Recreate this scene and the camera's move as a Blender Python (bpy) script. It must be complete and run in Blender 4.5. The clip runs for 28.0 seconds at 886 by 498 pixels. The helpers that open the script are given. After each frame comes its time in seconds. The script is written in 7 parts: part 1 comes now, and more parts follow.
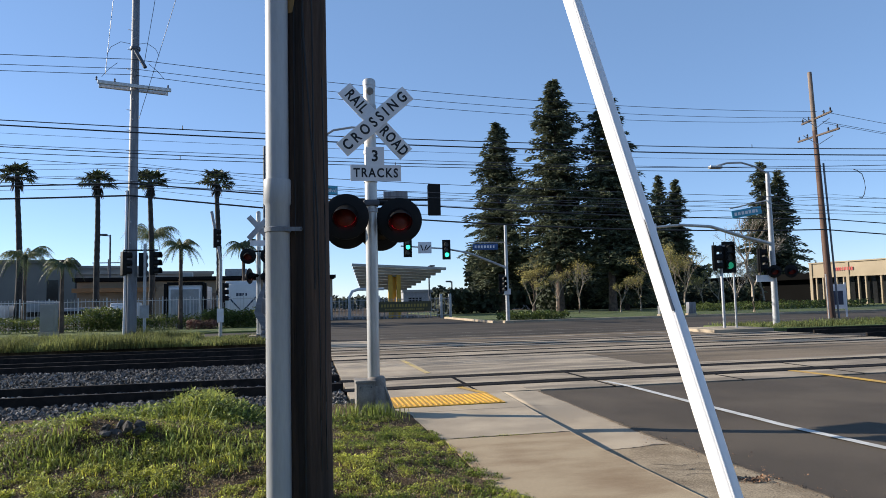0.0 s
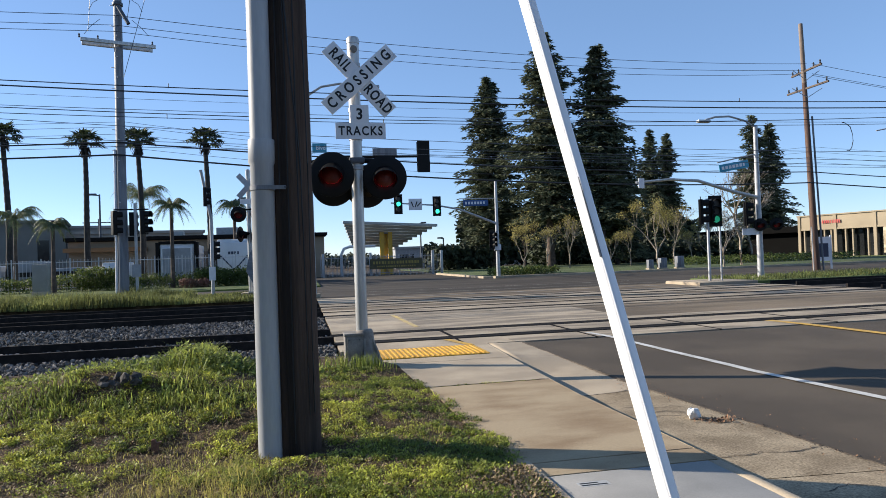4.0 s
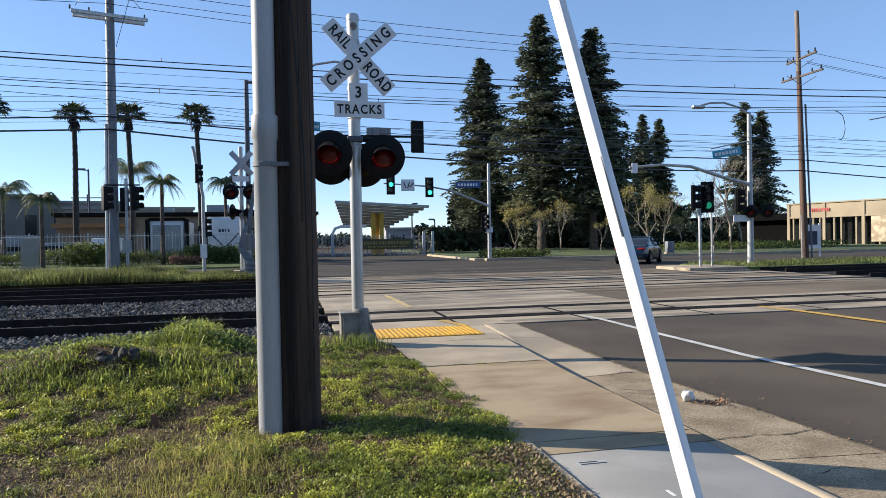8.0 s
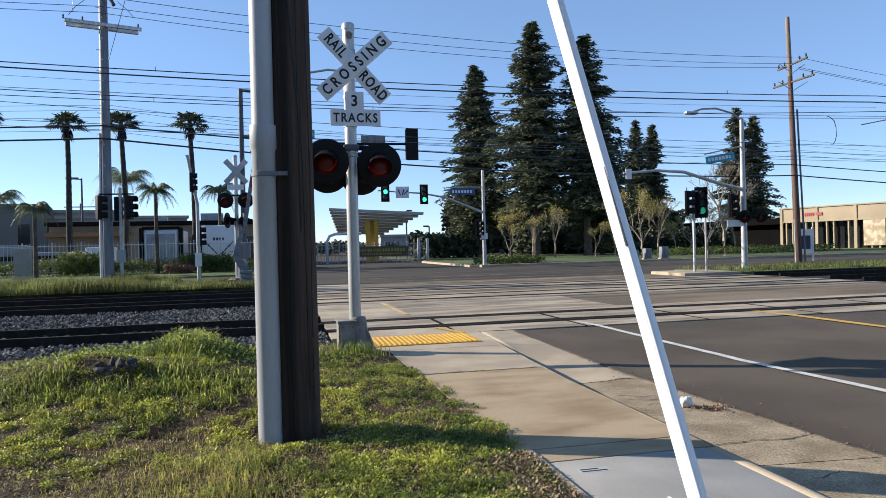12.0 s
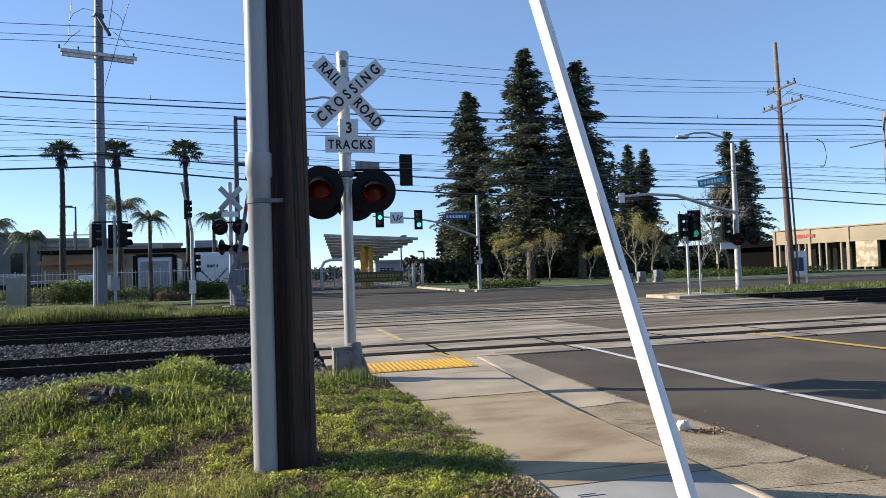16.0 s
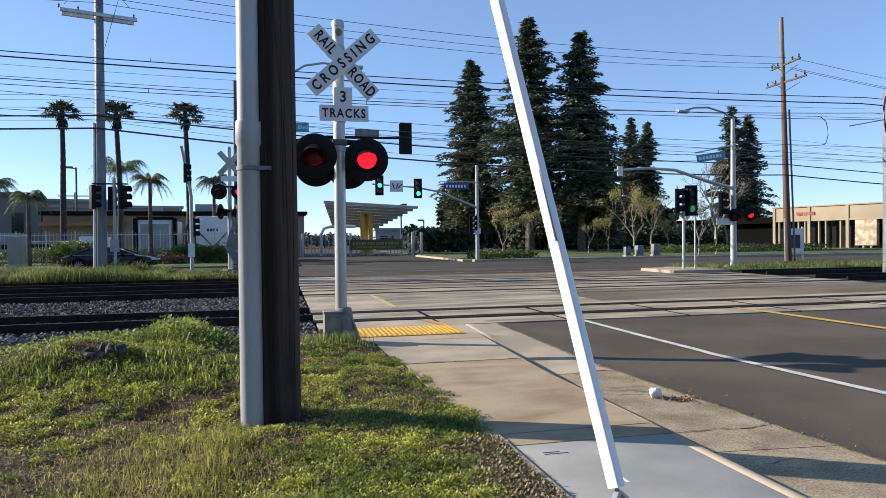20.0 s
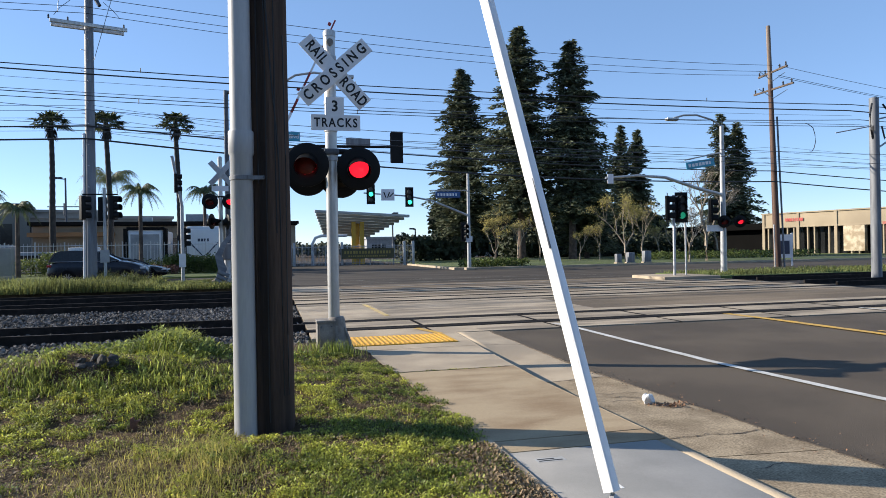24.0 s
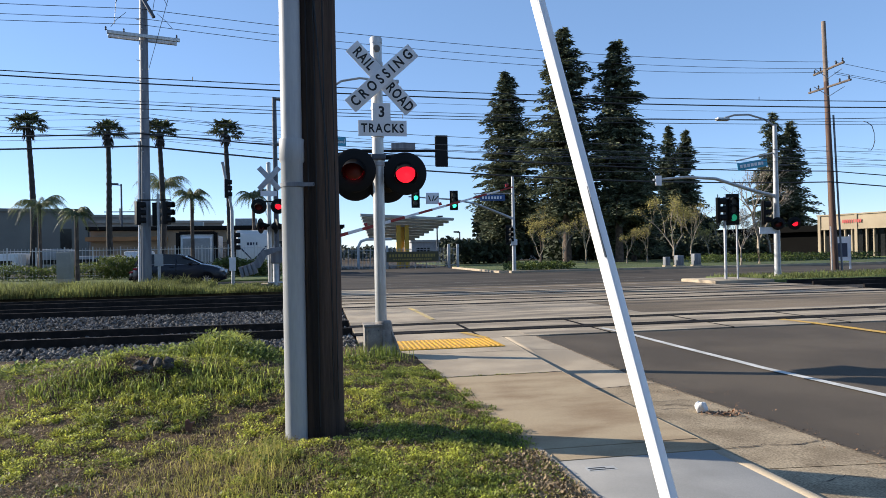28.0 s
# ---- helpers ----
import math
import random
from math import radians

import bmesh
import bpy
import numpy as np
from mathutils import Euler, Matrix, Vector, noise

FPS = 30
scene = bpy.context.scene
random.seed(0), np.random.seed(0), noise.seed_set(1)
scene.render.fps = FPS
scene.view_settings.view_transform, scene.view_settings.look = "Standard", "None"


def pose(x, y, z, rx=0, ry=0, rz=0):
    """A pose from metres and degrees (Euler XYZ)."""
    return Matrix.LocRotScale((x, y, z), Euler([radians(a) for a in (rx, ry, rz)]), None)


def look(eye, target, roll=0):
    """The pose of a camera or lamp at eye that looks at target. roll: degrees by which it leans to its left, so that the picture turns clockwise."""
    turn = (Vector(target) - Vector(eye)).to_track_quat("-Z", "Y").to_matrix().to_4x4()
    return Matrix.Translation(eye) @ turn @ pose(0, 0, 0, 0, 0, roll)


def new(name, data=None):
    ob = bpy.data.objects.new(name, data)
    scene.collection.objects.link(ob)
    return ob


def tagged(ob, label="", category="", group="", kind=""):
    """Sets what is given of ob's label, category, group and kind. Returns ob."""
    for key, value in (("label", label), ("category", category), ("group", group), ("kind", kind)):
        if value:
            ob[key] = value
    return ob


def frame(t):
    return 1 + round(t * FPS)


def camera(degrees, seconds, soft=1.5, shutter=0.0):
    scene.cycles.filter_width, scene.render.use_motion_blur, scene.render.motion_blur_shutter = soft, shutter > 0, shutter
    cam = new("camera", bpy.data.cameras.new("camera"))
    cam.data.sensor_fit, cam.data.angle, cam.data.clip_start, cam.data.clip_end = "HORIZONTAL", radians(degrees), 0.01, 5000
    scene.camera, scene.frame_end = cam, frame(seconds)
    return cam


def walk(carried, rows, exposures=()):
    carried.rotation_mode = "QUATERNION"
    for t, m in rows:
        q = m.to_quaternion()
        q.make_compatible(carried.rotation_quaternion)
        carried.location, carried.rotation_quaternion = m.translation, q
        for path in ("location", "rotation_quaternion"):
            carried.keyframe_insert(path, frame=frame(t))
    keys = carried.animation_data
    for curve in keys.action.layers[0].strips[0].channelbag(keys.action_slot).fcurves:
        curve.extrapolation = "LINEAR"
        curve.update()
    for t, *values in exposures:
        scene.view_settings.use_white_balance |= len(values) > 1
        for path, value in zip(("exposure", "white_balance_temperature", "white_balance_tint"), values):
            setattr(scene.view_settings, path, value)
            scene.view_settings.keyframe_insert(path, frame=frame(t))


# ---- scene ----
cam = camera(65.4, 28.0, soft=0.6)

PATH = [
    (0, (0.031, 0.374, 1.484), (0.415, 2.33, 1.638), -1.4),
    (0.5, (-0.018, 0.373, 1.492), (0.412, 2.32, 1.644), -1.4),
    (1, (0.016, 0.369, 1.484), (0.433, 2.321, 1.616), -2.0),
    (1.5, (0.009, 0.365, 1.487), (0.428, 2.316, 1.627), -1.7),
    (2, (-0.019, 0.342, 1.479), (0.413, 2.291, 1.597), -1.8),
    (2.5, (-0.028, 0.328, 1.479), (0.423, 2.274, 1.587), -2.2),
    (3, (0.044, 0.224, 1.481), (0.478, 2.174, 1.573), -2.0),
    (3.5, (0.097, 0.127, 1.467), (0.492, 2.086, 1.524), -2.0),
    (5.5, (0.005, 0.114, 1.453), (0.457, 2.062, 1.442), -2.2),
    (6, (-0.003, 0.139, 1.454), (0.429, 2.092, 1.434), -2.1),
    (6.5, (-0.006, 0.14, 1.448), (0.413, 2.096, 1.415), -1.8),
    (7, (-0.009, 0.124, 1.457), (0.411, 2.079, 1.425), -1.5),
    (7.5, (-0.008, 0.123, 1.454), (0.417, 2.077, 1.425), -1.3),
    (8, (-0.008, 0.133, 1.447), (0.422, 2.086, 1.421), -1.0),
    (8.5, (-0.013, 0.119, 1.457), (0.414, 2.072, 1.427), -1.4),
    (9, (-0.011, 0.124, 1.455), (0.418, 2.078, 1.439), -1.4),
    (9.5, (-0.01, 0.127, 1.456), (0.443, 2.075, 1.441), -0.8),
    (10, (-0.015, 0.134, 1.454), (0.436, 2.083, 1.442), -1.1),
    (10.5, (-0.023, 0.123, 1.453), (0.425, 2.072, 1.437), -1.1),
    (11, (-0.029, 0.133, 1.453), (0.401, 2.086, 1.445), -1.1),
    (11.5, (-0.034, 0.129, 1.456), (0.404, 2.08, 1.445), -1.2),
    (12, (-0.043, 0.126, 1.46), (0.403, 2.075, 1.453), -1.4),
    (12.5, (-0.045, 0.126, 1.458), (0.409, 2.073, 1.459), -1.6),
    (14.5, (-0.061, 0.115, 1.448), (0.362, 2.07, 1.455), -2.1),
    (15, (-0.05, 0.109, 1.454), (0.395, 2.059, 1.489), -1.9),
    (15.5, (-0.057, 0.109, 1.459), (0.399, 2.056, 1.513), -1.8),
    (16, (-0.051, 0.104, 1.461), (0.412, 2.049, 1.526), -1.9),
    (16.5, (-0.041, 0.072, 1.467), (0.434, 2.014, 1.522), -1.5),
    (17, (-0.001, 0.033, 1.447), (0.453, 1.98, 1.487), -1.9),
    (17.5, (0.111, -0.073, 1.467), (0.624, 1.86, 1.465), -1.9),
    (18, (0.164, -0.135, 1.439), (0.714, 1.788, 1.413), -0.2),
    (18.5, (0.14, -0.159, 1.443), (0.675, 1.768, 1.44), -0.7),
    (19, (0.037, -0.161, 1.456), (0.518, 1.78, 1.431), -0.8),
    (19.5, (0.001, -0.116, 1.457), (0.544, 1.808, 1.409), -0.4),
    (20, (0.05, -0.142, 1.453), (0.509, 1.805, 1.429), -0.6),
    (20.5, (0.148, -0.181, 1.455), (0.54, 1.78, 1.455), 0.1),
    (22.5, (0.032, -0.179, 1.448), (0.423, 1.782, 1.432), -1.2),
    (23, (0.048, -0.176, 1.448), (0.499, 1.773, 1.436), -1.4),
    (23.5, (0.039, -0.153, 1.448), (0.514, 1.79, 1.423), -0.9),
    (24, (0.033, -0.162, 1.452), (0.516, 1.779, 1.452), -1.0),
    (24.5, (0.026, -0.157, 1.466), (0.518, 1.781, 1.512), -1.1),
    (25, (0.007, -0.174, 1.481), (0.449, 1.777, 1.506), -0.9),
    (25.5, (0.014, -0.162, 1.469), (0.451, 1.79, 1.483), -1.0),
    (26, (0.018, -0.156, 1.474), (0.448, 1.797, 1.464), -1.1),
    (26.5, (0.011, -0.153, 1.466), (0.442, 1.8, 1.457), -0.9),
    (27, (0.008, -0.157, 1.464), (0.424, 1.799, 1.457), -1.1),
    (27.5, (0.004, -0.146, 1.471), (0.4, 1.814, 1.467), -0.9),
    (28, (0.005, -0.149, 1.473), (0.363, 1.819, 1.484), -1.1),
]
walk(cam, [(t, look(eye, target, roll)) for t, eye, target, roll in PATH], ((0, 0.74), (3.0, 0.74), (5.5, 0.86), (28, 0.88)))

# ---- world, sun, exposure ----
SUN_FROM = Vector((-0.9135, 0.407, 0.43)).normalized()
world = bpy.data.worlds.new("world")
scene.world = world
world.use_nodes = True
wn, wl = world.node_tree.nodes, world.node_tree.links
sky = wn.new("ShaderNodeTexSky")
sky.sky_type = "NISHITA"
sky.sun_disc = False
sky.sun_elevation = math.asin(SUN_FROM.z)
sky.sun_rotation = math.atan2(SUN_FROM.x, SUN_FROM.y)
sky.altitude, sky.air_density, sky.dust_density, sky.ozone_density = 300, 0.75, 0.0, 4.0
tint = wn.new("ShaderNodeMix")
tint.data_type, tint.blend_type = "RGBA", "MULTIPLY"
tint.inputs["Factor"].default_value, tint.inputs[7].default_value = 1.0, (1.08, 0.985, 0.97, 1)
wl.new(sky.outputs["Color"], tint.inputs[6])
# thin even haze, which levels the sky towards one pale blue
haze = wn.new("ShaderNodeMix")
haze.data_type = "RGBA"
haze.inputs["Factor"].default_value, haze.inputs[7].default_value = 0.40, (1.14, 2.0, 3.3, 1)
wl.new(tint.outputs[2], haze.inputs[6])
wl.new(haze.outputs[2], wn["Background"].inputs["Color"])
wn["Background"].inputs["Strength"].default_value = 0.130
sun = new("sun", bpy.data.lights.new("sun", "SUN"))
sun.data.energy, sun.data.angle, sun.data.color = 5.0, radians(0.5), (1.0, 0.90, 0.76)
sun.matrix_world = look(SUN_FROM * 100, (0, 0, 0))


# ---- materials ----
def mat(name, color, rough=0.7, metal=0.0, var=0.15, scale=8.0, fine=60.0, bump=0.15, dark=None, stretch=None, emit=None, power=0.0,
        island=0.0, bump_dist=0.01, spec=0.5, blotch=(0.42, 0.62), trans=0.0):
    """A surface with two scales of variation and fine relief, at the size of the world; all colours are scaled down to
    balance sun against sky.
    """
    color = tuple(c * 0.79 for c in color)
    dark = dark and tuple(c * 0.79 for c in dark)
    m = bpy.data.materials.new(name)
    m.use_nodes = True
    n, l = m.node_tree.nodes, m.node_tree.links
    b = n["Principled BSDF"]
    b.inputs["Roughness"].default_value, b.inputs["Metallic"].default_value = rough, metal
    b.inputs["Specular IOR Level"].default_value = spec
    co = n.new("ShaderNodeTexCoord").outputs["Object"]
    if stretch:
        mp = n.new("ShaderNodeMapping")
        mp.inputs["Scale"].default_value = stretch
        l.new(co, mp.inputs["Vector"])
        co = mp.outputs["Vector"]

    def tex(s, d):
        t = n.new("ShaderNodeTexNoise")
        t.inputs["Scale"].default_value, t.inputs["Detail"].default_value = s, d
        l.new(co, t.inputs["Vector"])
        return t.outputs["Fac"]

    big, small = tex(scale, 4), tex(fine, 3)
    ramp = n.new("ShaderNodeMapRange")
    ramp.inputs["From Min"].default_value, ramp.inputs["From Max"].default_value = blotch
    l.new(big, ramp.inputs["Value"])
    mix = n.new("ShaderNodeMix")
    mix.data_type = "RGBA"
    d = dark or tuple(c * (1 - var * 1.6) for c in color)
    mix.inputs[6].default_value, mix.inputs[7].default_value = (*d, 1), (*color, 1)
    l.new(ramp.outputs["Result"], mix.inputs["Factor"])
    hsv = n.new("ShaderNodeHueSaturation")
    val = n.new("ShaderNodeMapRange")
    val.inputs["From Min"].default_value, val.inputs["From Max"].default_value = 0.25, 0.75
    val.inputs["To Min"].default_value, val.inputs["To Max"].default_value = 1 - var, 1 + var
    l.new(small, val.inputs["Value"])
    value = val.outputs["Result"]
    if island:
        rnd = n.new("ShaderNodeNewGeometry").outputs["Random Per Island"]
        r2 = n.new("ShaderNodeMapRange")
        r2.inputs["To Min"].default_value, r2.inputs["To Max"].default_value = 1 - island, 1 + island
        l.new(rnd, r2.inputs["Value"])
        mul = n.new("ShaderNodeMath")
        mul.operation = "MULTIPLY"
        l.new(value, mul.inputs[0])
        l.new(r2.outputs["Result"], mul.inputs[1])
        value = mul.outputs["Value"]
    l.new(value, hsv.inputs["Value"])
    l.new(mix.outputs[2], hsv.inputs["Color"])
    l.new(hsv.outputs["Color"], b.inputs["Base Color"])
    if bump:
        bp = n.new("ShaderNodeBump")
        bp.inputs["Strength"].default_value, bp.inputs["Distance"].default_value = bump, bump_dist
        l.new(small, bp.inputs["Height"])
        l.new(bp.outputs["Normal"], b.inputs["Normal"])
    if emit:
        b.inputs["Emission Color"].default_value, b.inputs["Emission Strength"].default_value = (*emit, 1), power
    if trans:
        # thin leaves let part of the light through
        tl = n.new("ShaderNodeBsdfTranslucent")
        warm = n.new("ShaderNodeHueSaturation")
        warm.inputs["Hue"].default_value, warm.inputs["Saturation"].default_value, warm.inputs["Value"].default_value = 0.485, 1.0, 1.55
        l.new(hsv.outputs["Color"], warm.inputs["Color"])
        l.new(warm.outputs["Color"], tl.inputs["Color"])
        ms = n.new("ShaderNodeMixShader")
        ms.inputs["Fac"].default_value = trans
        l.new(b.outputs["BSDF"], ms.inputs[1])
        l.new(tl.outputs["BSDF"], ms.inputs[2])
        l.new(ms.outputs["Shader"], n["Material Output"].inputs["Surface"])
    return m


ASPHALT = mat("asphalt", (0.122, 0.098, 0.073), 0.9, 0, 0.34, 0.6, 120, 0.5, (0.088, 0.071, 0.054), spec=0.25)
ASPHALT_OLD = mat("old_asphalt", (0.26, 0.205, 0.145), 0.95, 0, 0.25, 0.6, 70, 0.5, (0.15, 0.12, 0.088), stretch=(0.35, 1.6, 1), spec=0.2)
ASPHALT_FAR = mat("street_asphalt", (0.088, 0.074, 0.06), 0.95, 0, 0.22, 0.35, 40, 0.4, (0.05, 0.043, 0.036), stretch=(0.35, 1.6, 1), spec=0.2)
CONCRETE = mat("concrete", (0.49, 0.40, 0.285), 0.9, 0, 0.14, 1.2, 120, 0.3, (0.37, 0.30, 0.215))
CONCRETE_WARM = mat("worn_concrete", (0.44, 0.345, 0.225), 0.95, 0, 0.18, 1.7, 120, 0.2, (0.29, 0.205, 0.125), blotch=(0.3, 0.6), spec=0.2, stretch=(0.8, 1.5, 1))
GUTTER = mat("gutter_concrete", (0.43, 0.345, 0.235), 0.95, 0, 0.5, 2.2, 62, 0.3, (0.27, 0.21, 0.14), blotch=(0.35, 0.6), spec=0.15)
PANEL = mat("crossing_panel", (0.47, 0.39, 0.29), 0.9, 0, 0.25, 1.1, 60, 0.3, (0.25, 0.21, 0.16), stretch=(0.5, 2, 1), spec=0.25)
WHITE_PAINT = mat("road_paint_white", (0.72, 0.71, 0.68), 0.7, 0, 0.1, 5, 80, 0.3, (0.55, 0.54, 0.5))
PAINT_WORN = mat("worn_road_paint", (0.36, 0.33, 0.28), 0.8, 0, 0.2, 1.5, 50, 0.3, (0.10, 0.09, 0.075), blotch=(0.4, 0.6))
PALE_YELLOW = mat("faded_yellow_paint", (0.78, 0.56, 0.18), 0.8, 0, 0.15, 3, 60, 0.3, (0.55, 0.42, 0.2))
YELLOW_PAINT = mat("road_paint_yellow", (0.72, 0.42, 0.05), 0.7, 0, 0.12, 4, 80, 0.3, (0.55, 0.34, 0.08))
TACTILE = mat("tactile_yellow", (0.80, 0.44, 0.03), 0.6, 0, 0.1, 5, 60, 0.2, (0.66, 0.36, 0.04))
BALLAST = mat("ballast_bed", (0.075, 0.07, 0.066), 0.95, 0, 0.35, 12, 40, 1.0, (0.035, 0.033, 0.031), bump_dist=0.04, spec=0.2)
STONE = mat("ballast_stone", (0.20, 0.19, 0.18), 0.9, 0, 0.2, 10, 90, 0.4, (0.08, 0.077, 0.073), island=0.85, spec=0.25)
RAIL_SIDE = mat("rail_rust", (0.03, 0.024, 0.021), 0.85, 0.0, 0.25, 6, 60, 0.3, spec=0.2)
RAIL_HEAD = mat("rail_head", (0.5, 0.5, 0.5), 0.28, 1.0, 0.08, 6, 80, 0.05)
TIE = mat("tie_wood", (0.10, 0.08, 0.065), 0.9, 0, 0.25, 6, 60, 0.5)
SOIL = mat("soil", (0.14, 0.095, 0.055), 0.95, 0, 0.4, 2.0, 45, 1.0, (0.065, 0.045, 0.025), bump_dist=0.04, spec=0.15)
GRASS = mat("grass_blade", (0.48, 0.48, 0.085), 0.55, 0, 0.4, 1.0, 9, 0, (0.16, 0.205, 0.034), island=0.75, spec=0.35, trans=0.45)
WEED = mat("weed_leaf", (0.45, 0.48, 0.08), 0.55, 0, 0.45, 1.2, 12, 0, (0.15, 0.20, 0.034), island=0.8, spec=0.4, trans=0.42)
RIDGE_WEED = mat("ridge_weed_leaf", (0.30, 0.345, 0.08), 0.6, 0, 0.35, 1.4, 12, 0, (0.13, 0.18, 0.04), island=0.7, spec=0.3, trans=0.4)
DRY = mat("dry_grass", (0.47, 0.43, 0.12), 0.7, 0, 0.35, 2, 20, 0, (0.33, 0.33, 0.08), island=0.45, spec=0.2, trans=0.4)
DEAD_LEAF = mat("dead_leaf", (0.33, 0.235, 0.13), 0.8, 0, 0.2, 6, 40, 0.2, island=0.6)
# darker copy of the lawn, with the redwoods' shade painted into its colour
LAWN_PAINTED_SHADE = mat("lawn_painted_shade", (0.10, 0.135, 0.035), 0.9, 0, 0.35, 0.5, 25, 0.8, (0.05, 0.075, 0.02), bump_dist=0.05)
LAWN = mat("lawn", (0.17, 0.205, 0.05), 0.9, 0, 0.3, 0.8, 25, 0.8, (0.10, 0.135, 0.032), bump_dist=0.05)
VERGE = mat("verge_grass", (0.215, 0.25, 0.085), 0.7, 0, 0.3, 0.6, 9, 0, (0.12, 0.14, 0.05), island=0.5, spec=0.2, trans=0.4)
SHRUB = mat("shrub_leaf", (0.11, 0.145, 0.035), 0.6, 0, 0.25, 1.5, 9, 0, (0.06, 0.09, 0.02), island=0.5, spec=0.3, trans=0.3)
REDWOOD = mat("redwood_needles", (0.165, 0.182, 0.105), 0.75, 0, 0.35, 0.6, 6, 0, (0.08, 0.100, 0.062), island=0.6, spec=0.2, trans=0.14)
PALM_LEAF = mat("palm_leaf", (0.085, 0.11, 0.05), 0.55, 0, 0.25, 1.0, 8, 0, (0.045, 0.06, 0.028), island=0.4, trans=0.22)
FEATHER_LEAF = mat("feather_palm_leaf", (0.16, 0.19, 0.075), 0.55, 0, 0.25, 1.0, 8, 0, (0.085, 0.11, 0.045), island=0.5, trans=0.3)
PALM_BARK = mat("palm_bark", (0.052, 0.047, 0.044), 0.9, 0, 0.35, 3, 25, 0.6, (0.026, 0.024, 0.022))
BARK = mat("bark", (0.14, 0.10, 0.075), 0.9, 0, 0.3, 3, 30, 0.6, (0.07, 0.05, 0.04))
PALE_BARK = mat("pale_bark", (0.38, 0.32, 0.25), 0.85, 0, 0.2, 4, 30, 0.3, (0.24, 0.2, 0.15))
BUD = mat("spring_bud", (0.44, 0.40, 0.13), 0.7, 0, 0.2, 3, 20, 0, (0.28, 0.25, 0.08), island=0.5, trans=0.45)
BLOSSOM = mat("pale_blossom", (0.45, 0.42, 0.36), 0.7, 0, 0.2, 3, 20, 0, island=0.4)
FLOWER = mat("reddish_flower", (0.26, 0.11, 0.09), 0.8, 0, 0.3, 3, 20, 0, (0.12, 0.07, 0.04), island=0.5)
POLE_WOOD = mat("creosote_wood", (0.115, 0.076, 0.057), 0.92, 0, 0.22, 1.3, 16, 0.8, (0.033, 0.025, 0.021), stretch=(5, 5, 0.2), bump_dist=0.02, spec=0.2)
FRESH_WOOD = mat("bare_wood", (0.45, 0.27, 0.1), 0.8, 0, 0.2, 3, 30, 0.4, stretch=(6, 6, 0.5))
PALE_POLE = mat("weathered_pole_top", (0.30, 0.235, 0.19), 0.9, 0, 0.2, 2, 20, 0.4, (0.20, 0.15, 0.12), stretch=(4, 4, 0.4))
RED_POLE = mat("brown_pole_wood", (0.155, 0.092, 0.066), 0.9, 0, 0.28, 2, 20, 0.5, (0.09, 0.052, 0.04), stretch=(4, 4, 0.4))
PVC = mat("grey_pvc", (0.50, 0.51, 0.525), 0.5, 0, 0.07, 2, 30, 0.06, (0.41, 0.42, 0.435), stretch=(2, 2, 0.3))
GUARD = mat("white_plastic", (0.98, 0.98, 0.99), 0.4, 0, 0.02, 3, 30, 0.03, (0.94, 0.94, 0.95))
GALV = mat("galvanised_steel", (0.52, 0.53, 0.54), 0.5, 0.35, 0.08, 4, 40, 0.08, (0.43, 0.44, 0.45))
ALU = mat("painted_post", (0.64, 0.63, 0.61), 0.38, 0.5, 0.08, 3, 40, 0.05, (0.50, 0.49, 0.47), stretch=(3, 3, 0.5))
CAST = mat("cast_base", (0.30, 0.28, 0.25), 0.8, 0, 0.2, 5, 60, 0.3, (0.2, 0.18, 0.16))
BLACK = mat("black_enamel", (0.009, 0.009, 0.0095), 0.6, 0, 0.15, 6, 60, 0.05, spec=0.2)
BLACK_RUBBER = mat("black_rubber", (0.014, 0.013, 0.013), 0.9, 0, 0.2, 6, 60, 0.1, spec=0.08)
SIGN_WHITE = mat("sign_white", (0.90, 0.90, 0.92), 0.5, 0, 0.04, 4, 60, 0.02, (0.82, 0.82, 0.84))
SIGN_BLACK = mat("sign_black", (0.012, 0.012, 0.013), 0.6, 0, 0.05, 4, 60, 0)
SIGN_BLUE = mat("sign_blue", (0.02, 0.09, 0.27), 0.45, 0, 0.05, 4, 60, 0)
SIGN_TEAL = mat("sign_light_blue", (0.05, 0.38, 0.55), 0.45, 0, 0.05, 4, 60, 0)
LENS_DARK = mat("red_lens", (0.17, 0.012, 0.012), 0.35, 0, 0.2, 8, 60, 0.1, spec=0.4)
LENS_LIT = mat("lit_red_lens", (0.6, 0.01, 0.02), 0.3, 0, 0.05, 8, 60, 0, emit=(1.0, 0.012, 0.03), power=0.85)
GREEN_LIT = mat("lit_green_lens", (0.05, 0.5, 0.3), 0.3, 0, 0.05, 8, 60, 0, emit=(0.05, 1.0, 0.55), power=1.2)
GREEN_DIM = mat("dim_green_lens", (0.03, 0.25, 0.15), 0.3, 0, 0.05, 8, 60, 0, emit=(0.05, 1.0, 0.55), power=0.12)
BANNER = mat("olive_banner", (0.10, 0.09, 0.045), 0.8, 0, 0.1, 2, 30, 0)
BANNER_INK = mat("banner_yellow", (0.36, 0.28, 0.07), 0.8, 0, 0.1, 2, 30, 0)
STEEL_DARK = mat("weathered_steel", (0.26, 0.27, 0.29), 0.65, 0.2, 0.12, 2, 40, 0.08, (0.18, 0.19, 0.21), stretch=(3, 3, 0.4))
LENS_OFF = mat("dark_signal_lens", (0.04, 0.035, 0.03), 0.3, 0, 0.1, 8, 60, 0)
CABLE = mat("cable_black", (0.015, 0.015, 0.017), 0.6, 0, 0.1, 3, 30, 0)
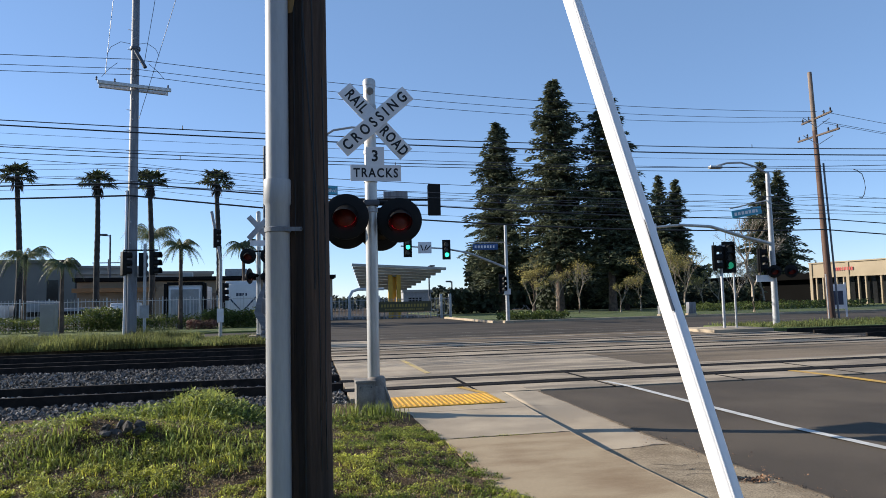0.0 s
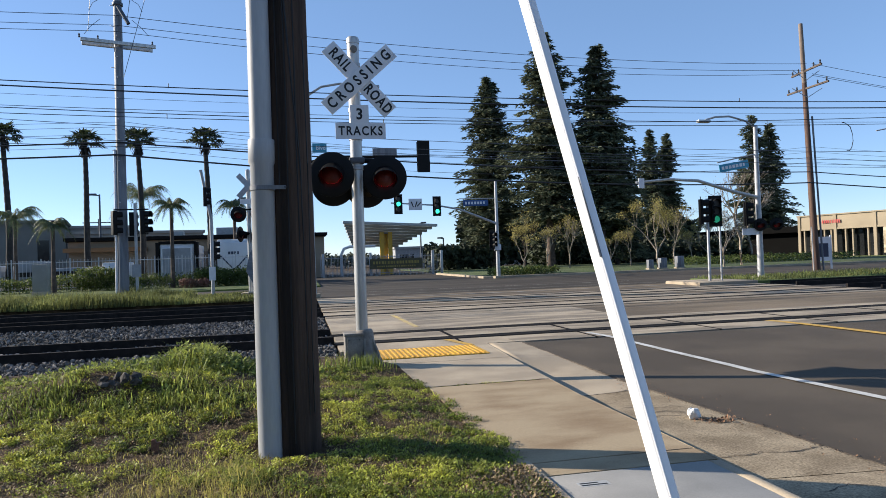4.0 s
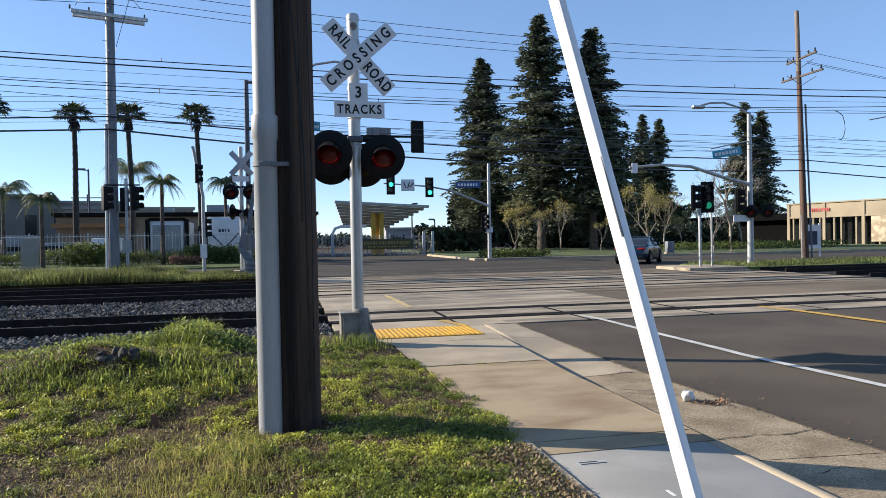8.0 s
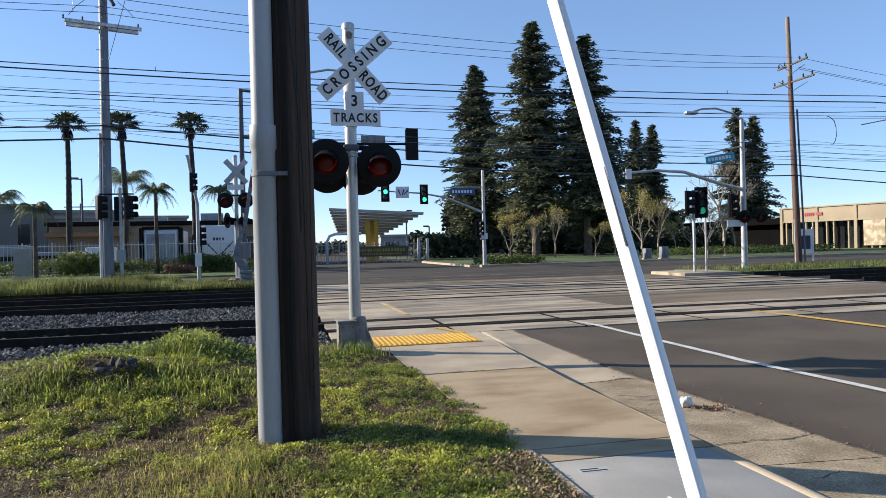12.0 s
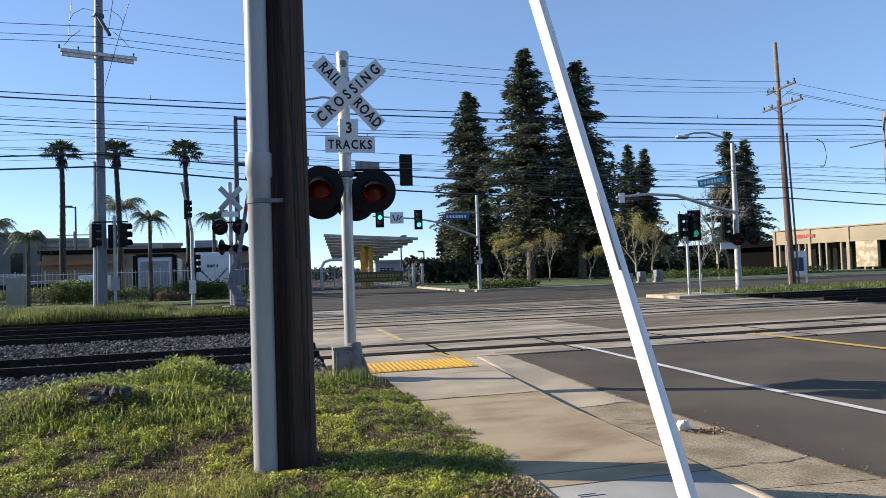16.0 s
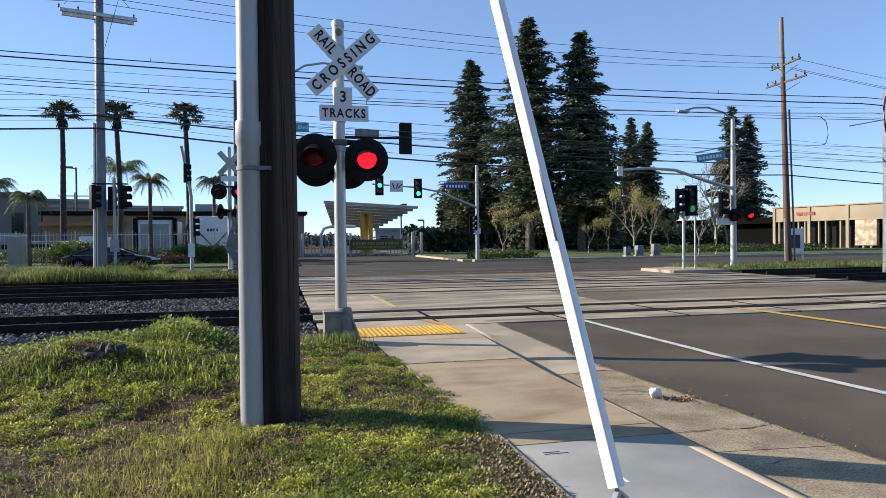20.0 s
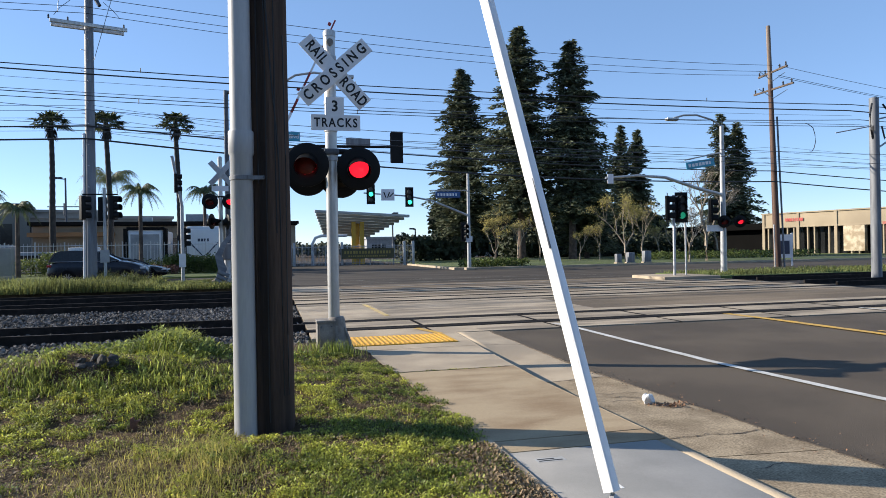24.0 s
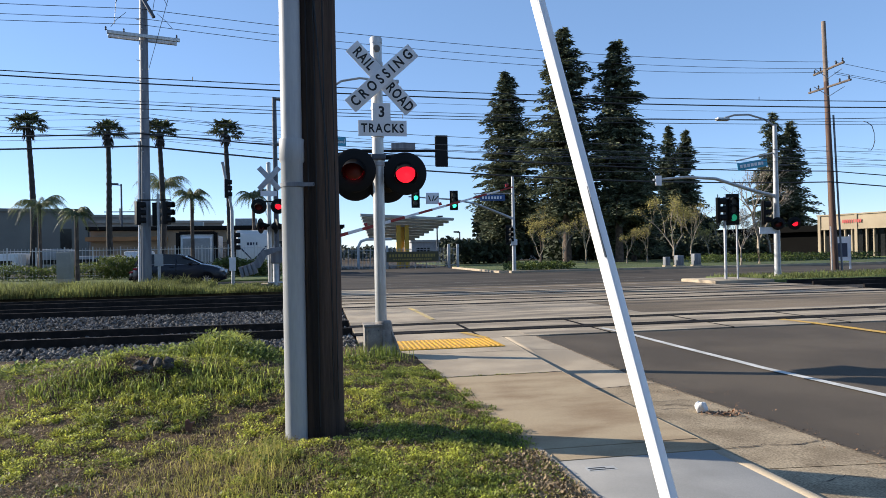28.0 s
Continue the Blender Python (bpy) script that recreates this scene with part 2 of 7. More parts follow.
WIRE = mat("wire_grey", (0.09, 0.095, 0.11), 0.5, 0.3, 0.1, 3, 30, 0)
STEEL_PLATE = mat("grey_vault_lid", (0.37, 0.36, 0.34), 0.85, 0.0, 0.1, 1.5, 140, 0.15, (0.30, 0.295, 0.28), spec=0.2)
CLAMP_STEEL = mat("clamp_steel", (0.12, 0.13, 0.15), 0.5, 0.6, 0.15, 8, 60, 0.2)
CANOPY = mat("canopy_metal", (0.50, 0.50, 0.48), 0.6, 0.1, 0.08, 1, 20, 0.05, (0.42, 0.42, 0.4))
YELLOW_STEEL = mat("yellow_steel", (0.80, 0.47, 0.04), 0.5, 0, 0.06, 2, 30, 0)
FENCE_WHITE = mat("white_fence_paint", (0.62, 0.62, 0.62), 0.6, 0, 0.06, 3, 40, 0)
FENCE_GREY = mat("grey_fence_steel", (0.44, 0.45, 0.46), 0.6, 0.2, 0.1, 3, 40, 0)
STUCCO_GREY = mat("grey_stucco", (0.40, 0.37, 0.33), 0.9, 0, 0.08, 0.4, 20, 0.2, (0.34, 0.315, 0.28))
STUCCO_GREEN = mat("green_stucco", (0.19, 0.20, 0.185), 0.9, 0, 0.08, 0.4, 20, 0.2)
STUCCO_TAN = mat("tan_stucco", (0.36, 0.285, 0.20), 0.9, 0, 0.06, 0.4, 20, 0.2, (0.30, 0.235, 0.165))
STUCCO_CREAM = mat("cream_stucco", (0.43, 0.355, 0.25), 0.9, 0, 0.07, 0.3, 20, 0.15, (0.37, 0.305, 0.215))
STONE_PALE = mat("pale_stone_cladding", (0.62, 0.54, 0.40), 0.9, 0, 0.12, 1.5, 12, 0.3, (0.38, 0.30, 0.2))
ORANGE = mat("orange_paint", (0.33, 0.17, 0.07), 0.8, 0, 0.08, 0.6, 20, 0.1)
ROOF_DARK = mat("dark_fascia", (0.014, 0.013, 0.013), 0.9, 0, 0.1, 0.6, 20, 0.1, spec=0.1)
GLASS_DARK = mat("dark_window", (0.02, 0.022, 0.024), 0.12, 0, 0.1, 2, 20, 0)
RED_LETTER = mat("red_letters", (0.5, 0.03, 0.03), 0.5, 0, 0.05, 4, 60, 0)
RV_WHITE = mat("white_vehicle_shell", (0.72, 0.73, 0.75), 0.4, 0, 0.04, 1, 30, 0)
YARD_GREY = mat("grey_vehicle_shell", (0.34, 0.35, 0.37), 0.5, 0, 0.1, 1, 30, 0, (0.24, 0.25, 0.27))
CROSS_ARM = mat("grey_brown_timber", (0.15, 0.115, 0.095), 0.9, 0, 0.2, 3, 30, 0.3, stretch=(0.5, 4, 4))
STAKE_WOOD = mat("broken_stake_wood", (0.24, 0.125, 0.075), 0.9, 0, 0.3, 9, 60, 0.5, (0.12, 0.06, 0.04))
# near-black colour with the deep shade of the office wing painted in
WING_PAINTED_SHADE = mat("front_painted_shade", (0.006, 0.006, 0.006), 0.9, 0, 0.1, 0.6, 20, 0.1, spec=0.05)
STRAW = mat("faded_leaf", (0.36, 0.20, 0.11), 0.85, 0, 0.2, 6, 40, 0.2, island=0.5)
RV_BLUE = mat("navy_graphic", (0.03, 0.045, 0.09), 0.4, 0, 0.04, 1, 30, 0)
CAR_BLUE = mat("blue_car_paint", (0.02, 0.05, 0.085), 0.2, 0.5, 0.03, 1, 200, 0)
CAR_DARK = mat("dark_car_paint", (0.018, 0.022, 0.032), 0.22, 0.4, 0.03, 1, 200, 0)
CAR_BLACK = mat("black_car_paint", (0.012, 0.012, 0.013), 0.22, 0.3, 0.03, 1, 200, 0)
RIM = mat("alloy_rim", (0.6, 0.6, 0.62), 0.3, 0.9, 0.05, 4, 40, 0)
TAIL = mat("tail_lamp", (0.35, 0.01, 0.012), 0.25, 0, 0.05, 4, 40, 0)
HEADLAMP = mat("headlamp_glass", (0.7, 0.72, 0.75), 0.1, 0.2, 0.05, 4, 40, 0)
CABINET = mat("cabinet_beige", (0.36, 0.34, 0.29), 0.7, 0.1, 0.08, 2, 40, 0.05)
SHED_RED = mat("red_shed_paint", (0.38, 0.05, 0.045), 0.75, 0, 0.1, 2, 40, 0.05)
SHED_PINK = mat("faded_red_wall", (0.36, 0.13, 0.10), 0.85, 0, 0.12, 1, 40, 0.05, (0.28, 0.10, 0.08))
FAR_TREE = mat("far_tree_leaf", (0.045, 0.06, 0.028), 0.8, 0, 0.3, 0.4, 3, 0, (0.025, 0.036, 0.018), island=0.4)
LITTER = mat("white_paper", (0.8, 0.8, 0.78), 0.7, 0, 0.05, 8, 60, 0.2)
RUBBLE = mat("dark_broken_stone", (0.11, 0.10, 0.09), 0.9, 0, 0.3, 9, 50, 0.7, (0.05, 0.046, 0.043))


# ---- mesh helpers ----
def mesh_of(bm, name, smooth=None):
    me = bpy.data.meshes.new(name)
    if smooth is not None:
        for f in bm.faces:
            f.smooth = True
    bm.to_mesh(me)
    bm.free()
    if smooth is not None:
        me.set_sharp_from_angle(angle=radians(smooth))
    return me


def part(name, bm, material, parent=None, label="", at=None, smooth=40):
    """Links a bmesh as one mesh object under a thing, or at top level."""
    ob = new(name, mesh_of(bm, name, smooth))
    ob.data.materials.append(material)
    if parent:
        ob.parent = parent
    if at is not None:
        ob.matrix_basis = at
    if label:
        tagged(ob, label)
    return ob


def thing(name, label, category, at=None, group="", kind=""):
    ob = new(name)
    if at is not None:
        ob.matrix_basis = at
    return tagged(ob, label, category, group, kind)


def raw(name, verts, faces, material, parent=None, smooth=False):
    me = bpy.data.meshes.new(name)
    me.from_pydata(verts, [], faces)
    if smooth:
        me.polygons.foreach_set("use_smooth", [True] * len(me.polygons))
    me.materials.append(material)
    ob = new(name, me)
    if parent:
        ob.parent = parent
    return ob


def put_box(bm, x0, y0, z0, x1, y1, z1, bevel=0.0):
    m = Matrix.Translation(((x0 + x1) / 2, (y0 + y1) / 2, (z0 + z1) / 2)) @ Matrix.Diagonal((x1 - x0, y1 - y0, z1 - z0, 1))
    made = bmesh.ops.create_cube(bm, size=1, matrix=m)["verts"]
    if bevel:
        edges = list({e for v in made for e in v.link_edges})
        bmesh.ops.bevel(bm, geom=edges, offset=bevel, segments=2, profile=0.6, affect="EDGES")
    return bm


def box(x0, y0, z0, x1, y1, z1, bevel=0.0):
    return put_box(bmesh.new(), x0, y0, z0, x1, y1, z1, bevel)


def put_rod(bm, a, b, r0, r1=None, seg=12, caps=True):
    a, b = Vector(a), Vector(b)
    r1 = r0 if r1 is None else r1
    d = b - a
    m = Matrix.Translation((a + b) / 2) @ d.to_track_quat("Z", "Y").to_matrix().to_4x4()
    bmesh.ops.create_cone(bm, cap_ends=caps, segments=seg, radius1=r0, radius2=r1, depth=d.length, matrix=m)
    return bm


def rod(a, b, r0, r1=None, seg=12):
    return put_rod(bmesh.new(), a, b, r0, r1, seg)


def lathe(profile, seg=24, bm=None, m=None):
    """A turned body: profile of (radius, z) from bottom to top."""
    bm = bm or bmesh.new()
    m = m or Matrix()
    rings = []
    for r, z in profile:
        rings.append([bm.verts.new(m @ Vector((r * math.cos(2 * math.pi * k / seg), r * math.sin(2 * math.pi * k / seg), z))) for k in range(seg)])
    for a, b in zip(rings, rings[1:]):
        for k in range(seg):
            bm.faces.new((a[k], a[(k + 1) % seg], b[(k + 1) % seg], b[k]))
    if profile[0][0] > 1e-4:
        bm.faces.new(list(reversed(rings[0])))
    if profile[-1][0] > 1e-4:
        bm.faces.new(rings[-1])
    return bm


def tube(points, r, seg=8, bm=None, r_end=None):
    """A round bar along a line of points."""
    bm = bm or bmesh.new()
    pts = [Vector(p) for p in points]
    rings = []
    for i, p in enumerate(pts):
        d = (pts[min(i + 1, len(pts) - 1)] - pts[max(i - 1, 0)]).normalized()
        q = d.to_track_quat("Z", "Y").to_matrix()
        rr = r if r_end is None else r + (r_end - r) * i / (len(pts) - 1)
        rings.append([bm.verts.new(p + q @ Vector((rr * math.cos(2 * math.pi * k / seg), rr * math.sin(2 * math.pi * k / seg), 0))) for k in range(seg)])
    for a, b in zip(rings, rings[1:]):
        for k in range(seg):
            bm.faces.new((a[k], a[(k + 1) % seg], b[(k + 1) % seg], b[k]))
    bm.faces.new(list(reversed(rings[0])))
    bm.faces.new(rings[-1])
    return bm


def extrude_outline(pts, depth, axis="y"):
    """A flat outline in (x, z), given depth along y, standing upright."""
    bm = bmesh.new()
    f = bm.faces.new([bm.verts.new((x, 0, z)) for x, z in pts])
    made = bmesh.ops.extrude_face_region(bm, geom=[f])["geom"]
    bmesh.ops.translate(bm, vec=(0, depth, 0), verts=[v for v in made if isinstance(v, bmesh.types.BMVert)])
    bmesh.ops.recalc_face_normals(bm, faces=bm.faces)
    return bm


def words(text, size, material, parent, m, bold=0.0, squeeze=1.0, name="lettering", space=1.0):
    """Letters as a thin mesh, facing -y, with their middle at m."""
    cu = bpy.data.curves.new(name, "FONT")
    cu.body, cu.size, cu.extrude, cu.offset = text, size, 0.001, bold
    cu.align_x, cu.align_y, cu.space_character, cu.resolution_u = "CENTER", "CENTER", space, 3
    tmp = bpy.data.objects.new("tmp", cu)
    scene.collection.objects.link(tmp)
    me = bpy.data.meshes.new_from_object(tmp.evaluated_get(bpy.context.evaluated_depsgraph_get()))
    bpy.data.objects.remove(tmp)
    bpy.data.curves.remove(cu)
    me.transform(pose(0, 0, 0, 90) @ Matrix.Diagonal((squeeze, 1, 1, 1)))
    me.materials.clear()
    me.materials.append(material)
    ob = new(name, me)
    ob.parent = parent
    ob.matrix_basis = m
    return ob


# ---- ground and setting ----
def smoothstep(a, b, x):
    t = min(1.0, max(0.0, (x - a) / (b - a)))
    return t * t * (3 - 2 * t)


def bank(x, y):
    """Height of the weedy bank between the pavement and the tracks."""
    h = 0.02 + 0.27 * math.exp(-((x + 1.7) / 2.1) ** 2 - ((y - 8.0) / 1.7) ** 2)
    h += 0.19 * math.exp(-((x + 1.8) / 0.85) ** 2 - ((y - 7.35) / 0.38) ** 2)
    h += 0.08 * math.exp(-((x + 5.5) / 2.5) ** 2 - ((y - 7.5) / 2.0) ** 2)
    h += 0.05 * noise.noise((x * 0.8, y * 0.8, 0)) + 0.02 * noise.noise((x * 3, y * 3, 4))
    return h * (1 - smoothstep(9.6, 10.9, y)) * (1 - smoothstep(0.9, 1.5, x)) + 0.0


def sheet(name, x0, x1, y0, y1, nx, ny, fn, material, label, category="ground"):
    verts = [(x0 + (x1 - x0) * i / nx, y0 + (y1 - y0) * j / ny, 0) for j in range(ny + 1) for i in range(nx + 1)]
    verts = [(x, y, fn(x, y)) for x, y, _ in verts]
    faces = [(j * (nx + 1) + i, j * (nx + 1) + i + 1, (j + 1) * (nx + 1) + i + 1, (j + 1) * (nx + 1) + i) for j in range(ny) for i in range(nx)]
    return tagged(raw(name, verts, faces, material, None, True), label, category, "", "structure")


tagged(part("ground", box(-2500, -2500, -0.9, 2500, 2500, -0.34, 0), SOIL), "wide flat bare ground reaching to the horizon", "ground", "", "structure")
sheet("ground_bank", -14, 1.56, -6, 11.0, 110, 120, bank, SOIL, "uneven earth bank under weeds beside the pavement")

# carriageway: dark new asphalt up to the first track, older asphalt beyond
def road_z(x, y):
    """The road falls away from the tracks, and is lower at its edge than at its crown."""
    g = float(np.interp(y, (-40, -2, 4, 6, 8, 9.6, 11.35), (-0.31, -0.25, -0.215, -0.195, -0.165, -0.09, 0.0)))
    crown = 0.11 - 0.018 * abs(9.4 - min(x, 14.8))
    return g + max(0.0, crown) * min(1.0, -g / 0.15)


def asphalt_edge(y):
    return 3.72 + 0.085 * (11.35 - max(y, 2.0))


def road_sheet():
    verts, faces = [], []
    ys = [-40 + 4 * k for k in range(10)] + [-2 + 0.35 * k for k in range(39)]
    for y in ys:
        for i in range(25):
            x = asphalt_edge(y) + (17.6 - asphalt_edge(y)) * i / 24
            verts.append((x, y, road_z(x, y)))
    for j in range(len(ys) - 1):
        for i in range(24):
            k = j * 25 + i
            faces.append((k, k + 1, k + 26, k + 25))
    return raw("road", verts, faces, ASPHALT, None, True)


tagged(road_sheet(), "dark asphalt carriageway with white and yellow lines", "road", "", "structure")
tagged(part("road_crossing", box(0.66, 14.75, -0.3, 18.2, 28.6, -0.002), ASPHALT_OLD), "worn grey asphalt between the tracks", "road", "", "structure")
tagged(part("road_cross_street", box(-90, 28.6, -0.3, 160, 62.0, -0.004), ASPHALT_FAR), "old grey asphalt of the cross street and its junction", "road", "", "structure")
tagged(part("road_forecourt", box(-10, 62.0, -0.5, 30, 110, -0.008), ASPHALT_FAR), "worn asphalt drive behind the junction", "road", "", "structure")


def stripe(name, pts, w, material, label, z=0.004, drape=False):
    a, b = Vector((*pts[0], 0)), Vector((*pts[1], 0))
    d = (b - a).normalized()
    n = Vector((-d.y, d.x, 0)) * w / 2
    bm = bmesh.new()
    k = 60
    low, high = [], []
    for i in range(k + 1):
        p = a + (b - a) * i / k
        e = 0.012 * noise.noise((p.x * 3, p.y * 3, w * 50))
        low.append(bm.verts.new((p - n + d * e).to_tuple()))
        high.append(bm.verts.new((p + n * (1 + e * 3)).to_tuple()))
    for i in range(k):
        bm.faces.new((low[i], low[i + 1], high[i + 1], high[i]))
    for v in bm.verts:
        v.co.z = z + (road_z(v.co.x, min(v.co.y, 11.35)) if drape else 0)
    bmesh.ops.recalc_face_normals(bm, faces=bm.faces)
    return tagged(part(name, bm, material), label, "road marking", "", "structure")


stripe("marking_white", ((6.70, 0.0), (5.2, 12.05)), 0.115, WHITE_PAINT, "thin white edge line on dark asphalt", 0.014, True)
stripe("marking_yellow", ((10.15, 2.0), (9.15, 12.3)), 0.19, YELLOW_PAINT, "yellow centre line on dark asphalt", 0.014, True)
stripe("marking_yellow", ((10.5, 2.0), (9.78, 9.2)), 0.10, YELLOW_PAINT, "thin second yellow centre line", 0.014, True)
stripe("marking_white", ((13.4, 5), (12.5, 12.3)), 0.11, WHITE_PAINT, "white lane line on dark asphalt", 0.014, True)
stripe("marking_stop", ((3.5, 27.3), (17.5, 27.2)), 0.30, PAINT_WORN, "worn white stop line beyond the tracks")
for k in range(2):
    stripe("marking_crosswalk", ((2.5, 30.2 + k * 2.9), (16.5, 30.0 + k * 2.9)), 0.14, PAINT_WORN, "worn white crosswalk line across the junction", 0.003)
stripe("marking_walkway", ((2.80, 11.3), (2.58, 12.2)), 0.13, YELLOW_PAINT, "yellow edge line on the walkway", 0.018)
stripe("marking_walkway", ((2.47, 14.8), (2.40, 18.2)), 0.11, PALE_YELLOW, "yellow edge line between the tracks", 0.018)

# pavement slabs with joints between
pave = thing("pavement", "concrete pavement of separate slabs beside the road", "pavement", kind="structure")


def slab(name, pts, z, material, parent, bevel=0.0025):
    """A flat slab of the given outline, with softened top edges."""
    bm = bmesh.new()
    top = bm.faces.new([bm.verts.new((x, y, z)) for x, y in pts])
    if top.normal.z < 0 or top.calc_area() and (top.normal_update() or top.normal.z < 0):
        top.normal_flip()
    low = bmesh.ops.extrude_face_region(bm, geom=[top])["geom"]
    bmesh.ops.translate(bm, vec=(0, 0, -0.25), verts=[v for v in low if isinstance(v, bmesh.types.BMVert)])
    bmesh.ops.recalc_face_normals(bm, faces=bm.faces)
    edges = [e for e in bm.edges if all(abs(v.co.z - z) < 1e-5 for v in e.verts)]
    bmesh.ops.bevel(bm, geom=edges, offset=bevel, segments=2, affect="EDGES")
    return part(name, bm, material, parent)


def kerb_x(y):
    """Where the pavement ends and the kerb begins to fall."""
    return float(np.interp(y, (-6, 6.9, 8.06, 9.98, 11.4), (2.89, 2.87, 2.92, 3.02, 3.10)))


def kerb_run(y):
    """How far out the kerb's upright face reaches."""
    return 0.03


def kerb_foot(y):
    return float(np.interp(y, (-6, 4, 6.6, 7.2, 8.3, 9.2, 9.95, 11.4), (-0.16, -0.15, -0.11, -0.18, -0.25, -0.17, 0.006, 0.006)))


def gutter_z(x, y):
    a, b = kerb_x(y) + kerb_run(y), asphalt_edge(y) + 0.06
    u = min(1.0, max(0.0, (x - a) / (b - a)))
    return kerb_foot(y) + (road_z(b, min(y, 11.35)) - 0.002 - kerb_foot(y)) * u ** (0.85 if y < 7 else 0.5)


def strip(name, y0, y1, across, material, parent):
    """A lengthwise strip of kerb or gutter; across(y) gives its points from side to side."""
    verts, faces, n = [], [], max(3, int((y1 - y0) / 0.16))
    for j in range(n + 1):
        row = across(y0 + (y1 - y0) * j / n)
        m = len(row)
        verts += row
        if j:
            k = (j - 1) * m
            faces += [(k + i, k + i + 1, k + m + i + 1, k + m + i) for i in range(m - 1)]
    return raw(name, verts, faces, material, parent, True)


def kerb_row(y, back):
    x, w, z = kerb_x(y), kerb_run(y), kerb_foot(y)
    top = 0.012
    drop = lambda u: top + (z - top) * (0.5 * u + 0.5 * u ** 3)
    return [(x - back, y, -0.2), (x - back, y, top), (x - 0.01, y, top)] + [(x + w * u, y, drop(u)) for u in (0.1, 0.4, 0.75, 0.95, 1.0)] + [(x + w + 0.004, y, z - 0.1)]


def gutter_row(y):
    a, b = kerb_x(y) + kerb_run(y) + 0.004, asphalt_edge(y) + 0.06
    xs = [a + (b - a) * i / 6 for i in range(7)]
    return [(a, y, kerb_foot(y) - 0.12)] + [(x, y, gutter_z(x, y) + 0.003 * noise.noise((x * 5, y * 5, 2))) for x in xs]


def walk_slab(name, y0, y1, left, material):
    """A slab that reaches from its left edge to the kerb."""
    ys = [y0 + (y1 - y0) * k / 4 for k in range(5)]
    right = [(kerb_x(y) - (0.104 if y1 < 4.5 else 0.0165), y) for y in ys]
    return slab(name, [(left(y0), y0)] + right + [(left(y1), y1)], 0.012, material, pave)


for a, b in ((-6.0, -4.2), (-4.2, -2.4), (-2.4, -0.6), (-0.6, 1.2)):
    walk_slab("slab", a + 0.006, b - 0.006, lambda y: 1.60, CONCRETE_WARM)
slab("slab", ((1.60, 4.44), (2.87, 4.44), (2.87, 4.72), (1.60, 4.72)), 0.012, CONCRETE_WARM, pave)
walk_slab("slab", 4.735, 7.80, lambda y: 1.45, CONCRETE_WARM)
slab("slab_rim", ((1.545, -1), (1.593, -1), (1.593, 4.72), (1.545, 4.72)), 0.035, CONCRETE, pave)
walk_slab("ramp_slab", 7.825, 9.70, lambda y: 1.40 - 0.04 * (y - 7.8), CONCRETE)
walk_slab("ramp_slab", 9.712, 11.40, lambda y: 1.25 - 0.2 * (y - 9.7), CONCRETE)
gut = thing("gutter", "cracked concrete gutter strip between pavement and asphalt", "gutter", kind="structure")
kerbs = thing("kerb", "worn rolled concrete kerb along the pavement edge", "kerb", kind="structure")
cuts = (-6, -2.6, 0.9, 4.42, 7.63, 10.0, 11.40)
for a, b in zip(cuts, cuts[1:]):
    strip("gutter_slab", a + 0.006, b - 0.006, gutter_row, GUTTER if b < 8 else CONCRETE, gut)
    strip("kerb_stone", a + 0.004, b - 0.004, lambda y: kerb_row(y, 0.10 if b < 4.5 else 0.015), CONCRETE if b > 8 or b < 4.5 else CONCRETE_WARM, kerbs)

# tactile paving: plate with rows of small domes
tac = thing("tactile_paving", "yellow tactile paving plate with raised bars at the walkway edge", "tactile paving", kind="structure")
bm = bmesh.new()
put_box(bm, 1.16, 10.16, -0.02, 2.82, 11.22, 0.02 + 0.006)
part("plate", bm, TACTILE, tac)
for i in range(21):
    bm = box(1.20 + i * 0.077, 10.2, 0.024, 1.235 + i * 0.077, 11.18, 0.033, 0.004)
    part("raised_bar", bm, TACTILE, tac)

# ragged edge where the asphalt laps over the gutter
bm = bmesh.new()
prev = None
for i in range(260):
    y = -6 + 17.3 * i / 259
    e = asphalt_edge(y) - 0.03 + 0.028 * noise.noise((y * 2.2, 3, 0)) + 0.024 * noise.noise((y * 9, 5, 0))
    z = road_z(e, y)
    row = [bm.verts.new(v) for v in ((e, y, z - 0.004), (e + 0.012, y, z + 0.009), (e + 0.22, y, road_z(e + 0.22, y) + 0.003))]
    if prev:
        for k in range(2):
            bm.faces.new((prev[k], prev[k + 1], row[k + 1], row[k]))
    prev = row
tagged(part("road_edge", bm, ASPHALT), "ragged asphalt edge lapping over the concrete gutter", "road", "", "structure")


def crack(pts, w, z, seed, material):
    """A thin jagged crack, as a narrow dark strip."""
    rnd = random.Random(seed)
    bm, prev = bmesh.new(), None
    for (xa, ya), (xb, yb) in zip(pts, pts[1:]):
        n = max(3, int(math.hypot(xb - xa, yb - ya) / 0.05))
        for i in range(n):
            x = xa + (xb - xa) * i / n + rnd.uniform(-0.014, 0.014)
            y = ya + (yb - ya) * i / n + rnd.uniform(-0.014, 0.014)
            d = w * rnd.uniform(0.4, 1.5)
            zz = z if z > 0 else gutter_z(x, y) + 0.005
            row = (bm.verts.new((x, y - d, zz)), bm.verts.new((x, y + d, zz)))
            if prev:
                bm.faces.new((prev[0], row[0], row[1], prev[1]))
            prev = row
    bmesh.ops.recalc_face_normals(bm, faces=bm.faces)
    return tagged(part("pavement_crack", bm, material), "dark crack running through the concrete", "crack", "", "structure")


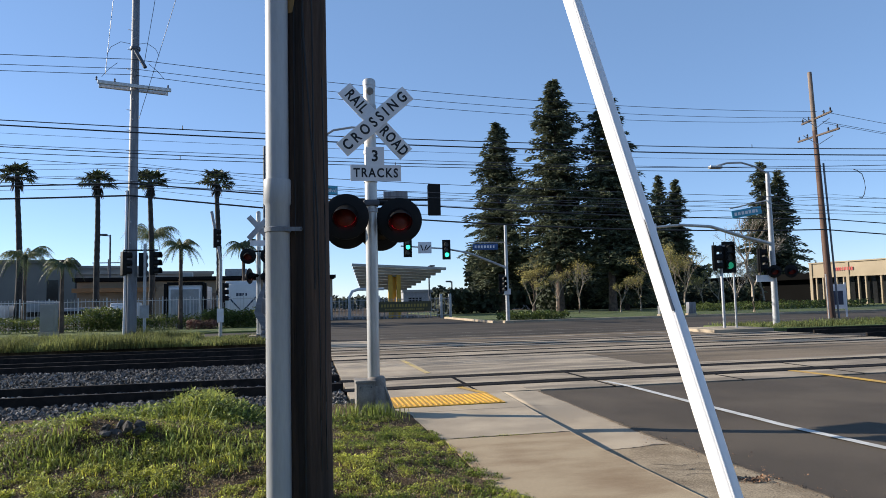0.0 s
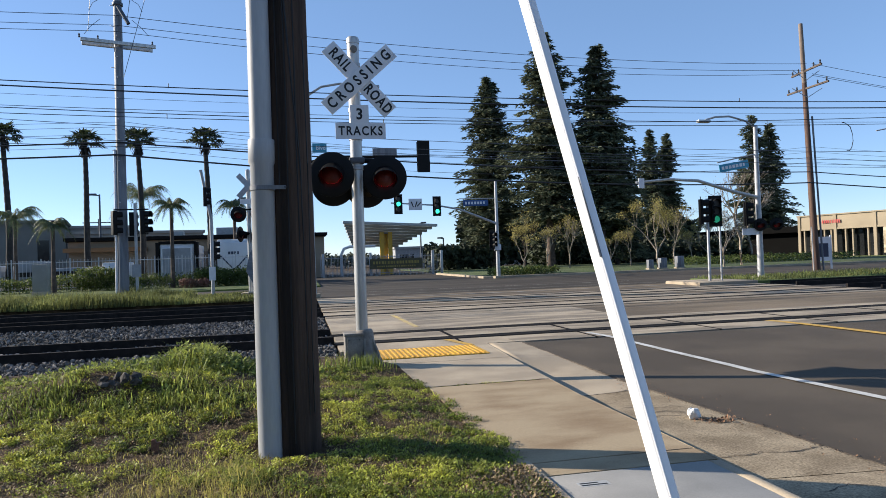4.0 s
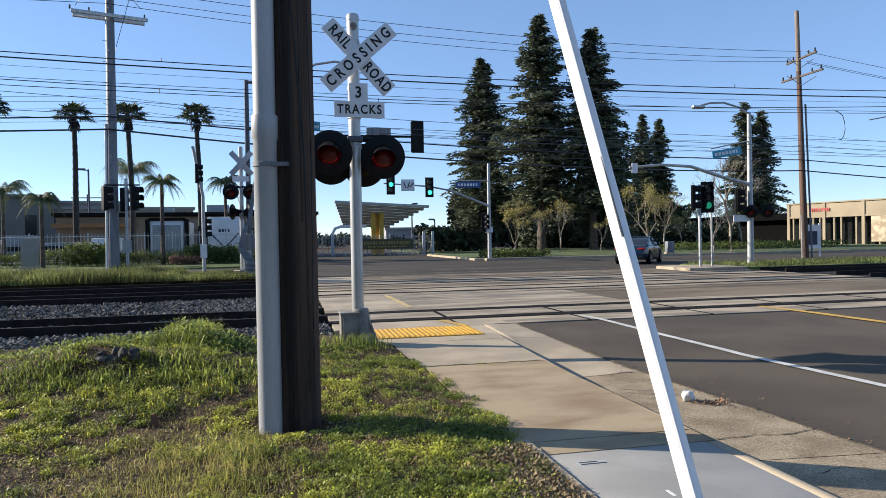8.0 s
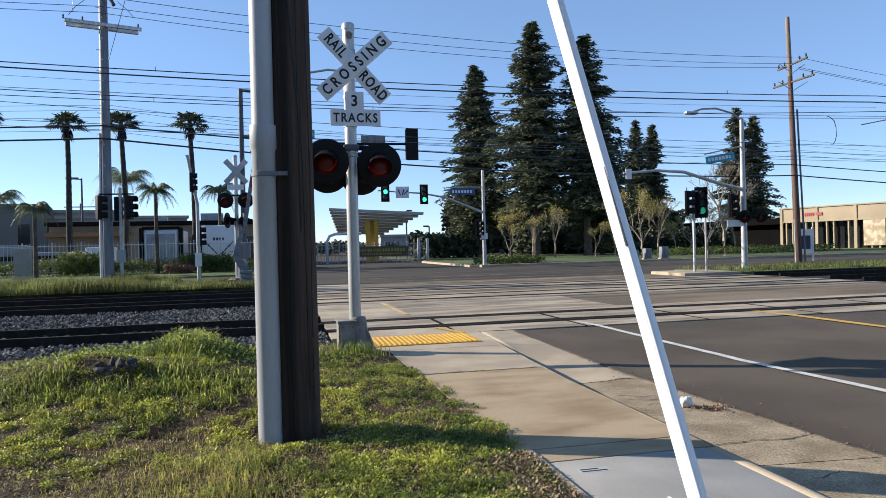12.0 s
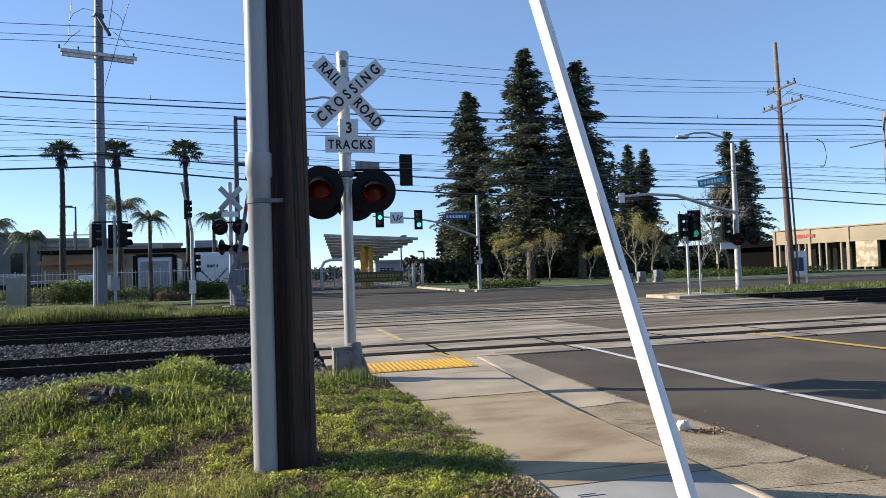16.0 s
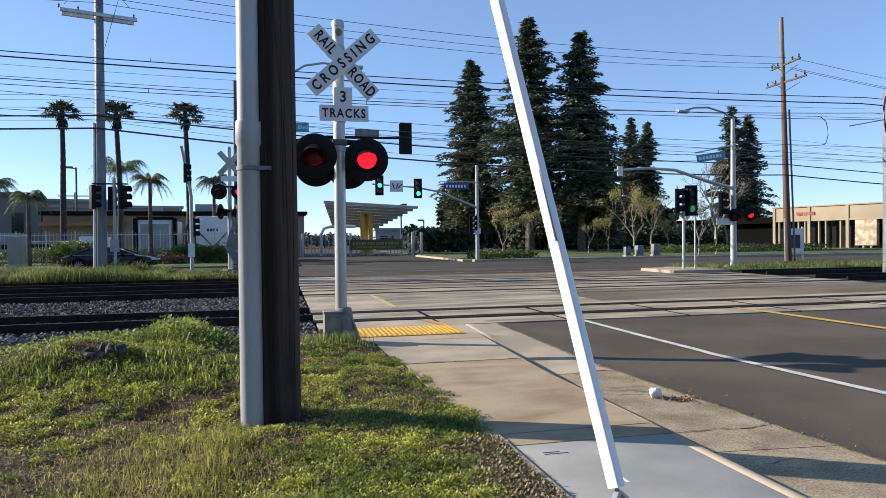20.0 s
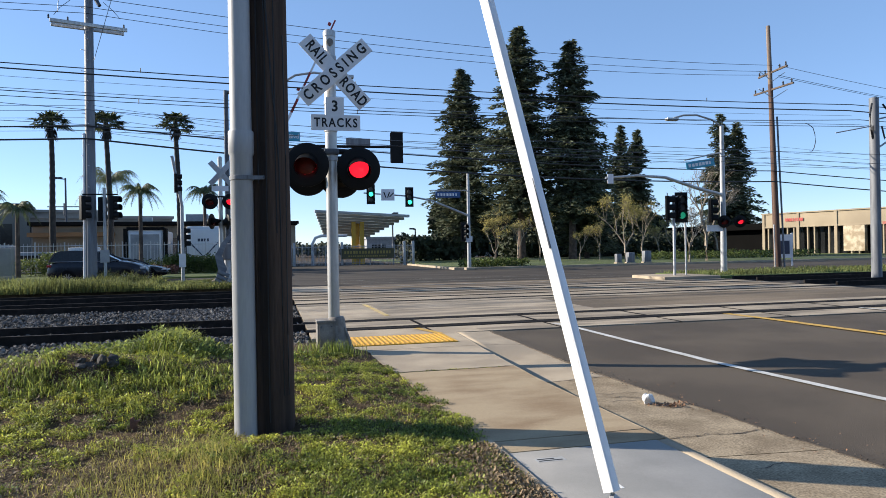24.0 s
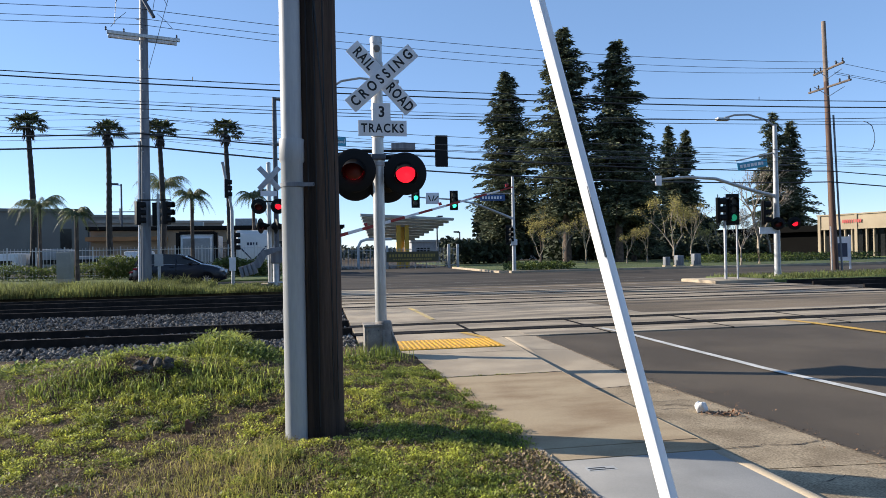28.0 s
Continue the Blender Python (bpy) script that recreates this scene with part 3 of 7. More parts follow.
crack(((3.22, 4.92), (3.6, 5.0), (3.9, 4.96), (4.32, 5.1)), 0.007, 0, 1, TIE)
crack(((3.15, 7.63), (3.5, 7.60), (3.8, 7.66), (4.02, 7.62)), 0.008, 0, 2, TIE)
crack(((3.2, 2.9), (3.6, 2.8), (4.3, 2.95)), 0.006, 0, 3, TIE)
crack(((1.5, 7.812), (2.1, 7.806), (2.88, 7.81)), 0.012, 0.0165, 4, TIE)
crack(((3.3, 6.75), (3.55, 6.62), (3.8, 6.72), (3.95, 6.6)), 0.006, 0, 5, TIE)
crack(((3.35, 6.25), (3.5, 6.32), (3.7, 6.28)), 0.005, 0, 6, TIE)
crack(((3.3, 6.55), (3.5, 6.45), (3.62, 6.5), (3.85, 6.38)), 0.006, 0, 7, TIE)
crack(((3.4, 4.1), (3.7, 4.2), (3.9, 4.12)), 0.005, 0, 8, TIE)

# crossing deck between and beside the rails
deck = thing("crossing_deck", "grey concrete crossing deck of long panels between the rails", "crossing deck", kind="structure")
RAILS = ((12.5, 13.935), (19.0, 20.435), (22.9, 24.335))
for k in range(6):
    x0, x1 = 0.66 + k * 2.95, 0.66 + (k + 1) * 2.95 - 0.008
    part("panel", box(x0, 11.42, -0.2, x1, 12.40, 0.008), CONCRETE if k == 0 else PANEL, deck)
    for near, far in RAILS:
        part("panel", box(x0, near + 0.12, -0.2, x1, far - 0.12, 0.012), PANEL, deck)
        part("panel", box(x0, far + 0.09, -0.2, x1, far + 0.78, 0.01), PANEL, deck)
        if near > 15:
            part("panel", box(x0, near - 0.72, -0.2, x1, near - 0.09, 0.01), PANEL, deck)
for near, far in RAILS:
    for y in (near, far):
        wide = 0.21 if y < 15 else 0.16
        for a, b in ((y - wide, y - 0.037), (y + 0.037, y + wide)):
            part("flangeway", box(0.62, a, -0.3, 18.3, b, 0.0165), BLACK_RUBBER, deck, "dark rubber strip beside the rail")
for x in (2.75, 5.08, 7.5, 9.95, 12.4, 14.9):
    part("deck_joint", box(x, 12.68, -0.1, x + 0.07, 13.75, 0.0165), BLACK_RUBBER, deck)
    part("deck_joint", box(x, 11.42, -0.1, x + 0.04, 12.3, 0.0135), BLACK_RUBBER, deck)
part("walkway_slab", box(0.66, 14.76, -0.2, 2.55, 18.24, 0.006), CONCRETE, deck)
part("walkway_slab", box(2.56, 14.76, -0.2, 7.4, 18.24, 0.004), PANEL, deck, "worn warm grey concrete slab")
part("walkway_slab", box(0.66, 24.4 + 0.75, -0.2, 2.55, 28.5, 0.006), CONCRETE, deck)

# tracks
for n, (near, far) in enumerate(RAILS):
    track = thing("railway_track", "pair of dark rusty rails on ties with worn bright heads", "railway track", kind="structure")
    for y in (near, far):
        for x0, x1, z in ((-140, 0.6, 0.14), (0.6, 18.3, 0.012), (18.3, 160, 0.14)):
            bm = bmesh.new()
            put_box(bm, x0, y - 0.036, z - 0.17, x1, y + 0.036, z - 0.005)
            put_box(bm, x0, y - 0.075, z - 0.17, x1, y + 0.075, z - 0.145)
            part("rail", bm, RAIL_SIDE, track)
            part("rail_head", box(x0, y - 0.034, z - 0.004, x1, y + 0.034, z + 0.003), RAIL_SIDE, track)
bed = lambda x, y: -0.03 + 0.02 * noise.noise((x * 2, y * 2, 1)) - 0.05 * (1 - smoothstep(10.4, 11.6, y))
sheet("ballast_bed", -60, 0.62, 10.4, 25.6, 160, 50, bed, BALLAST, "bed of dark grey crushed stone under the tracks")
sheet("ballast_bed", 18.3, 80, 11.0, 25.6, 60, 20, lambda x, y: -0.02, BALLAST, "bed of dark grey crushed stone under the tracks")


# ---- near things ----
def utility_pole_near():
    """Wooden pole with a grey riser pipe strapped to it."""
    t = thing("utility_pole", "dark wooden utility pole with a grey plastic riser pipe", "utility pole", pose(0.02, 5.66, 0))
    prof = [(0.180 - 0.0042 * z, z) for z in [-0.3 + 0.5 * k for k in range(30)]]
    bm = lathe(prof, 40)
    for v in bm.verts:
        a = math.atan2(v.co.y, v.co.x)
        k = 1 + 0.03 * noise.noise((math.cos(a) * 4, math.sin(a) * 4, v.co.z * 0.25)) + 0.018 * noise.noise((math.cos(a) * 14, math.sin(a) * 14, v.co.z * 0.5))
        v.co.x, v.co.y = v.co.x * k, v.co.y * k
    part("wooden_shaft", bm, POLE_WOOD, t, smooth=60)
    # long drying cracks, as thin dark wedges sunk in the face
    for a, z0, z1 in ((-95, 0.1, 4.6), (-70, 1.6, 7.0), (-40, 0.3, 3.2), (-118, 2.0, 5.5)):
        pts = []
        for i in range(13):
            z = z0 + (z1 - z0) * i / 12
            r = (0.180 - 0.0042 * z) * 1.0
            b = radians(a + 5 * noise.noise((z * 0.7, a, 0)))
            pts.append((r * math.cos(b), r * math.sin(b), z))
        part("drying_crack", tube(pts, 0.006, 5), SIGN_BLACK, t)
    rx, ry = -0.205, -0.135
    part("riser_pipe", lathe([(0.088, -0.2), (0.088, 2.215), (0.099, 2.235), (0.099, 2.40), (0.097, 2.408), (0.0835, 2.41)], 32, m=pose(rx, ry, 0)), PVC, t, "grey plastic riser pipe")
    part("upper_riser_pipe", lathe([(0.083, 2.38), (0.083, 10.0)], 32, m=pose(rx, ry, 0)), PVC, t)
    for z in (2.02, 6.0):
        strap = bmesh.new()
        lathe([(0.090, z), (0.0945, z + 0.003), (0.0945, z + 0.035), (0.090, z + 0.038)], 32, strap, pose(rx, ry, 0))
        put_box(strap, rx + 0.05, ry - 0.085, z + 0.004, rx + 0.175, ry - 0.078, z + 0.034)
        part("strap", strap, STEEL_DARK, t, "galvanised pipe strap")
        part("bolt", rod((rx + 0.17, ry - 0.10, z + 0.02), (rx + 0.17, ry - 0.07, z + 0.02), 0.01, seg=6), CLAMP_STEEL, t)
    # long split that winds down the face
    split = []
    for i in range(25):
        z = 4.6 - 4.3 * i / 24
        b = radians(float(np.interp(z, (0.3, 2.1, 3.0, 3.6, 4.6), (-57, -60, -82, -95, -98))) + 2.5 * noise.noise((z * 2.3, 4, 0)))
        r = 0.180 - 0.0042 * z
        split.append((r * math.cos(b), r * math.sin(b), z))
    part("drying_crack", tube(split, 0.009, 6, r_end=0.004), SIGN_BLACK, t)
    verts, faces = [], []
    for i in range(11):
        z = 3.68 + 0.09 * i
        for k in range(5):
            b = radians(-150 + 38 * k / 4 * (0.5 + 0.5 * math.sin(i * 0.5 + 0.6)) + 6 * noise.noise((i * 0.9, k, 3)))
            r = (0.180 - 0.0042 * z) * 1.045 + 0.002
            verts.append((r * math.cos(b), r * math.sin(b), z))
    faces = [(i * 5 + k, i * 5 + k + 1, i * 5 + k + 6, i * 5 + k + 5) for i in range(10) for k in range(4)]
    raw("bare_patch", verts, faces, FRESH_WOOD, t)
    return t


def guy():
    """Guy wire from the wooden pole, with its plastic guard and anchor rod."""
    a, b = Vector((1.122, 1.557, 0.0)), Vector((0.832, 2.255, 2.3))
    d = (b - a) / 2.3
    at_z = lambda z: a + d * z
    t = thing("guy_wire_guard", "white plastic guard over a slanting guy wire, anchored in the ground", "guy wire")
    ax = d.normalized()
    q = ax.to_track_quat("Z", "Y").to_matrix().to_4x4()
    base = at_z(0.70)
    length = (at_z(3.35) - base).length
    # square-backed shell with softened corners, one corner towards the road
    outline = []
    for k in range(28):
        an = 2 * math.pi * k / 28
        c, e = math.cos(an), math.sin(an)
        rr = 0.0215 / (abs(c) ** 5 + abs(e) ** 5) ** 0.2
        outline.append((rr * c, rr * e))
    face = math.atan2(-0.487, -0.874)
    x_axis = (Vector((math.cos(face), math.sin(face), 0)) - ax * ax.dot(Vector((math.cos(face), math.sin(face), 0)))).normalized()
    q = Matrix((x_axis, ax.cross(x_axis), ax)).transposed().to_4x4()
    bm = bmesh.new()
    rings = [[bm.verts.new(Matrix.Translation(base) @ q @ Vector((x, y, length * j / 12))) for x, y in outline] for j in range(13)]
    for c, e in zip(rings, rings[1:]):
        for k in range(28):
            bm.faces.new((c[k], c[(k + 1) % 28], e[(k + 1) % 28], e[k]))
    bm.faces.new(list(reversed(rings[0])))
    bm.faces.new(rings[-1])
    part("guard", bm, GUARD, t, "white plastic guard tube")
    # overlap seam, opening a little at mid height
    side = (q.to_3x3() @ Vector((math.cos(0.785), math.sin(0.785), 0)))
    seam = [base + ax * s * length + side * 0.0268 for s in (0.0, 0.2, 0.33, 0.42, 0.5, 0.7, 1.0)]
    part("seam_lip", tube(seam, 0.0025, 6), GUARD, t)
    gap = [base + ax * s * length + side * 0.0275 + (q.to_3x3() @ Vector((0.004, 0, 0))) for s in (0.28, 0.31, 0.34, 0.37)]
    part("seam_gap", tube(gap, 0.004, 6, r_end=0.001), CLAMP_STEEL, t)
    part("guy_strand", tube([at_z(0.35), at_z(0.72), at_z(3.3), at_z(12.0)], 0.006, 6), GALV, t)
    fork = bmesh.new()
    for s in (-1, 1):
        o = q.to_3x3() @ Vector((0.022 * s, 0, 0))
        tube([at_z(0.66) + o * 0.9, at_z(0.60) + o * 1.3, at_z(0.45) + o * 1.0, at_z(0.40)], 0.011, 6, fork)
    tube([at_z(0.66) - (q.to_3x3() @ Vector((0.03, 0, 0))), at_z(0.685), at_z(0.66) + (q.to_3x3() @ Vector((0.03, 0, 0)))], 0.013, 6, fork)
    part("anchor_fork", fork, GALV, t, "grey forged steel anchor eye")
    part("anchor_rod", rod(at_z(-0.3), at_z(0.42), 0.012), GALV, t)
    return t


def vault_lid():
    t = thing("vault_lid", "grey steel utility vault lid set in the pavement", "vault lid")
    part("lid", box(1.61, 1.3, -0.05, 2.77, 4.41, 0.018, 0.006), STEEL_PLATE, t)
    part("frame", box(1.60, 1.205, -0.06, 2.782, 4.433, 0.008), CLAMP_STEEL, t)
    part("lid_seam", box(1.61, 2.6, 0.0175, 2.77, 2.606, 0.019), CLAMP_STEEL, t)
    for k, w in enumerate((0.12, 0.17)):
        part("stamped_label", box(1.75, 4.20 - k * 0.035, 0.018, 1.75 + w, 4.217 - k * 0.035, 0.0195), SIGN_BLACK, t)
    part("label_plate", box(1.735, 4.15, 0.0178, 1.94, 4.232, 0.0187), CANOPY, t)
    for x, y in ((2.02, 3.55), (2.06, 3.05)):
        part("lifting_slot", box(x, y, 0.018, x + 0.02, y + 0.09, 0.020), LITTER, t)
    return t


def lamp_unit(name, parent, m, r=0.29, lens=0.13, hood=0.34):
    """Round black background with a hooded red lens, facing -y. The lens turns its lit side to the front."""
    t = new(name)
    t.parent, t.matrix_basis = parent, m
    f = pose(0, 0, 0, 90)
    part("background", lathe([(0.02, -0.03), (r - 0.03, -0.03), (r, -0.012), (r, 0.0), (r - 0.02, 0.012), (lens + 0.02, 0.012)], 48, m=f), BLACK, t, "round black background plate")
    part("lamp_housing", lathe([(0.02, -0.16), (lens * 0.7, -0.15), (lens + 0.015, -0.08), (lens + 0.02, -0.02)], 32, m=f), BLACK, t)
    bm = bmesh.new()
    rings = []
    n = 30
    for j in range(7):
        s = j / 6
        ring = []
        for k in range(n + 1):
            an = radians(-50 + 280 * k / n)
            cut = 0.45 + 0.55 * max(0, math.sin(an)) ** 0.6 if math.sin(an) > 0 else 0.45 + 0.3 * math.sin(an)
            ring.append(bm.verts.new(((lens + 0.022) * math.cos(an), -0.01 - hood * s * cut, (lens + 0.022) * math.sin(an) - 0.10 * s * cut)))
        rings.append(ring)
    for a, b in zip(rings, rings[1:]):
        for k in range(n):
            bm.faces.new((a[k], a[k + 1], b[k + 1], b[k]))
    bmesh.ops.solidify(bm, geom=bm.faces, thickness=0.006)
    part("visor", bm, BLACK, t, "black half-round visor")
    le = new("lens")
    le.parent = t
    part("lens_face", lathe([(0.0, 0.030), (lens * 0.5, 0.027), (lens * 0.85, 0.016), (lens, 0.002)], 32, m=f), LENS_DARK, le, "dark red lens")
    part("lens_back", lathe([(0.0, 0.030), (lens * 0.5, 0.027), (lens * 0.85, 0.016), (lens, 0.002)], 32, m=pose(0, 0, 0, -90)), LENS_LIT, le, "glowing red lens")
    le.matrix_basis = pose(0, -0.06, 0)
    return t, le


FLASHERS = []


def crossing_signal():
    t = thing("crossing_signal", "railroad crossing signal with white crossbuck and four hooded red lamps", "crossing signal", pose(0.885, 9.77, -0.087) @ Matrix.Scale(1.06, 4))
    part("post", lathe([(0.078, 0.45), (0.078, 4.33), (0.084, 4.33), (0.084, 4.39), (0.07, 4.415), (0.0, 4.42)], 28), ALU, t, "white painted round post")
    part("base_box", box(-0.235, -0.17, 0.13, 0.0, 0.16, 0.52, 0.018), CAST, t, "grey cast junction box")
    part("box_cover", box(-0.205, -0.182, 0.17, -0.03, -0.168, 0.48, 0.006), CAST, t, "bolted cover plate")
    for bx in (-0.185, -0.05):
        for bz in (0.195, 0.455):
            part("cover_bolt", rod((bx, -0.192, bz), (bx, -0.18, bz), 0.011, seg=6), CLAMP_STEEL, t)
    part("base_cap", box(-0.245, -0.18, 0.50, 0.01, 0.17, 0.535, 0.01), CAST, t)
    foot = lathe([(0.26, 0.06), (0.245, 0.10), (0.19, 0.16), (0.135, 0.36), (0.115, 0.53), (0.105, 0.56), (0.09, 0.57)], 28, m=pose(0.03, 0.0, 0))
    part("flared_base", foot, CAST, t, "dark flared cast base")
    for k in range(6):
        an = radians(60 * k - 95)
        rib = extrude_outline([(0.10, 0.52), (0.10, 0.1), (0.27, 0.05), (0.265, 0.11), (0.16, 0.36)], 0.03)
        bmesh.ops.translate(rib, vec=(0, -0.015, 0), verts=rib.verts)
        part("base_rib", rib, CAST, t, at=pose(0.03, 0, 0, 0, 0, math.degrees(an)))
    part("footing", box(-0.30, -0.26, -0.25, 0.32, 0.30, 0.07, 0.02), CONCRETE, t)
    part("footing_stone", box(-0.33, -0.36, -0.2, -0.14, -0.24, 0.16, 0.03), CONCRETE, t, "pale broken lump of concrete")
    # crossbuck
    zc = 3.83
    for name, ang, y, texts in (("blade", 47, -0.115, (("RAIL", -0.42), ("ROAD", 0.42))), ("blade", -42, -0.135, (("CROSSING", 0.0),))):
        b = part(name, box(-0.58, -0.006, -0.108, 0.58, 0.006, 0.108, 0.003), SIGN_WHITE, t, "white crossbuck blade with black letters", pose(0.06, y, zc, 0, ang, 0))
        for text, off in texts:
            words(text, 0.19, SIGN_BLACK, b, pose(off * 0.83, -0.0085, 0), 0.005, 0.80 if len(text) > 4 else 0.74, "lettering", 1.62 if len(text) > 4 else 1.2)
    plate = bmesh.new()
    put_box(plate, -0.12, -0.006, -0.02, 0.12, 0.006, 0.24)
    p3 = part("number_plate", plate, SIGN_WHITE, t, "small white plate with the number of tracks", pose(0.05, -0.10, 3.09))
    words("3", 0.20, SIGN_BLACK, p3, pose(0, -0.0085, 0.115), 0.005, 0.95)
    p4 = part("tracks_plate", box(-0.325, -0.006, -0.105, 0.325, 0.006, 0.105), SIGN_WHITE, t, "white plate reading tracks", pose(0.06, -0.104, 3.05 + 0.09))
    words("TRACKS", 0.165, SIGN_BLACK, p4, pose(0, -0.0085, -0.005), 0.004, 0.82, space=1.22)
    p4.matrix_basis = pose(0.06, -0.104, 3.16)
    p3.matrix_basis = pose(0.05, -0.10, 3.26)
    for z in (3.05, 3.42, 4.02, 2.66):
        part("clamp", lathe([(0.082, z), (0.088, z + 0.004), (0.088, z + 0.05), (0.082, z + 0.054)], 24), GALV, t)
    part("cap_bell", rod((0.0, -0.10, 4.24), (0.0, -0.07, 4.24), 0.045, 0.05, 16), CAST, t)
    part("cross_arm", rod((-0.42, -0.02, 2.80), (0.52, 0.05, 2.78), 0.035), BLACK, t, "black lamp cross arm")
    part("terminal_box", box(-0.10, -0.10, 2.74, 0.10, 0.10, 2.82, 0.02), CLAMP_STEEL, t)
    for x, y, z, turn in ((-0.335, -0.18, 2.585, -8), (0.355, -0.10, 2.55, -4), (-0.30, 0.24, 2.50, 176), (0.14, 0.24, 2.47, 184)):
        u, le = lamp_unit("lamp", t, pose(x, y, z, 0, 0, turn))
        part("lamp_arm", rod((0, 0.10, 0.0), (0.02, 0.10, 0.22), 0.022), BLACK, u)
        if turn < 90:
            FLASHERS.append((le, x < 0))
    return t


def litter():
    bm = bmesh.new()
    bmesh.ops.create_icosphere(bm, subdivisions=3, radius=0.085)
    for v in bm.verts:
        v.co = Vector((v.co.x * 1.0, v.co.y * 0.6, max(-0.04, min(0.05, v.co.z * 0.9)))) * (1 + 0.45 * noise.noise(v.co * 14) + 0.16 * noise.noise(v.co * 45))
    ob = part("paper_litter", bm, LITTER, None, "", pose(3.74, 6.16, gutter_z(3.74, 6.16) + 0.045, 0, 0, 35), smooth=12)
    return tagged(ob, "crumpled white paper litter lying in the gutter", "litter")


def stump():
    t = thing("stone_heap", "small heap of dark broken stones in the weeds", "stone heap", pose(-1.62, 7.12, bank(-1.62, 7.12) + 0.012))
    for k in range(8):
        bm = bmesh.new()
        bmesh.ops.create_icosphere(bm, subdivisions=1, radius=0.064)
        for v in bm.verts:
            v.co = Vector((v.co.x, v.co.y, v.co.z * 0.5)) * (1 + 0.8 * noise.noise(v.co * 8 + Vector((k * 7, 0, 0))))
        part("stone", bm, RUBBLE, t, at=pose(0.10 * (k % 4) - 0.16, 0.06 * (k % 3), 0.015 + 0.035 * (k // 4), k * 11, k * 9, k * 50), smooth=5)
    return t


def stake():
    t = thing("wooden_stake", "short broken brown wooden stake stub in the grass", "stake", pose(-1.05, 5.75, bank(-1.05, 5.75)))
    part("stub", extrude_outline([(-0.03, -0.1), (0.025, -0.1), (0.022, 0.05), (0.045, 0.085), (0.01, 0.08), (-0.005, 0.11), (-0.028, 0.10)], 0.035), STAKE_WOOD, t)
    return t


utility_pole_near()
guy()
vault_lid()
crossing_signal()
litter()
stump()
stake()


# ---- street furniture beyond the tracks ----
def signal_head(parent, m, lit=None, plate=True):
    """Three-lens traffic signal with visors, facing -y."""
    u = new("signal_head")
    u.parent, u.matrix_basis = parent, m
    part("housing", box(-0.17, 0, -0.53, 0.17, 0.18, 0.53, 0.02), BLACK, u)
    if plate:
        part("backplate", box(-0.28, 0.09, -0.66, 0.28, 0.10, 0.66), BLACK, u)
    for k in range(3):
        z = 0.35 - 0.35 * k
        part("lens", rod((0, -0.012, z), (0, 0.005, z), 0.145, seg=20), GREEN_LIT if lit == k else GREEN_DIM if lit == 3 and k == 2 else LENS_OFF, u)
        vis = bmesh.new()
        lathe([(0.160, 0.0), (0.160, 0.24)], 20, vis, pose(0, 0, z, 90))
        bmesh.ops.delete(vis, geom=[f for f in vis.faces if len(f.verts) > 4 or f.calc_center_median().z < z - 0.10], context="FACES")
        part("visor", vis, BLACK, u)
    return u


def tapered_pole(parent, h, r0, r1, material, name="shaft", base=True):
    part(name, lathe([(r0, 0), (r1, h), (r1 * 0.8, h + 0.02)], 20), material, parent)
    if base:
        part("base_plate", box(-0.3, -0.3, -0.02, 0.3, 0.3, 0.16, 0.03), CONCRETE, parent)


def bars(parent, x0, x1, z, h, y, material, n, seed):
    """A line of unreadable writing, as plain bars."""
    rnd = random.Random(seed)
    x = x0
    for k in range(n):
        w = (x1 - x0) / n * rnd.uniform(0.5, 0.8)
        part("writing_bar", box(x, y - 0.004, z - h / 2, x + w, y, z + h / 2), material, parent)
        x += (x1 - x0) / n


def street_name_sign(parent, m, w, h, material, seed):
    s = part("name_sign", box(-w / 2, -0.01, -h / 2, w / 2, 0.01, h / 2, 0.005), material, parent, "blue street name sign with white lettering", m)
    bars(s, -w * 0.42, w * 0.42, 0, h * 0.42, -0.011, SIGN_WHITE, 7, seed)
    return s


def mast_far():
    """Signal mast on the far corner with two green lights."""
    t = thing("signal_mast", "galvanised signal mast with a long arm and two green traffic lights", "traffic signal", pose(13.22, 45.4, 0))
    tapered_pole(t, 6.6, 0.14, 0.09, GALV)
    arm = [(0, 0, 3.7), (-1.2, 0, 4.2), (-2.6, 0, 4.75), (-4.2, 0, 5.05), (-7.2, 0, 5.25)]
    part("mast_arm", tube(arm, 0.085, 10, r_end=0.045), GALV, t)
    signal_head(t, pose(-6.73, -0.15, 5.16), 1)
    signal_head(t, pose(-4.13, -0.15, 4.98), 2)
    s = part("lane_sign", box(-0.45, -0.01, -0.38, 0.45, 0.01, 0.38, 0.01), SIGN_WHITE, t, "white lane control sign with black arrows", pose(-5.6, -0.12, 5.12))
    for x, a in ((-0.2, -20), (0.05, 20), (0.25, 45)):
        part("arrow", box(-0.035, -0.016, -0.2, 0.035, -0.011, 0.2), SIGN_BLACK, s, at=pose(x, 0, 0, 0, a, 0))
    part("sign_bracket", rod((0, 0, 5.45), (-2.6, 0, 5.45), 0.03), GALV, t)
    street_name_sign(t, pose(-1.45, -0.05, 5.15), 1.75, 0.42, SIGN_BLUE, 3)
    signal_head(t, pose(-0.35, -0.25, 2.6, 0, 0, 30))
    part("walk_signal", box(-0.25, -0.2, 1.9, 0.2, 0.1, 2.3, 0.03), SIGN_WHITE, t)
    return t


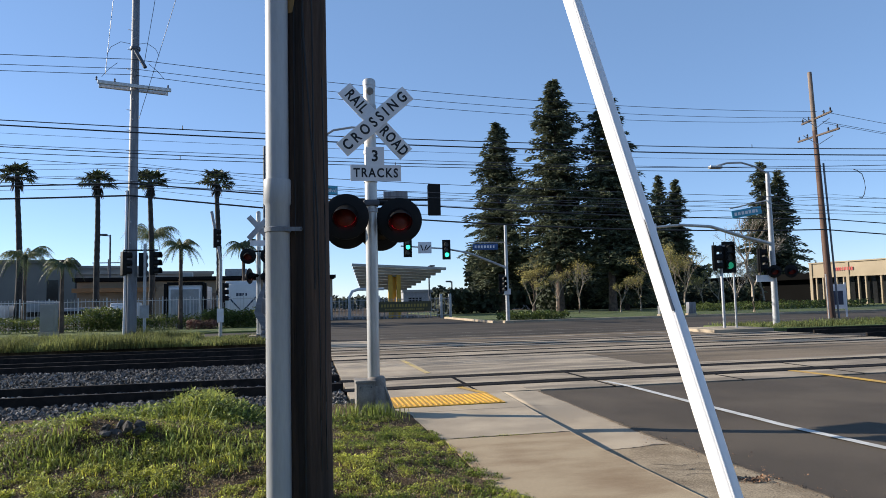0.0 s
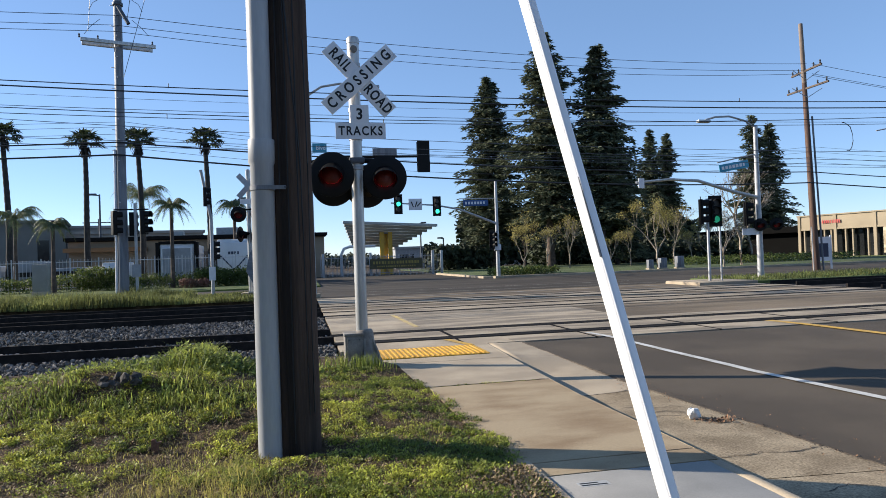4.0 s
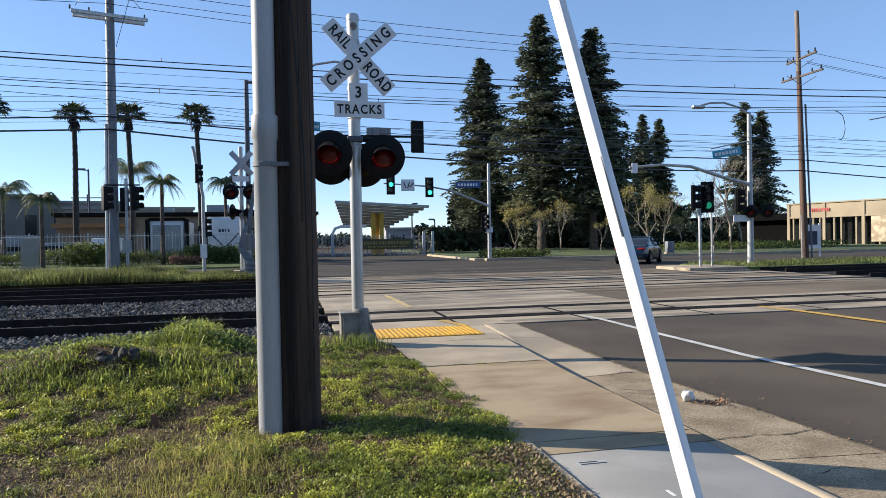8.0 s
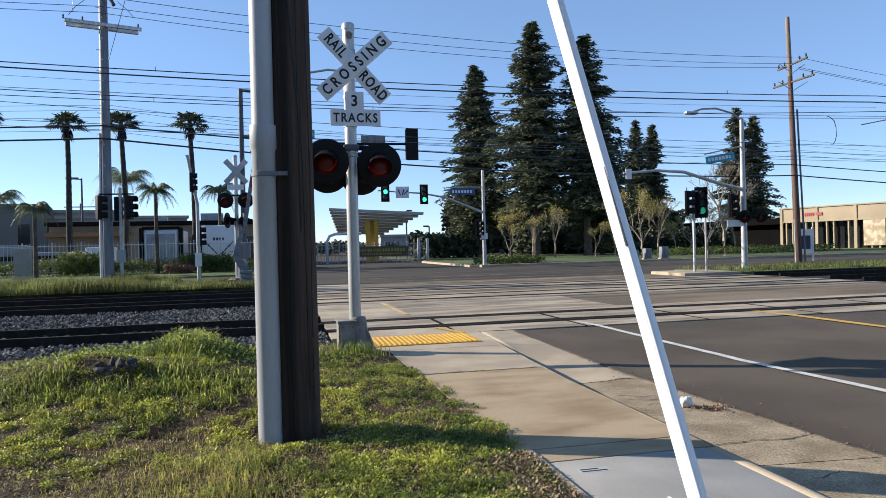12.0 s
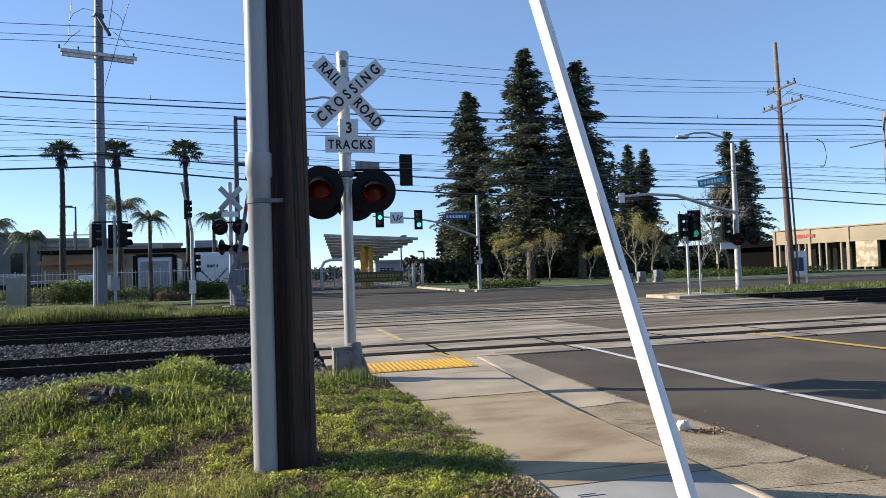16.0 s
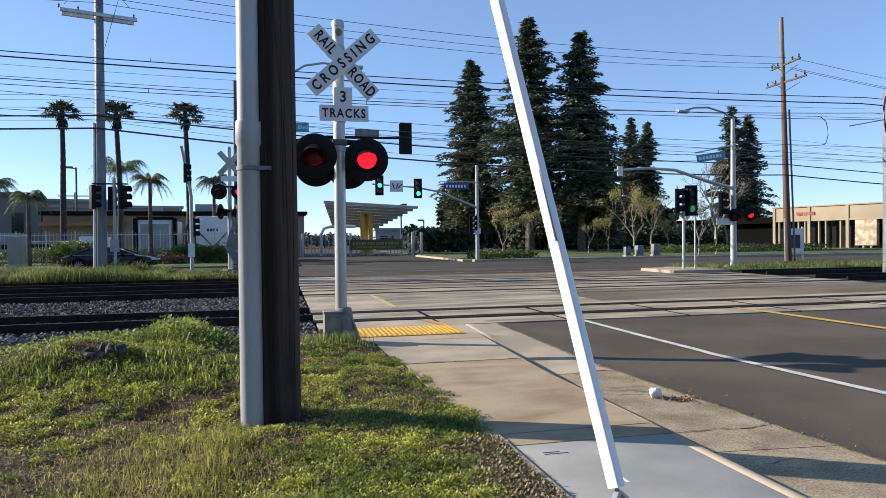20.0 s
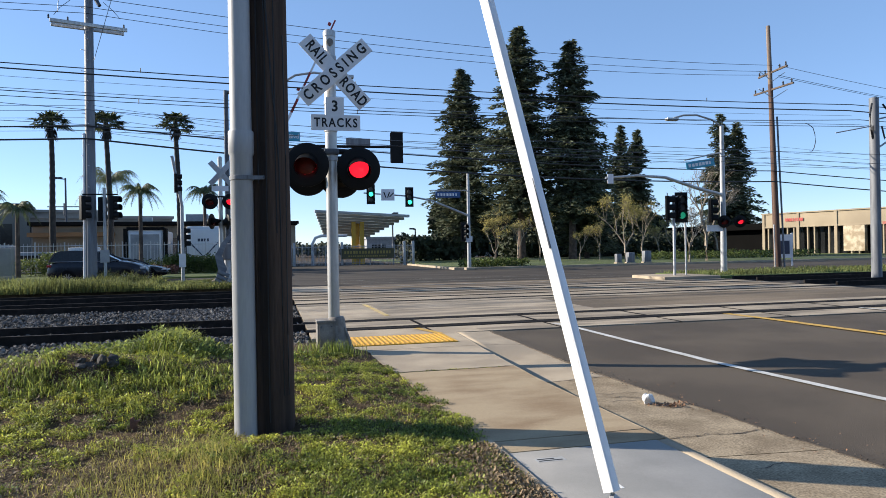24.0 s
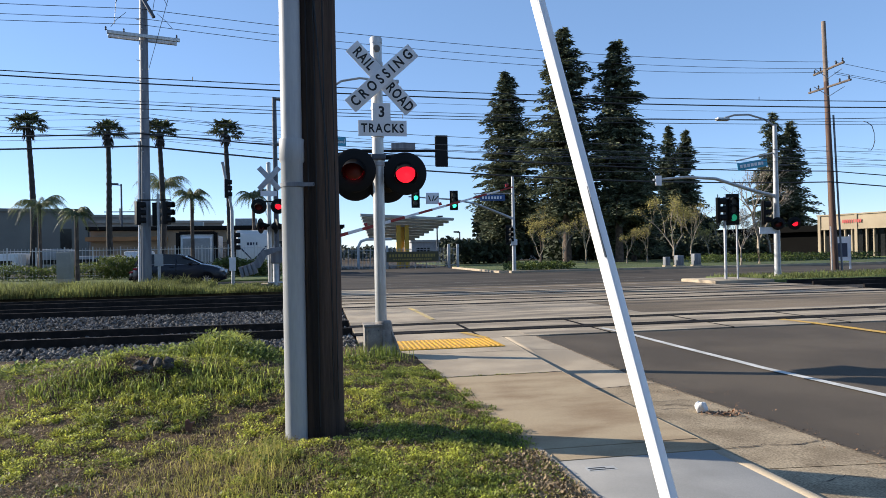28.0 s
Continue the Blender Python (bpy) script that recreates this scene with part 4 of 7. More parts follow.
def mast_near_left():
    """Signal mast on the near corner, seen from behind, with a lamp arm."""
    t = thing("signal_mast", "galvanised signal mast with a dark signal back and street lamp", "traffic signal", pose(0.55, 30.0, 0))
    tapered_pole(t, 9.2, 0.15, 0.10, GALV)
    part("mast_arm", tube([(0, 0, 5.75), (1.5, 0, 5.98), (5.1, 0, 6.0)], 0.085, 10, r_end=0.05), BLACK, t)
    signal_head(t, pose(4.95, 0.15, 5.98, 0, 0, 180))
    part("signal_back", box(4.68, -0.1, 5.28, 5.22, -0.08, 6.68), BLACK, t)
    part("name_sign", box(2.7, -0.2, 6.02, 3.75, -0.17, 6.32), STEEL_DARK, t, "street name sign seen edge on")
    part("name_sign", box(0.15, -0.12, 6.15, 0.75, -0.1, 6.55), SIGN_TEAL, t, "blue street name sign")
    words("Blvd", 0.24, SIGN_WHITE, t, pose(0.5, -0.128, 6.35), 0.004)
    part("lamp_arm", tube([(0, 0, 8.6), (0.6, 0, 9.0), (1.4, 0, 9.15), (2.6, 0, 9.05)], 0.05, 8), GALV, t)
    part("luminaire", box(2.4, -0.15, 8.95, 3.1, 0.15, 9.1, 0.05), GALV, t)
    return t


def mast_right():
    """Signal mast with street lamp and small crossing lamps."""
    t = thing("signal_mast", "galvanised signal mast with street lamp and crossing lamps", "traffic signal", pose(20.57, 28.0, 0))
    tapered_pole(t, 7.0, 0.15, 0.09, GALV)
    part("lamp_arm", tube([(0, 0, 6.95), (-0.5, 0, 7.25), (-1.3, 0, 7.45), (-2.0, 0, 7.42), (-2.5, 0, 7.28)], 0.045, 8), GALV, t)
    part("luminaire", box(-2.9, -0.13, 7.15, -2.3, 0.13, 7.28, 0.04), ALU, t)
    part("sign_bracket", rod((0, 0, 5.75), (-2.0, 0, 5.35), 0.03), GALV, t)
    street_name_sign(t, pose(-1.2, -0.06, 5.18, 0, -9, 0), 1.5, 0.34, SIGN_TEAL, 5)
    part("mast_arm", tube([(0, 0, 3.75), (-1.3, 0, 4.05), (-3.0, 0, 4.55), (-4.4, 0, 4.62), (-6.0, 0, 4.5)], 0.09, 10, r_end=0.05), ALU, t)
    part("arm_sign", box(-5.9, -0.06, 4.25, -5.63, -0.02, 4.68), SIGN_WHITE, t, "small white sign on the mast arm")
    signal_head(t, pose(-0.62, -0.1, 3.0, 0, 0, 60))
    part("white_sign", box(-0.95, -0.12, 2.05, -0.1, -0.1, 2.35), SIGN_WHITE, t)
    for x in (-0.12, 0.72):
        u, le = lamp_unit("lamp", t, pose(x, -0.25, 2.5, 0, 0, -20))
        FLASHERS.append((le, x < 0))
    part("lamp_bar", rod((-0.3, -0.1, 2.5), (0.9, -0.1, 2.5), 0.03), BLACK, t)
    return t


def island_signals():
    t = thing("traffic_signal", "short post with two traffic signal heads on the island", "traffic signal", pose(17.02, 26.5, 0.1))
    tapered_pole(t, 3.5, 0.06, 0.055, GALV, base=False)
    part("top_bracket", rod((-0.3, 0, 3.45), (0.4, 0, 3.45), 0.03), GALV, t)
    signal_head(t, pose(0.35, -0.1, 2.98, 0, 0, -12), 3)
    signal_head(t, pose(-0.25, -0.1, 2.95, 0, 0, 55))
    s = thing("thin_post", "thin grey post on the kerb island", "post", pose(17.58, 26.5, 0.1))
    part("shaft", rod((0, 0, -0.1), (0, 0, 2.3), 0.04), GALV, s)
    part("cap", rod((0, 0, 2.3), (0, 0, 2.34), 0.05), GALV, s)
    return t


def utility_pole(at, h, r, material, arms, label, steel=False):
    t = thing("utility_pole", label, "utility pole", at)
    part("shaft", lathe([(r, -0.3), (r * 0.6, h), (r * 0.5, h + 0.03)], 20), material, t)
    if steel:
        for z, w, ang in arms:
            for k, y in enumerate((-r - 0.06, r + 0.06)):
                part("cross_arm", box(-w / 2 + 0.06 * k, y - 0.05, -0.07, w / 2 - 0.06 * k, y + 0.05, 0.07, 0.01), ALU, t, "pale steel cross arm", pose(0, 0, z, 0, 0, ang))
            for sx in (-0.98, -0.5, 0.96):
                c = pose(0, 0, 0, 0, 0, ang) @ Vector((sx * w * 0.5, 0, 0))
                part("insulator", lathe([(0.02, 0), (0.045, 0.04), (0.025, 0.08), (0.04, 0.12), (0.015, 0.17)], 10, m=pose(c.x, c.y - r, z + 0.07)), CLAMP_STEEL, t)
        for k in range(26):
            a = -0.45 + math.pi * (1 - k % 2 * 0.35)
            z = 2.6 + k * 0.42
            rr = r * (1 - 0.4 * z / h)
            part("step_bolt", rod((rr * math.cos(a), -rr * abs(math.sin(a)), z), ((rr + 0.13) * math.cos(a), -(rr + 0.13) * abs(math.sin(a)), z), 0.016, seg=6), SIGN_WHITE, t)
        return t
    for z, w, ang in arms:
        part("cross_arm", box(-w / 2, -0.05, -0.055, w / 2, 0.05, 0.055, 0.01), STEEL_DARK if material is STEEL_DARK else CROSS_ARM, t, at=pose(0, -r, z, 0, 0, ang))
        for s in (-1, -0.55, 0.55, 1):
            c = pose(0, 0, 0, 0, 0, ang) @ Vector((s * w * 0.46, 0, 0))
            part("insulator", lathe([(0.03, 0), (0.06, 0.05), (0.03, 0.1), (0.055, 0.15), (0.02, 0.22)], 10, m=pose(c.x, c.y - r, z + 0.07)), CLAMP_STEEL, t)
        part("arm_brace", rod((-w * 0.3, -r, z), (0, -r * 0.9, z - 0.55), 0.02), GALV, t)
        part("arm_brace", rod((w * 0.3, -r, z), (0, -r * 0.9, z - 0.55), 0.02), GALV, t)
    return t


def far_poles():
    p = utility_pole(pose(-6.95, 30, 0.3, 0, 0.3, 0), 17.5, 0.215, STEEL_DARK, ((10.27, 2.75, 17),), "tall grey steel utility pole with a long cross arm", True)
    part("side_pipe", rod((-0.24, -0.12, -0.3), (-0.20, -0.1, 6.0), 0.045), SIGN_WHITE, p)
    part("fuse_cutout", rod((0.08, -0.3, 11.75), (0.5, -0.45, 11.0), 0.075), CLAMP_STEEL, p, "dark slanting fuse cutout")
    part("pole_band", lathe([(0.19, 11.85), (0.205, 11.87), (0.205, 11.97), (0.19, 11.99)], 16), CLAMP_STEEL, p)
    for s in (-1, 1):
        part("jumper_wire", tube([(s * 0.15, -0.2, 12.05), (s * 0.5, -0.25, 12.1), (s * 0.85, -0.3, 11.85), (s * 1.0, -0.3, 11.55)], 0.01, 5), CABLE, p)
        part("jumper_wire", tube([(s * 1.2, -0.25, 10.6), (s * 0.95, -0.3, 10.9), (s * 0.6, -0.3, 11.2)], 0.01, 5), CABLE, p)
    for a, b in (((-1.05, -0.3, 10.7), (-0.35, -0.3, 19.5)), ((0.42, -0.3, 11.2), (1.6, -0.3, 19.5)), ((0.25, -0.3, 8.9), (3.1, -0.3, 19.5))):
        part("riser_wire", rod(a, b, 0.011, seg=5), WIRE, p)
    p = utility_pole(pose(30.2, 36, 0, 0, -1.6, 0), 11.2, 0.22, RED_POLE, ((11.9, 3.0, -98), (10.85, 3.4, -90)), "tall brown wooden utility pole with cross arms")
    part("upper_shaft", lathe([(0.134, 11.2), (0.12, 14.75), (0.1, 14.78)], 16), PALE_POLE, p)
    part("side_pipe", rod((0.40, -0.1, -0.1), (0.30, -0.1, 9.2), 0.055), STEEL_DARK, p)
    part("side_pipe", rod((-0.35, -0.2, -0.1), (-0.33, -0.2, 2.6), 0.04), ALU, p)
    p = thing("catenary_pole", "grey steel catenary pole with cantilever arms beside the tracks", "catenary pole", pose(22.75, 22.1 - 0.4, 0))
    part("shaft", lathe([(0.19, -0.3), (0.17, 7.0), (0.1, 7.02)], 20), STEEL_DARK, p)
    part("rear_shaft", rod((1.15, 1.0, -0.3), (1.15, 1.0, 6.2), 0.08), STEEL_DARK, p)
    part("cantilever", rod((0.2, 0, 5.1), (2.6, -0.3, 6.6), 0.035), GALV, p)
    part("cantilever", rod((0.2, 0, 6.2), (2.9, -0.3, 6.75), 0.03), GALV, p)
    part("cantilever", rod((-0.2, 0, 5.9), (-1.6, 0.2, 5.65), 0.022), GALV, p)
    for s in (-1, 1):
        part("jumper_cable", tube([(0.25 * s, -0.15, 6.75), (0.5 * s, -0.3, 6.3), (0.45 * s, -0.3, 5.7), (0.28 * s, -0.2, 5.4), (0.2 * s, -0.15, 5.9)], 0.035, 6), CABLE, p)
    p = thing("catenary_pole", "dark slender catenary pole behind the far crossing signal", "catenary pole", pose(-1.58, 27.9, 0))
    part("shaft", lathe([(0.11, -0.2), (0.085, 7.75)], 16), CLAMP_STEEL, p)
    part("cantilever", rod((0.0, 0, 7.7), (0.45, -0.3, 7.6), 0.06), CLAMP_STEEL, p)
    part("cantilever", rod((0.0, 0, 5.9), (0.6, -0.6, 5.8), 0.05), CLAMP_STEEL, p)


def signal_left():
    t = thing("traffic_signal", "dark traffic signal heads on a slim post beside the grey pole", "traffic signal", pose(-6.35, 29.6, 0.3))
    part("shaft", rod((0, 0, -0.3), (0, 0, 3.8), 0.06), GALV, t)
    part("top_bracket", rod((-0.8, 0, 3.55), (0.5, 0, 3.55), 0.03), BLACK, t)
    signal_head(t, pose(0.40, 0, 3.02, 0, 0, 70) @ Matrix.Scale(0.9, 4), None, False)
    signal_head(t, pose(-0.12, 0.3, 2.98, 0, 0, 180) @ Matrix.Scale(0.9, 4), None, False)
    signal_head(t, pose(-0.72, 0, 3.02, 0, 0, 120) @ Matrix.Scale(0.9, 4), None, False)
    part("sign_plate", box(-0.17, -0.08, 0.85, 0.17, -0.06, 1.35), FENCE_GREY, t, "small grey sign plate")
    u = thing("traffic_signal", "slanting slim post with signal heads beside the palm", "traffic signal", pose(-3.45, 29.5, 0.2))
    part("shaft", rod((0, 0, -0.3), (0, 0, 3.2), 0.07), GALV, u)
    part("leaning_arm", rod((0, 0, 3.2), (-0.35, 0, 5.2), 0.06), FENCE_GREY, u)
    signal_head(u, pose(-0.15, 0, 4.1, 0, 0, 100) @ Matrix.Scale(0.72, 4), None, False)
    signal_head(u, pose(0.1, 0.3, 1.9, 0, 0, 100) @ Matrix.Scale(0.75, 4), None, False)
    part("number_plate", box(-0.13, -0.09, 0.7, 0.13, -0.07, 1.25), SIGN_WHITE, u)


def far_crossing_signal():
    t = thing("crossing_signal", "far railroad crossing signal with crossbuck and red lamps", "crossing signal", pose(-1.78, 26.9, 0))
    part("post", lathe([(0.08, 0.0), (0.08, 5.0), (0.09, 5.0), (0.05, 5.06)], 20), ALU, t)
    part("footing", box(-0.35, -0.35, -0.2, 0.35, 0.35, 0.45, 0.05), CONCRETE, t)
    for ang, y in ((48, -0.12), (-48, -0.14)):
        part("blade", box(-0.56, -0.01, -0.10, 0.56, 0.01, 0.10, 0.003), GALV, t, at=pose(0.03, y, 4.42, 0, ang, 0))
    part("sign_back", box(-0.3, -0.11, 3.75, 0.3, -0.1, 3.95), SIGN_WHITE, t)
    part("cross_arm", rod((-0.5, -0.05, 3.55), (0.5, -0.05, 3.55), 0.035), BLACK, t)
    for x, z, turn in ((-0.36, 3.36, 0), (0.36, 3.36, 0), (-0.30, 2.62, 70), (0.25, 2.6, 110)):
        u, le = lamp_unit("lamp", t, pose(x, -0.2, z, 0, 0, turn))
        if z > 3:
            FLASHERS.append((le, x < 0))
    m = thing("gate_mechanism", "grey crossing gate motor housing on a stand beside the signal", "crossing gate", pose(-1.55, 26.6, 0))
    part("stand", lathe([(0.16, 0), (0.11, 0.3), (0.11, 1.5)], 16), GALV, m)
    part("motor_housing", box(-0.18, -0.2, 1.2, 0.26, 0.35, 1.80, 0.06), STEEL_DARK, m)
    part("step_plate", box(-0.3, -0.1, 0.45, 0.35, 0.2, 0.5), GALV, m)
    return t


GATE_PIVOT = Vector((-1.60, 26.35, 1.55))


def gate_arm():
    """The striped arm with its counterweight; it swings about its own origin. Built lying along +x."""
    t = thing("crossing_gate", "red and white striped crossing gate arm with a grey counterweight", "crossing gate", Matrix.Translation(GATE_PIVOT))
    seg = 0.565
    for k in range(16):
        x0 = 0.6 + k * seg
        w0, w1 = 0.075 - 0.003 * k, 0.075 - 0.003 * (k + 1)
        bm = box(x0, -0.025, -w0, x0 + seg, 0.025, w1, 0.004)
        part("arm_band", bm, STEEL_DARK if k < 3 else SHED_RED if k % 2 else SIGN_WHITE, t)
    for x in (3.6, 6.6, 9.4):
        part("arm_lamp", box(x - 0.06, -0.06, 0.07, x + 0.06, 0.04, 0.19, 0.02), TAIL, t)
    plate = extrude_outline([(0.75, 0.09), (0.2, 0.17), (-0.25, 0.14), (-0.6, -0.22), (-1.25, -0.30), (-1.35, -0.05), (-0.75, 0.05), (-0.35, 0.36), (0.2, 0.34), (0.75, 0.2)], 0.08)
    bmesh.ops.translate(plate, vec=(0, -0.12, -0.12), verts=plate.verts)
    part("support_bracket", plate, STEEL_DARK, t)
    for k in range(4):
        part("counterweight", box(-1.35 + k * 0.16, -0.2, -0.52, -1.22 + k * 0.16, 0.1, -0.12, 0.02), STEEL_DARK, t)
    return t


def catenary_wires():
    """Cables between the poles, as thin sagging lines."""
    rnd = random.Random(4)

    def line(name, a, b, sag, r, material, label):
        a, b = Vector(a), Vector(b)
        pts = []
        for i in range(25):
            s = i / 24
            p = a.lerp(b, s)
            p.z -= sag * 4 * s * (1 - s)
            pts.append(p)
        return tagged(part(name, tube(pts, r, 5), material), label, "cable")

    def curve(k0, ky, c, x0, x1, r, material, label, name="overhead_cable"):
        """A cable in an upright plane y = k0 + ky x, at height c2 x2 + c1 x + c0."""
        pts = [(x, k0 + ky * x, c[0] * x * x + c[1] * x + c[2]) for x in [x0 + (x1 - x0) * i / 30 for i in range(31)]]
        return tagged(part(name, tube(pts, r, 5), material), label, "cable")

    ky = 6.0 / 37.15
    k0 = 29.7 + 6.95 * ky
    power = "thin power wire between utility poles"
    for c, r in (((0.00159, -0.0203, 11.458), 0.013), ((0.00168, -0.0220, 11.046), 0.012), ((0.00202, -0.0286, 10.732), 0.012)):
        curve(k0, ky, c, -6.95, 29.8, r, CABLE, power)
        z = c[0] * 48.3 - c[1] * 6.95 + c[2]
        line("overhead_cable", (-50, 27, z + 0.3), (-6.95, 29.7, z), 0.4, r, CABLE, power)
    for z, s in ((12.3, -0.0987), (11.7, -0.0893), (11.6, -0.086)):
        line("overhead_cable", (30.2, 35.7, z), (75, 36, z + s * 44.8 * 0.7), 0.9, 0.013, CABLE, power)
    rail_label = "overhead line above the tracks"
    for Y, c, r, m in ((24.0, (0.00081, -0.0205, 7.292), 0.017, CABLE), (24.2, (0.00085, -0.0240, 7.141), 0.024, CABLE), (23.6, (0.0006, -0.0190, 6.45), 0.009, WIRE),
                       (23.6, (0.0012, -0.0197, 6.330), 0.014, CABLE), (23.6, (0.00077, -0.0162, 6.217), 0.012, CABLE), (19.7, (0.00104, -0.0469, 5.041), 0.008, WIRE),
                       (19.7, (0.00015, -0.0299, 4.744), 0.008, WIRE), (19.9, (0.00015, -0.0299, 4.62), 0.007, WIRE)):
        curve(Y, 0, c, -24, 24, r, m, rail_label)
        z, s = c[0] * 576 + c[1] * 24 + c[2], c[0] * 48 + c[1]
        line("overhead_cable", (24, Y, z), (70, Y, z - 0.6), 0.3, r, m, rail_label)
    curve(k0, ky, (0.00043, -0.0201, 6.36), -6.95, 60, 0.012, WIRE, power)
    for x in range(-4, 24, 7):
        for Y, c in ((24.0, (0.00081, -0.0205, 7.292)), (23.6, (0.00077, -0.0162, 6.217))):
            z = c[0] * x * x + c[1] * x + c[2]
            line("dropper", (x, Y, z - 0.02), (x, Y, z + 0.13), 0, 0.014, CABLE, "short dropper wire on the overhead line")
    tel = "thick black telephone cable"
    for c, right, r in (((0.00115, -0.0461, 6.193), -0.0418, 0.030), ((0.00157, -0.0593, 5.578), -0.0522, 0.036)):
        curve(k0, ky, c, -6.95, 29.9, r, CABLE, tel, "telephone_cable")
        z = c[0] * 48.3 - c[1] * 6.95 + c[2]
        line("telephone_cable", (-50, 30.5, z + 0.6), (-6.95, 29.7, z), 0.55, r, CABLE, tel)
        z = c[0] * 894 + c[1] * 29.9 + c[2]
        line("telephone_cable", (29.9, 35.7, z), (75, 36, z + right * 45 * 0.6), 0.5, r, CABLE, tel)
    curve(24.0, 0, (0.00081, -0.0222, 6.86), -24, 24, 0.006, WIRE, rail_label)
    service = "thin service wire between the utility poles"
    for zl, zr, zf in ((7.42, 7.45, 7.35), (7.22, 7.30, 7.05), (6.93, 6.98, 6.74), (6.42, 6.42, 6.44)):
        line("overhead_cable", (-50, 30.2, zl + 0.3), (-6.95, 29.9, zl), 0.45, 0.008, WIRE, service)
        line("overhead_cable", (-6.95, 29.9, zr), (30.1, 35.8, zf), 0.95, 0.008, WIRE, service)
        line("overhead_cable", (30.1, 35.8, zf), (75, 36, zf - 0.9), 0.5, 0.008, WIRE, service)
    hook = [(32.3, 35.9, 8.85), (32.62, 36, 8.82), (32.95, 36, 8.6), (33.08, 36, 8.2), (33.12, 36, 7.75), (33.0, 36, 7.35), (32.85, 36, 7.15), (32.65, 36, 7.16)]
    tagged(part("hanging_cable", tube(hook, 0.022, 6), CABLE), "loose cable end hooked down from the line", "cable")


mast_far()
mast_near_left()
mast_right()
island_signals()
far_poles()
signal_left()
far_crossing_signal()
GATE = gate_arm()
catenary_wires()


# ---- trees ----
def leaf_cloud(quads, name, material, parent):
    verts = [tuple(v) for q in quads for v in q]
    faces, i = [], 0
    for q in quads:
        faces.append(tuple(range(i, i + len(q))))
        i += len(q)
    return raw(name, verts, faces, material, parent)


def redwood(x, y, h, w, seed, bare=0.0, label="tall dark redwood with layered drooping branches", low=0.07, n=None):
    rnd = random.Random(seed)
    t = thing("redwood_tree", label, "tree", pose(x, y, 0), "redwoods on the far corner")
    part("trunk", lathe([(0.5 * h / 24, -0.2), (0.38 * h / 24, h * 0.1), (0.2 * h / 24, h * 0.6), (0.02, h)], 12), BARK, t)
    quads = []
    z = h * low
    limbs = bmesh.new()
    while z < h * 0.985:
        s = (z / h - low) / (1 - low)
        reach = w * 1.26 * ((1 - s) ** 0.74) * (0.70 + 0.30 * min(1, s * 4)) * (0.9 + 0.45 * noise.noise((z * 0.35, seed, 0))) + 0.18
        for k in range(rnd.randint(5, 8)):
            a = rnd.uniform(0, 2 * math.pi)
            r = reach * (rnd.uniform(0.35, 0.95) if k % 3 else rnd.uniform(0.85, 1.3))
            if rnd.random() < bare:
                continue
            droop = rnd.uniform(0.05, 0.3) * r - 0.42 * r * s
            d = Vector((math.cos(a), math.sin(a), 0))
            if r > 1.2:
                tube([(0, 0, z), d * r * 0.55 + Vector((0, 0, z + 0.1 * r - droop * 0.3)), d * r + Vector((0, 0, z - droop))], 0.05, 4, limbs, 0.01)
            sprays = max(9, int(r * 17))
            for j in range(sprays):
                f = (j + rnd.random()) / sprays
                f = 0.15 + 0.85 * f
                c = d * r * f + Vector((0, 0, z + 0.1 * r * math.sin(f * 3) - droop * f * f))
                side = Vector((-d.y, d.x, 0))
                c += side * rnd.uniform(-0.32, 0.32) * r * (0.35 + 0.5 * f) + Vector((0, 0, rnd.uniform(-0.3, 0.15)))
                for m in range(2):
                    u = (d * rnd.uniform(0.3, 1) + side * rnd.uniform(-1, 1) + Vector((0, 0, rnd.uniform(-0.5, 0.15)))).normalized()
                    v = u.cross(Vector((rnd.uniform(-1, 1), rnd.uniform(-1, 1), rnd.uniform(0.2, 1)))).normalized()
                    L, W = rnd.uniform(0.22, 0.6), rnd.uniform(0.06, 0.13)
                    quads.append((c - u * L * 0.3, c + v * W, c + u * L, c - v * W))
        for k in range(6):
            # dense inner twigs round the stem
            a, rr = rnd.uniform(0, 6.283), reach * rnd.uniform(0.05, 0.55)
            c = Vector((math.cos(a) * rr, math.sin(a) * rr, z + rnd.uniform(-0.3, 0.3)))
            u = Vector((rnd.uniform(-1, 1), rnd.uniform(-1, 1), rnd.uniform(-0.6, 0.6))).normalized()
            v = u.cross(Vector((rnd.uniform(-1, 1), rnd.uniform(-1, 1), rnd.uniform(0.2, 1)))).normalized()
            L, W = min(0.8, 0.25 + 0.2 * reach), min(0.3, 0.08 + 0.08 * reach)
            quads.append((c - u * L * 0.5, c + v * W, c + u * L * 0.6, c - v * W))
        z += rnd.uniform(0.22, 0.42) * (0.6 + h / 60)
    tagged(part("limb_frame", limbs, BARK, t), kind="stuff")
    tagged(leaf_cloud(quads, "crown", REDWOOD, t), kind="stuff")
    return t


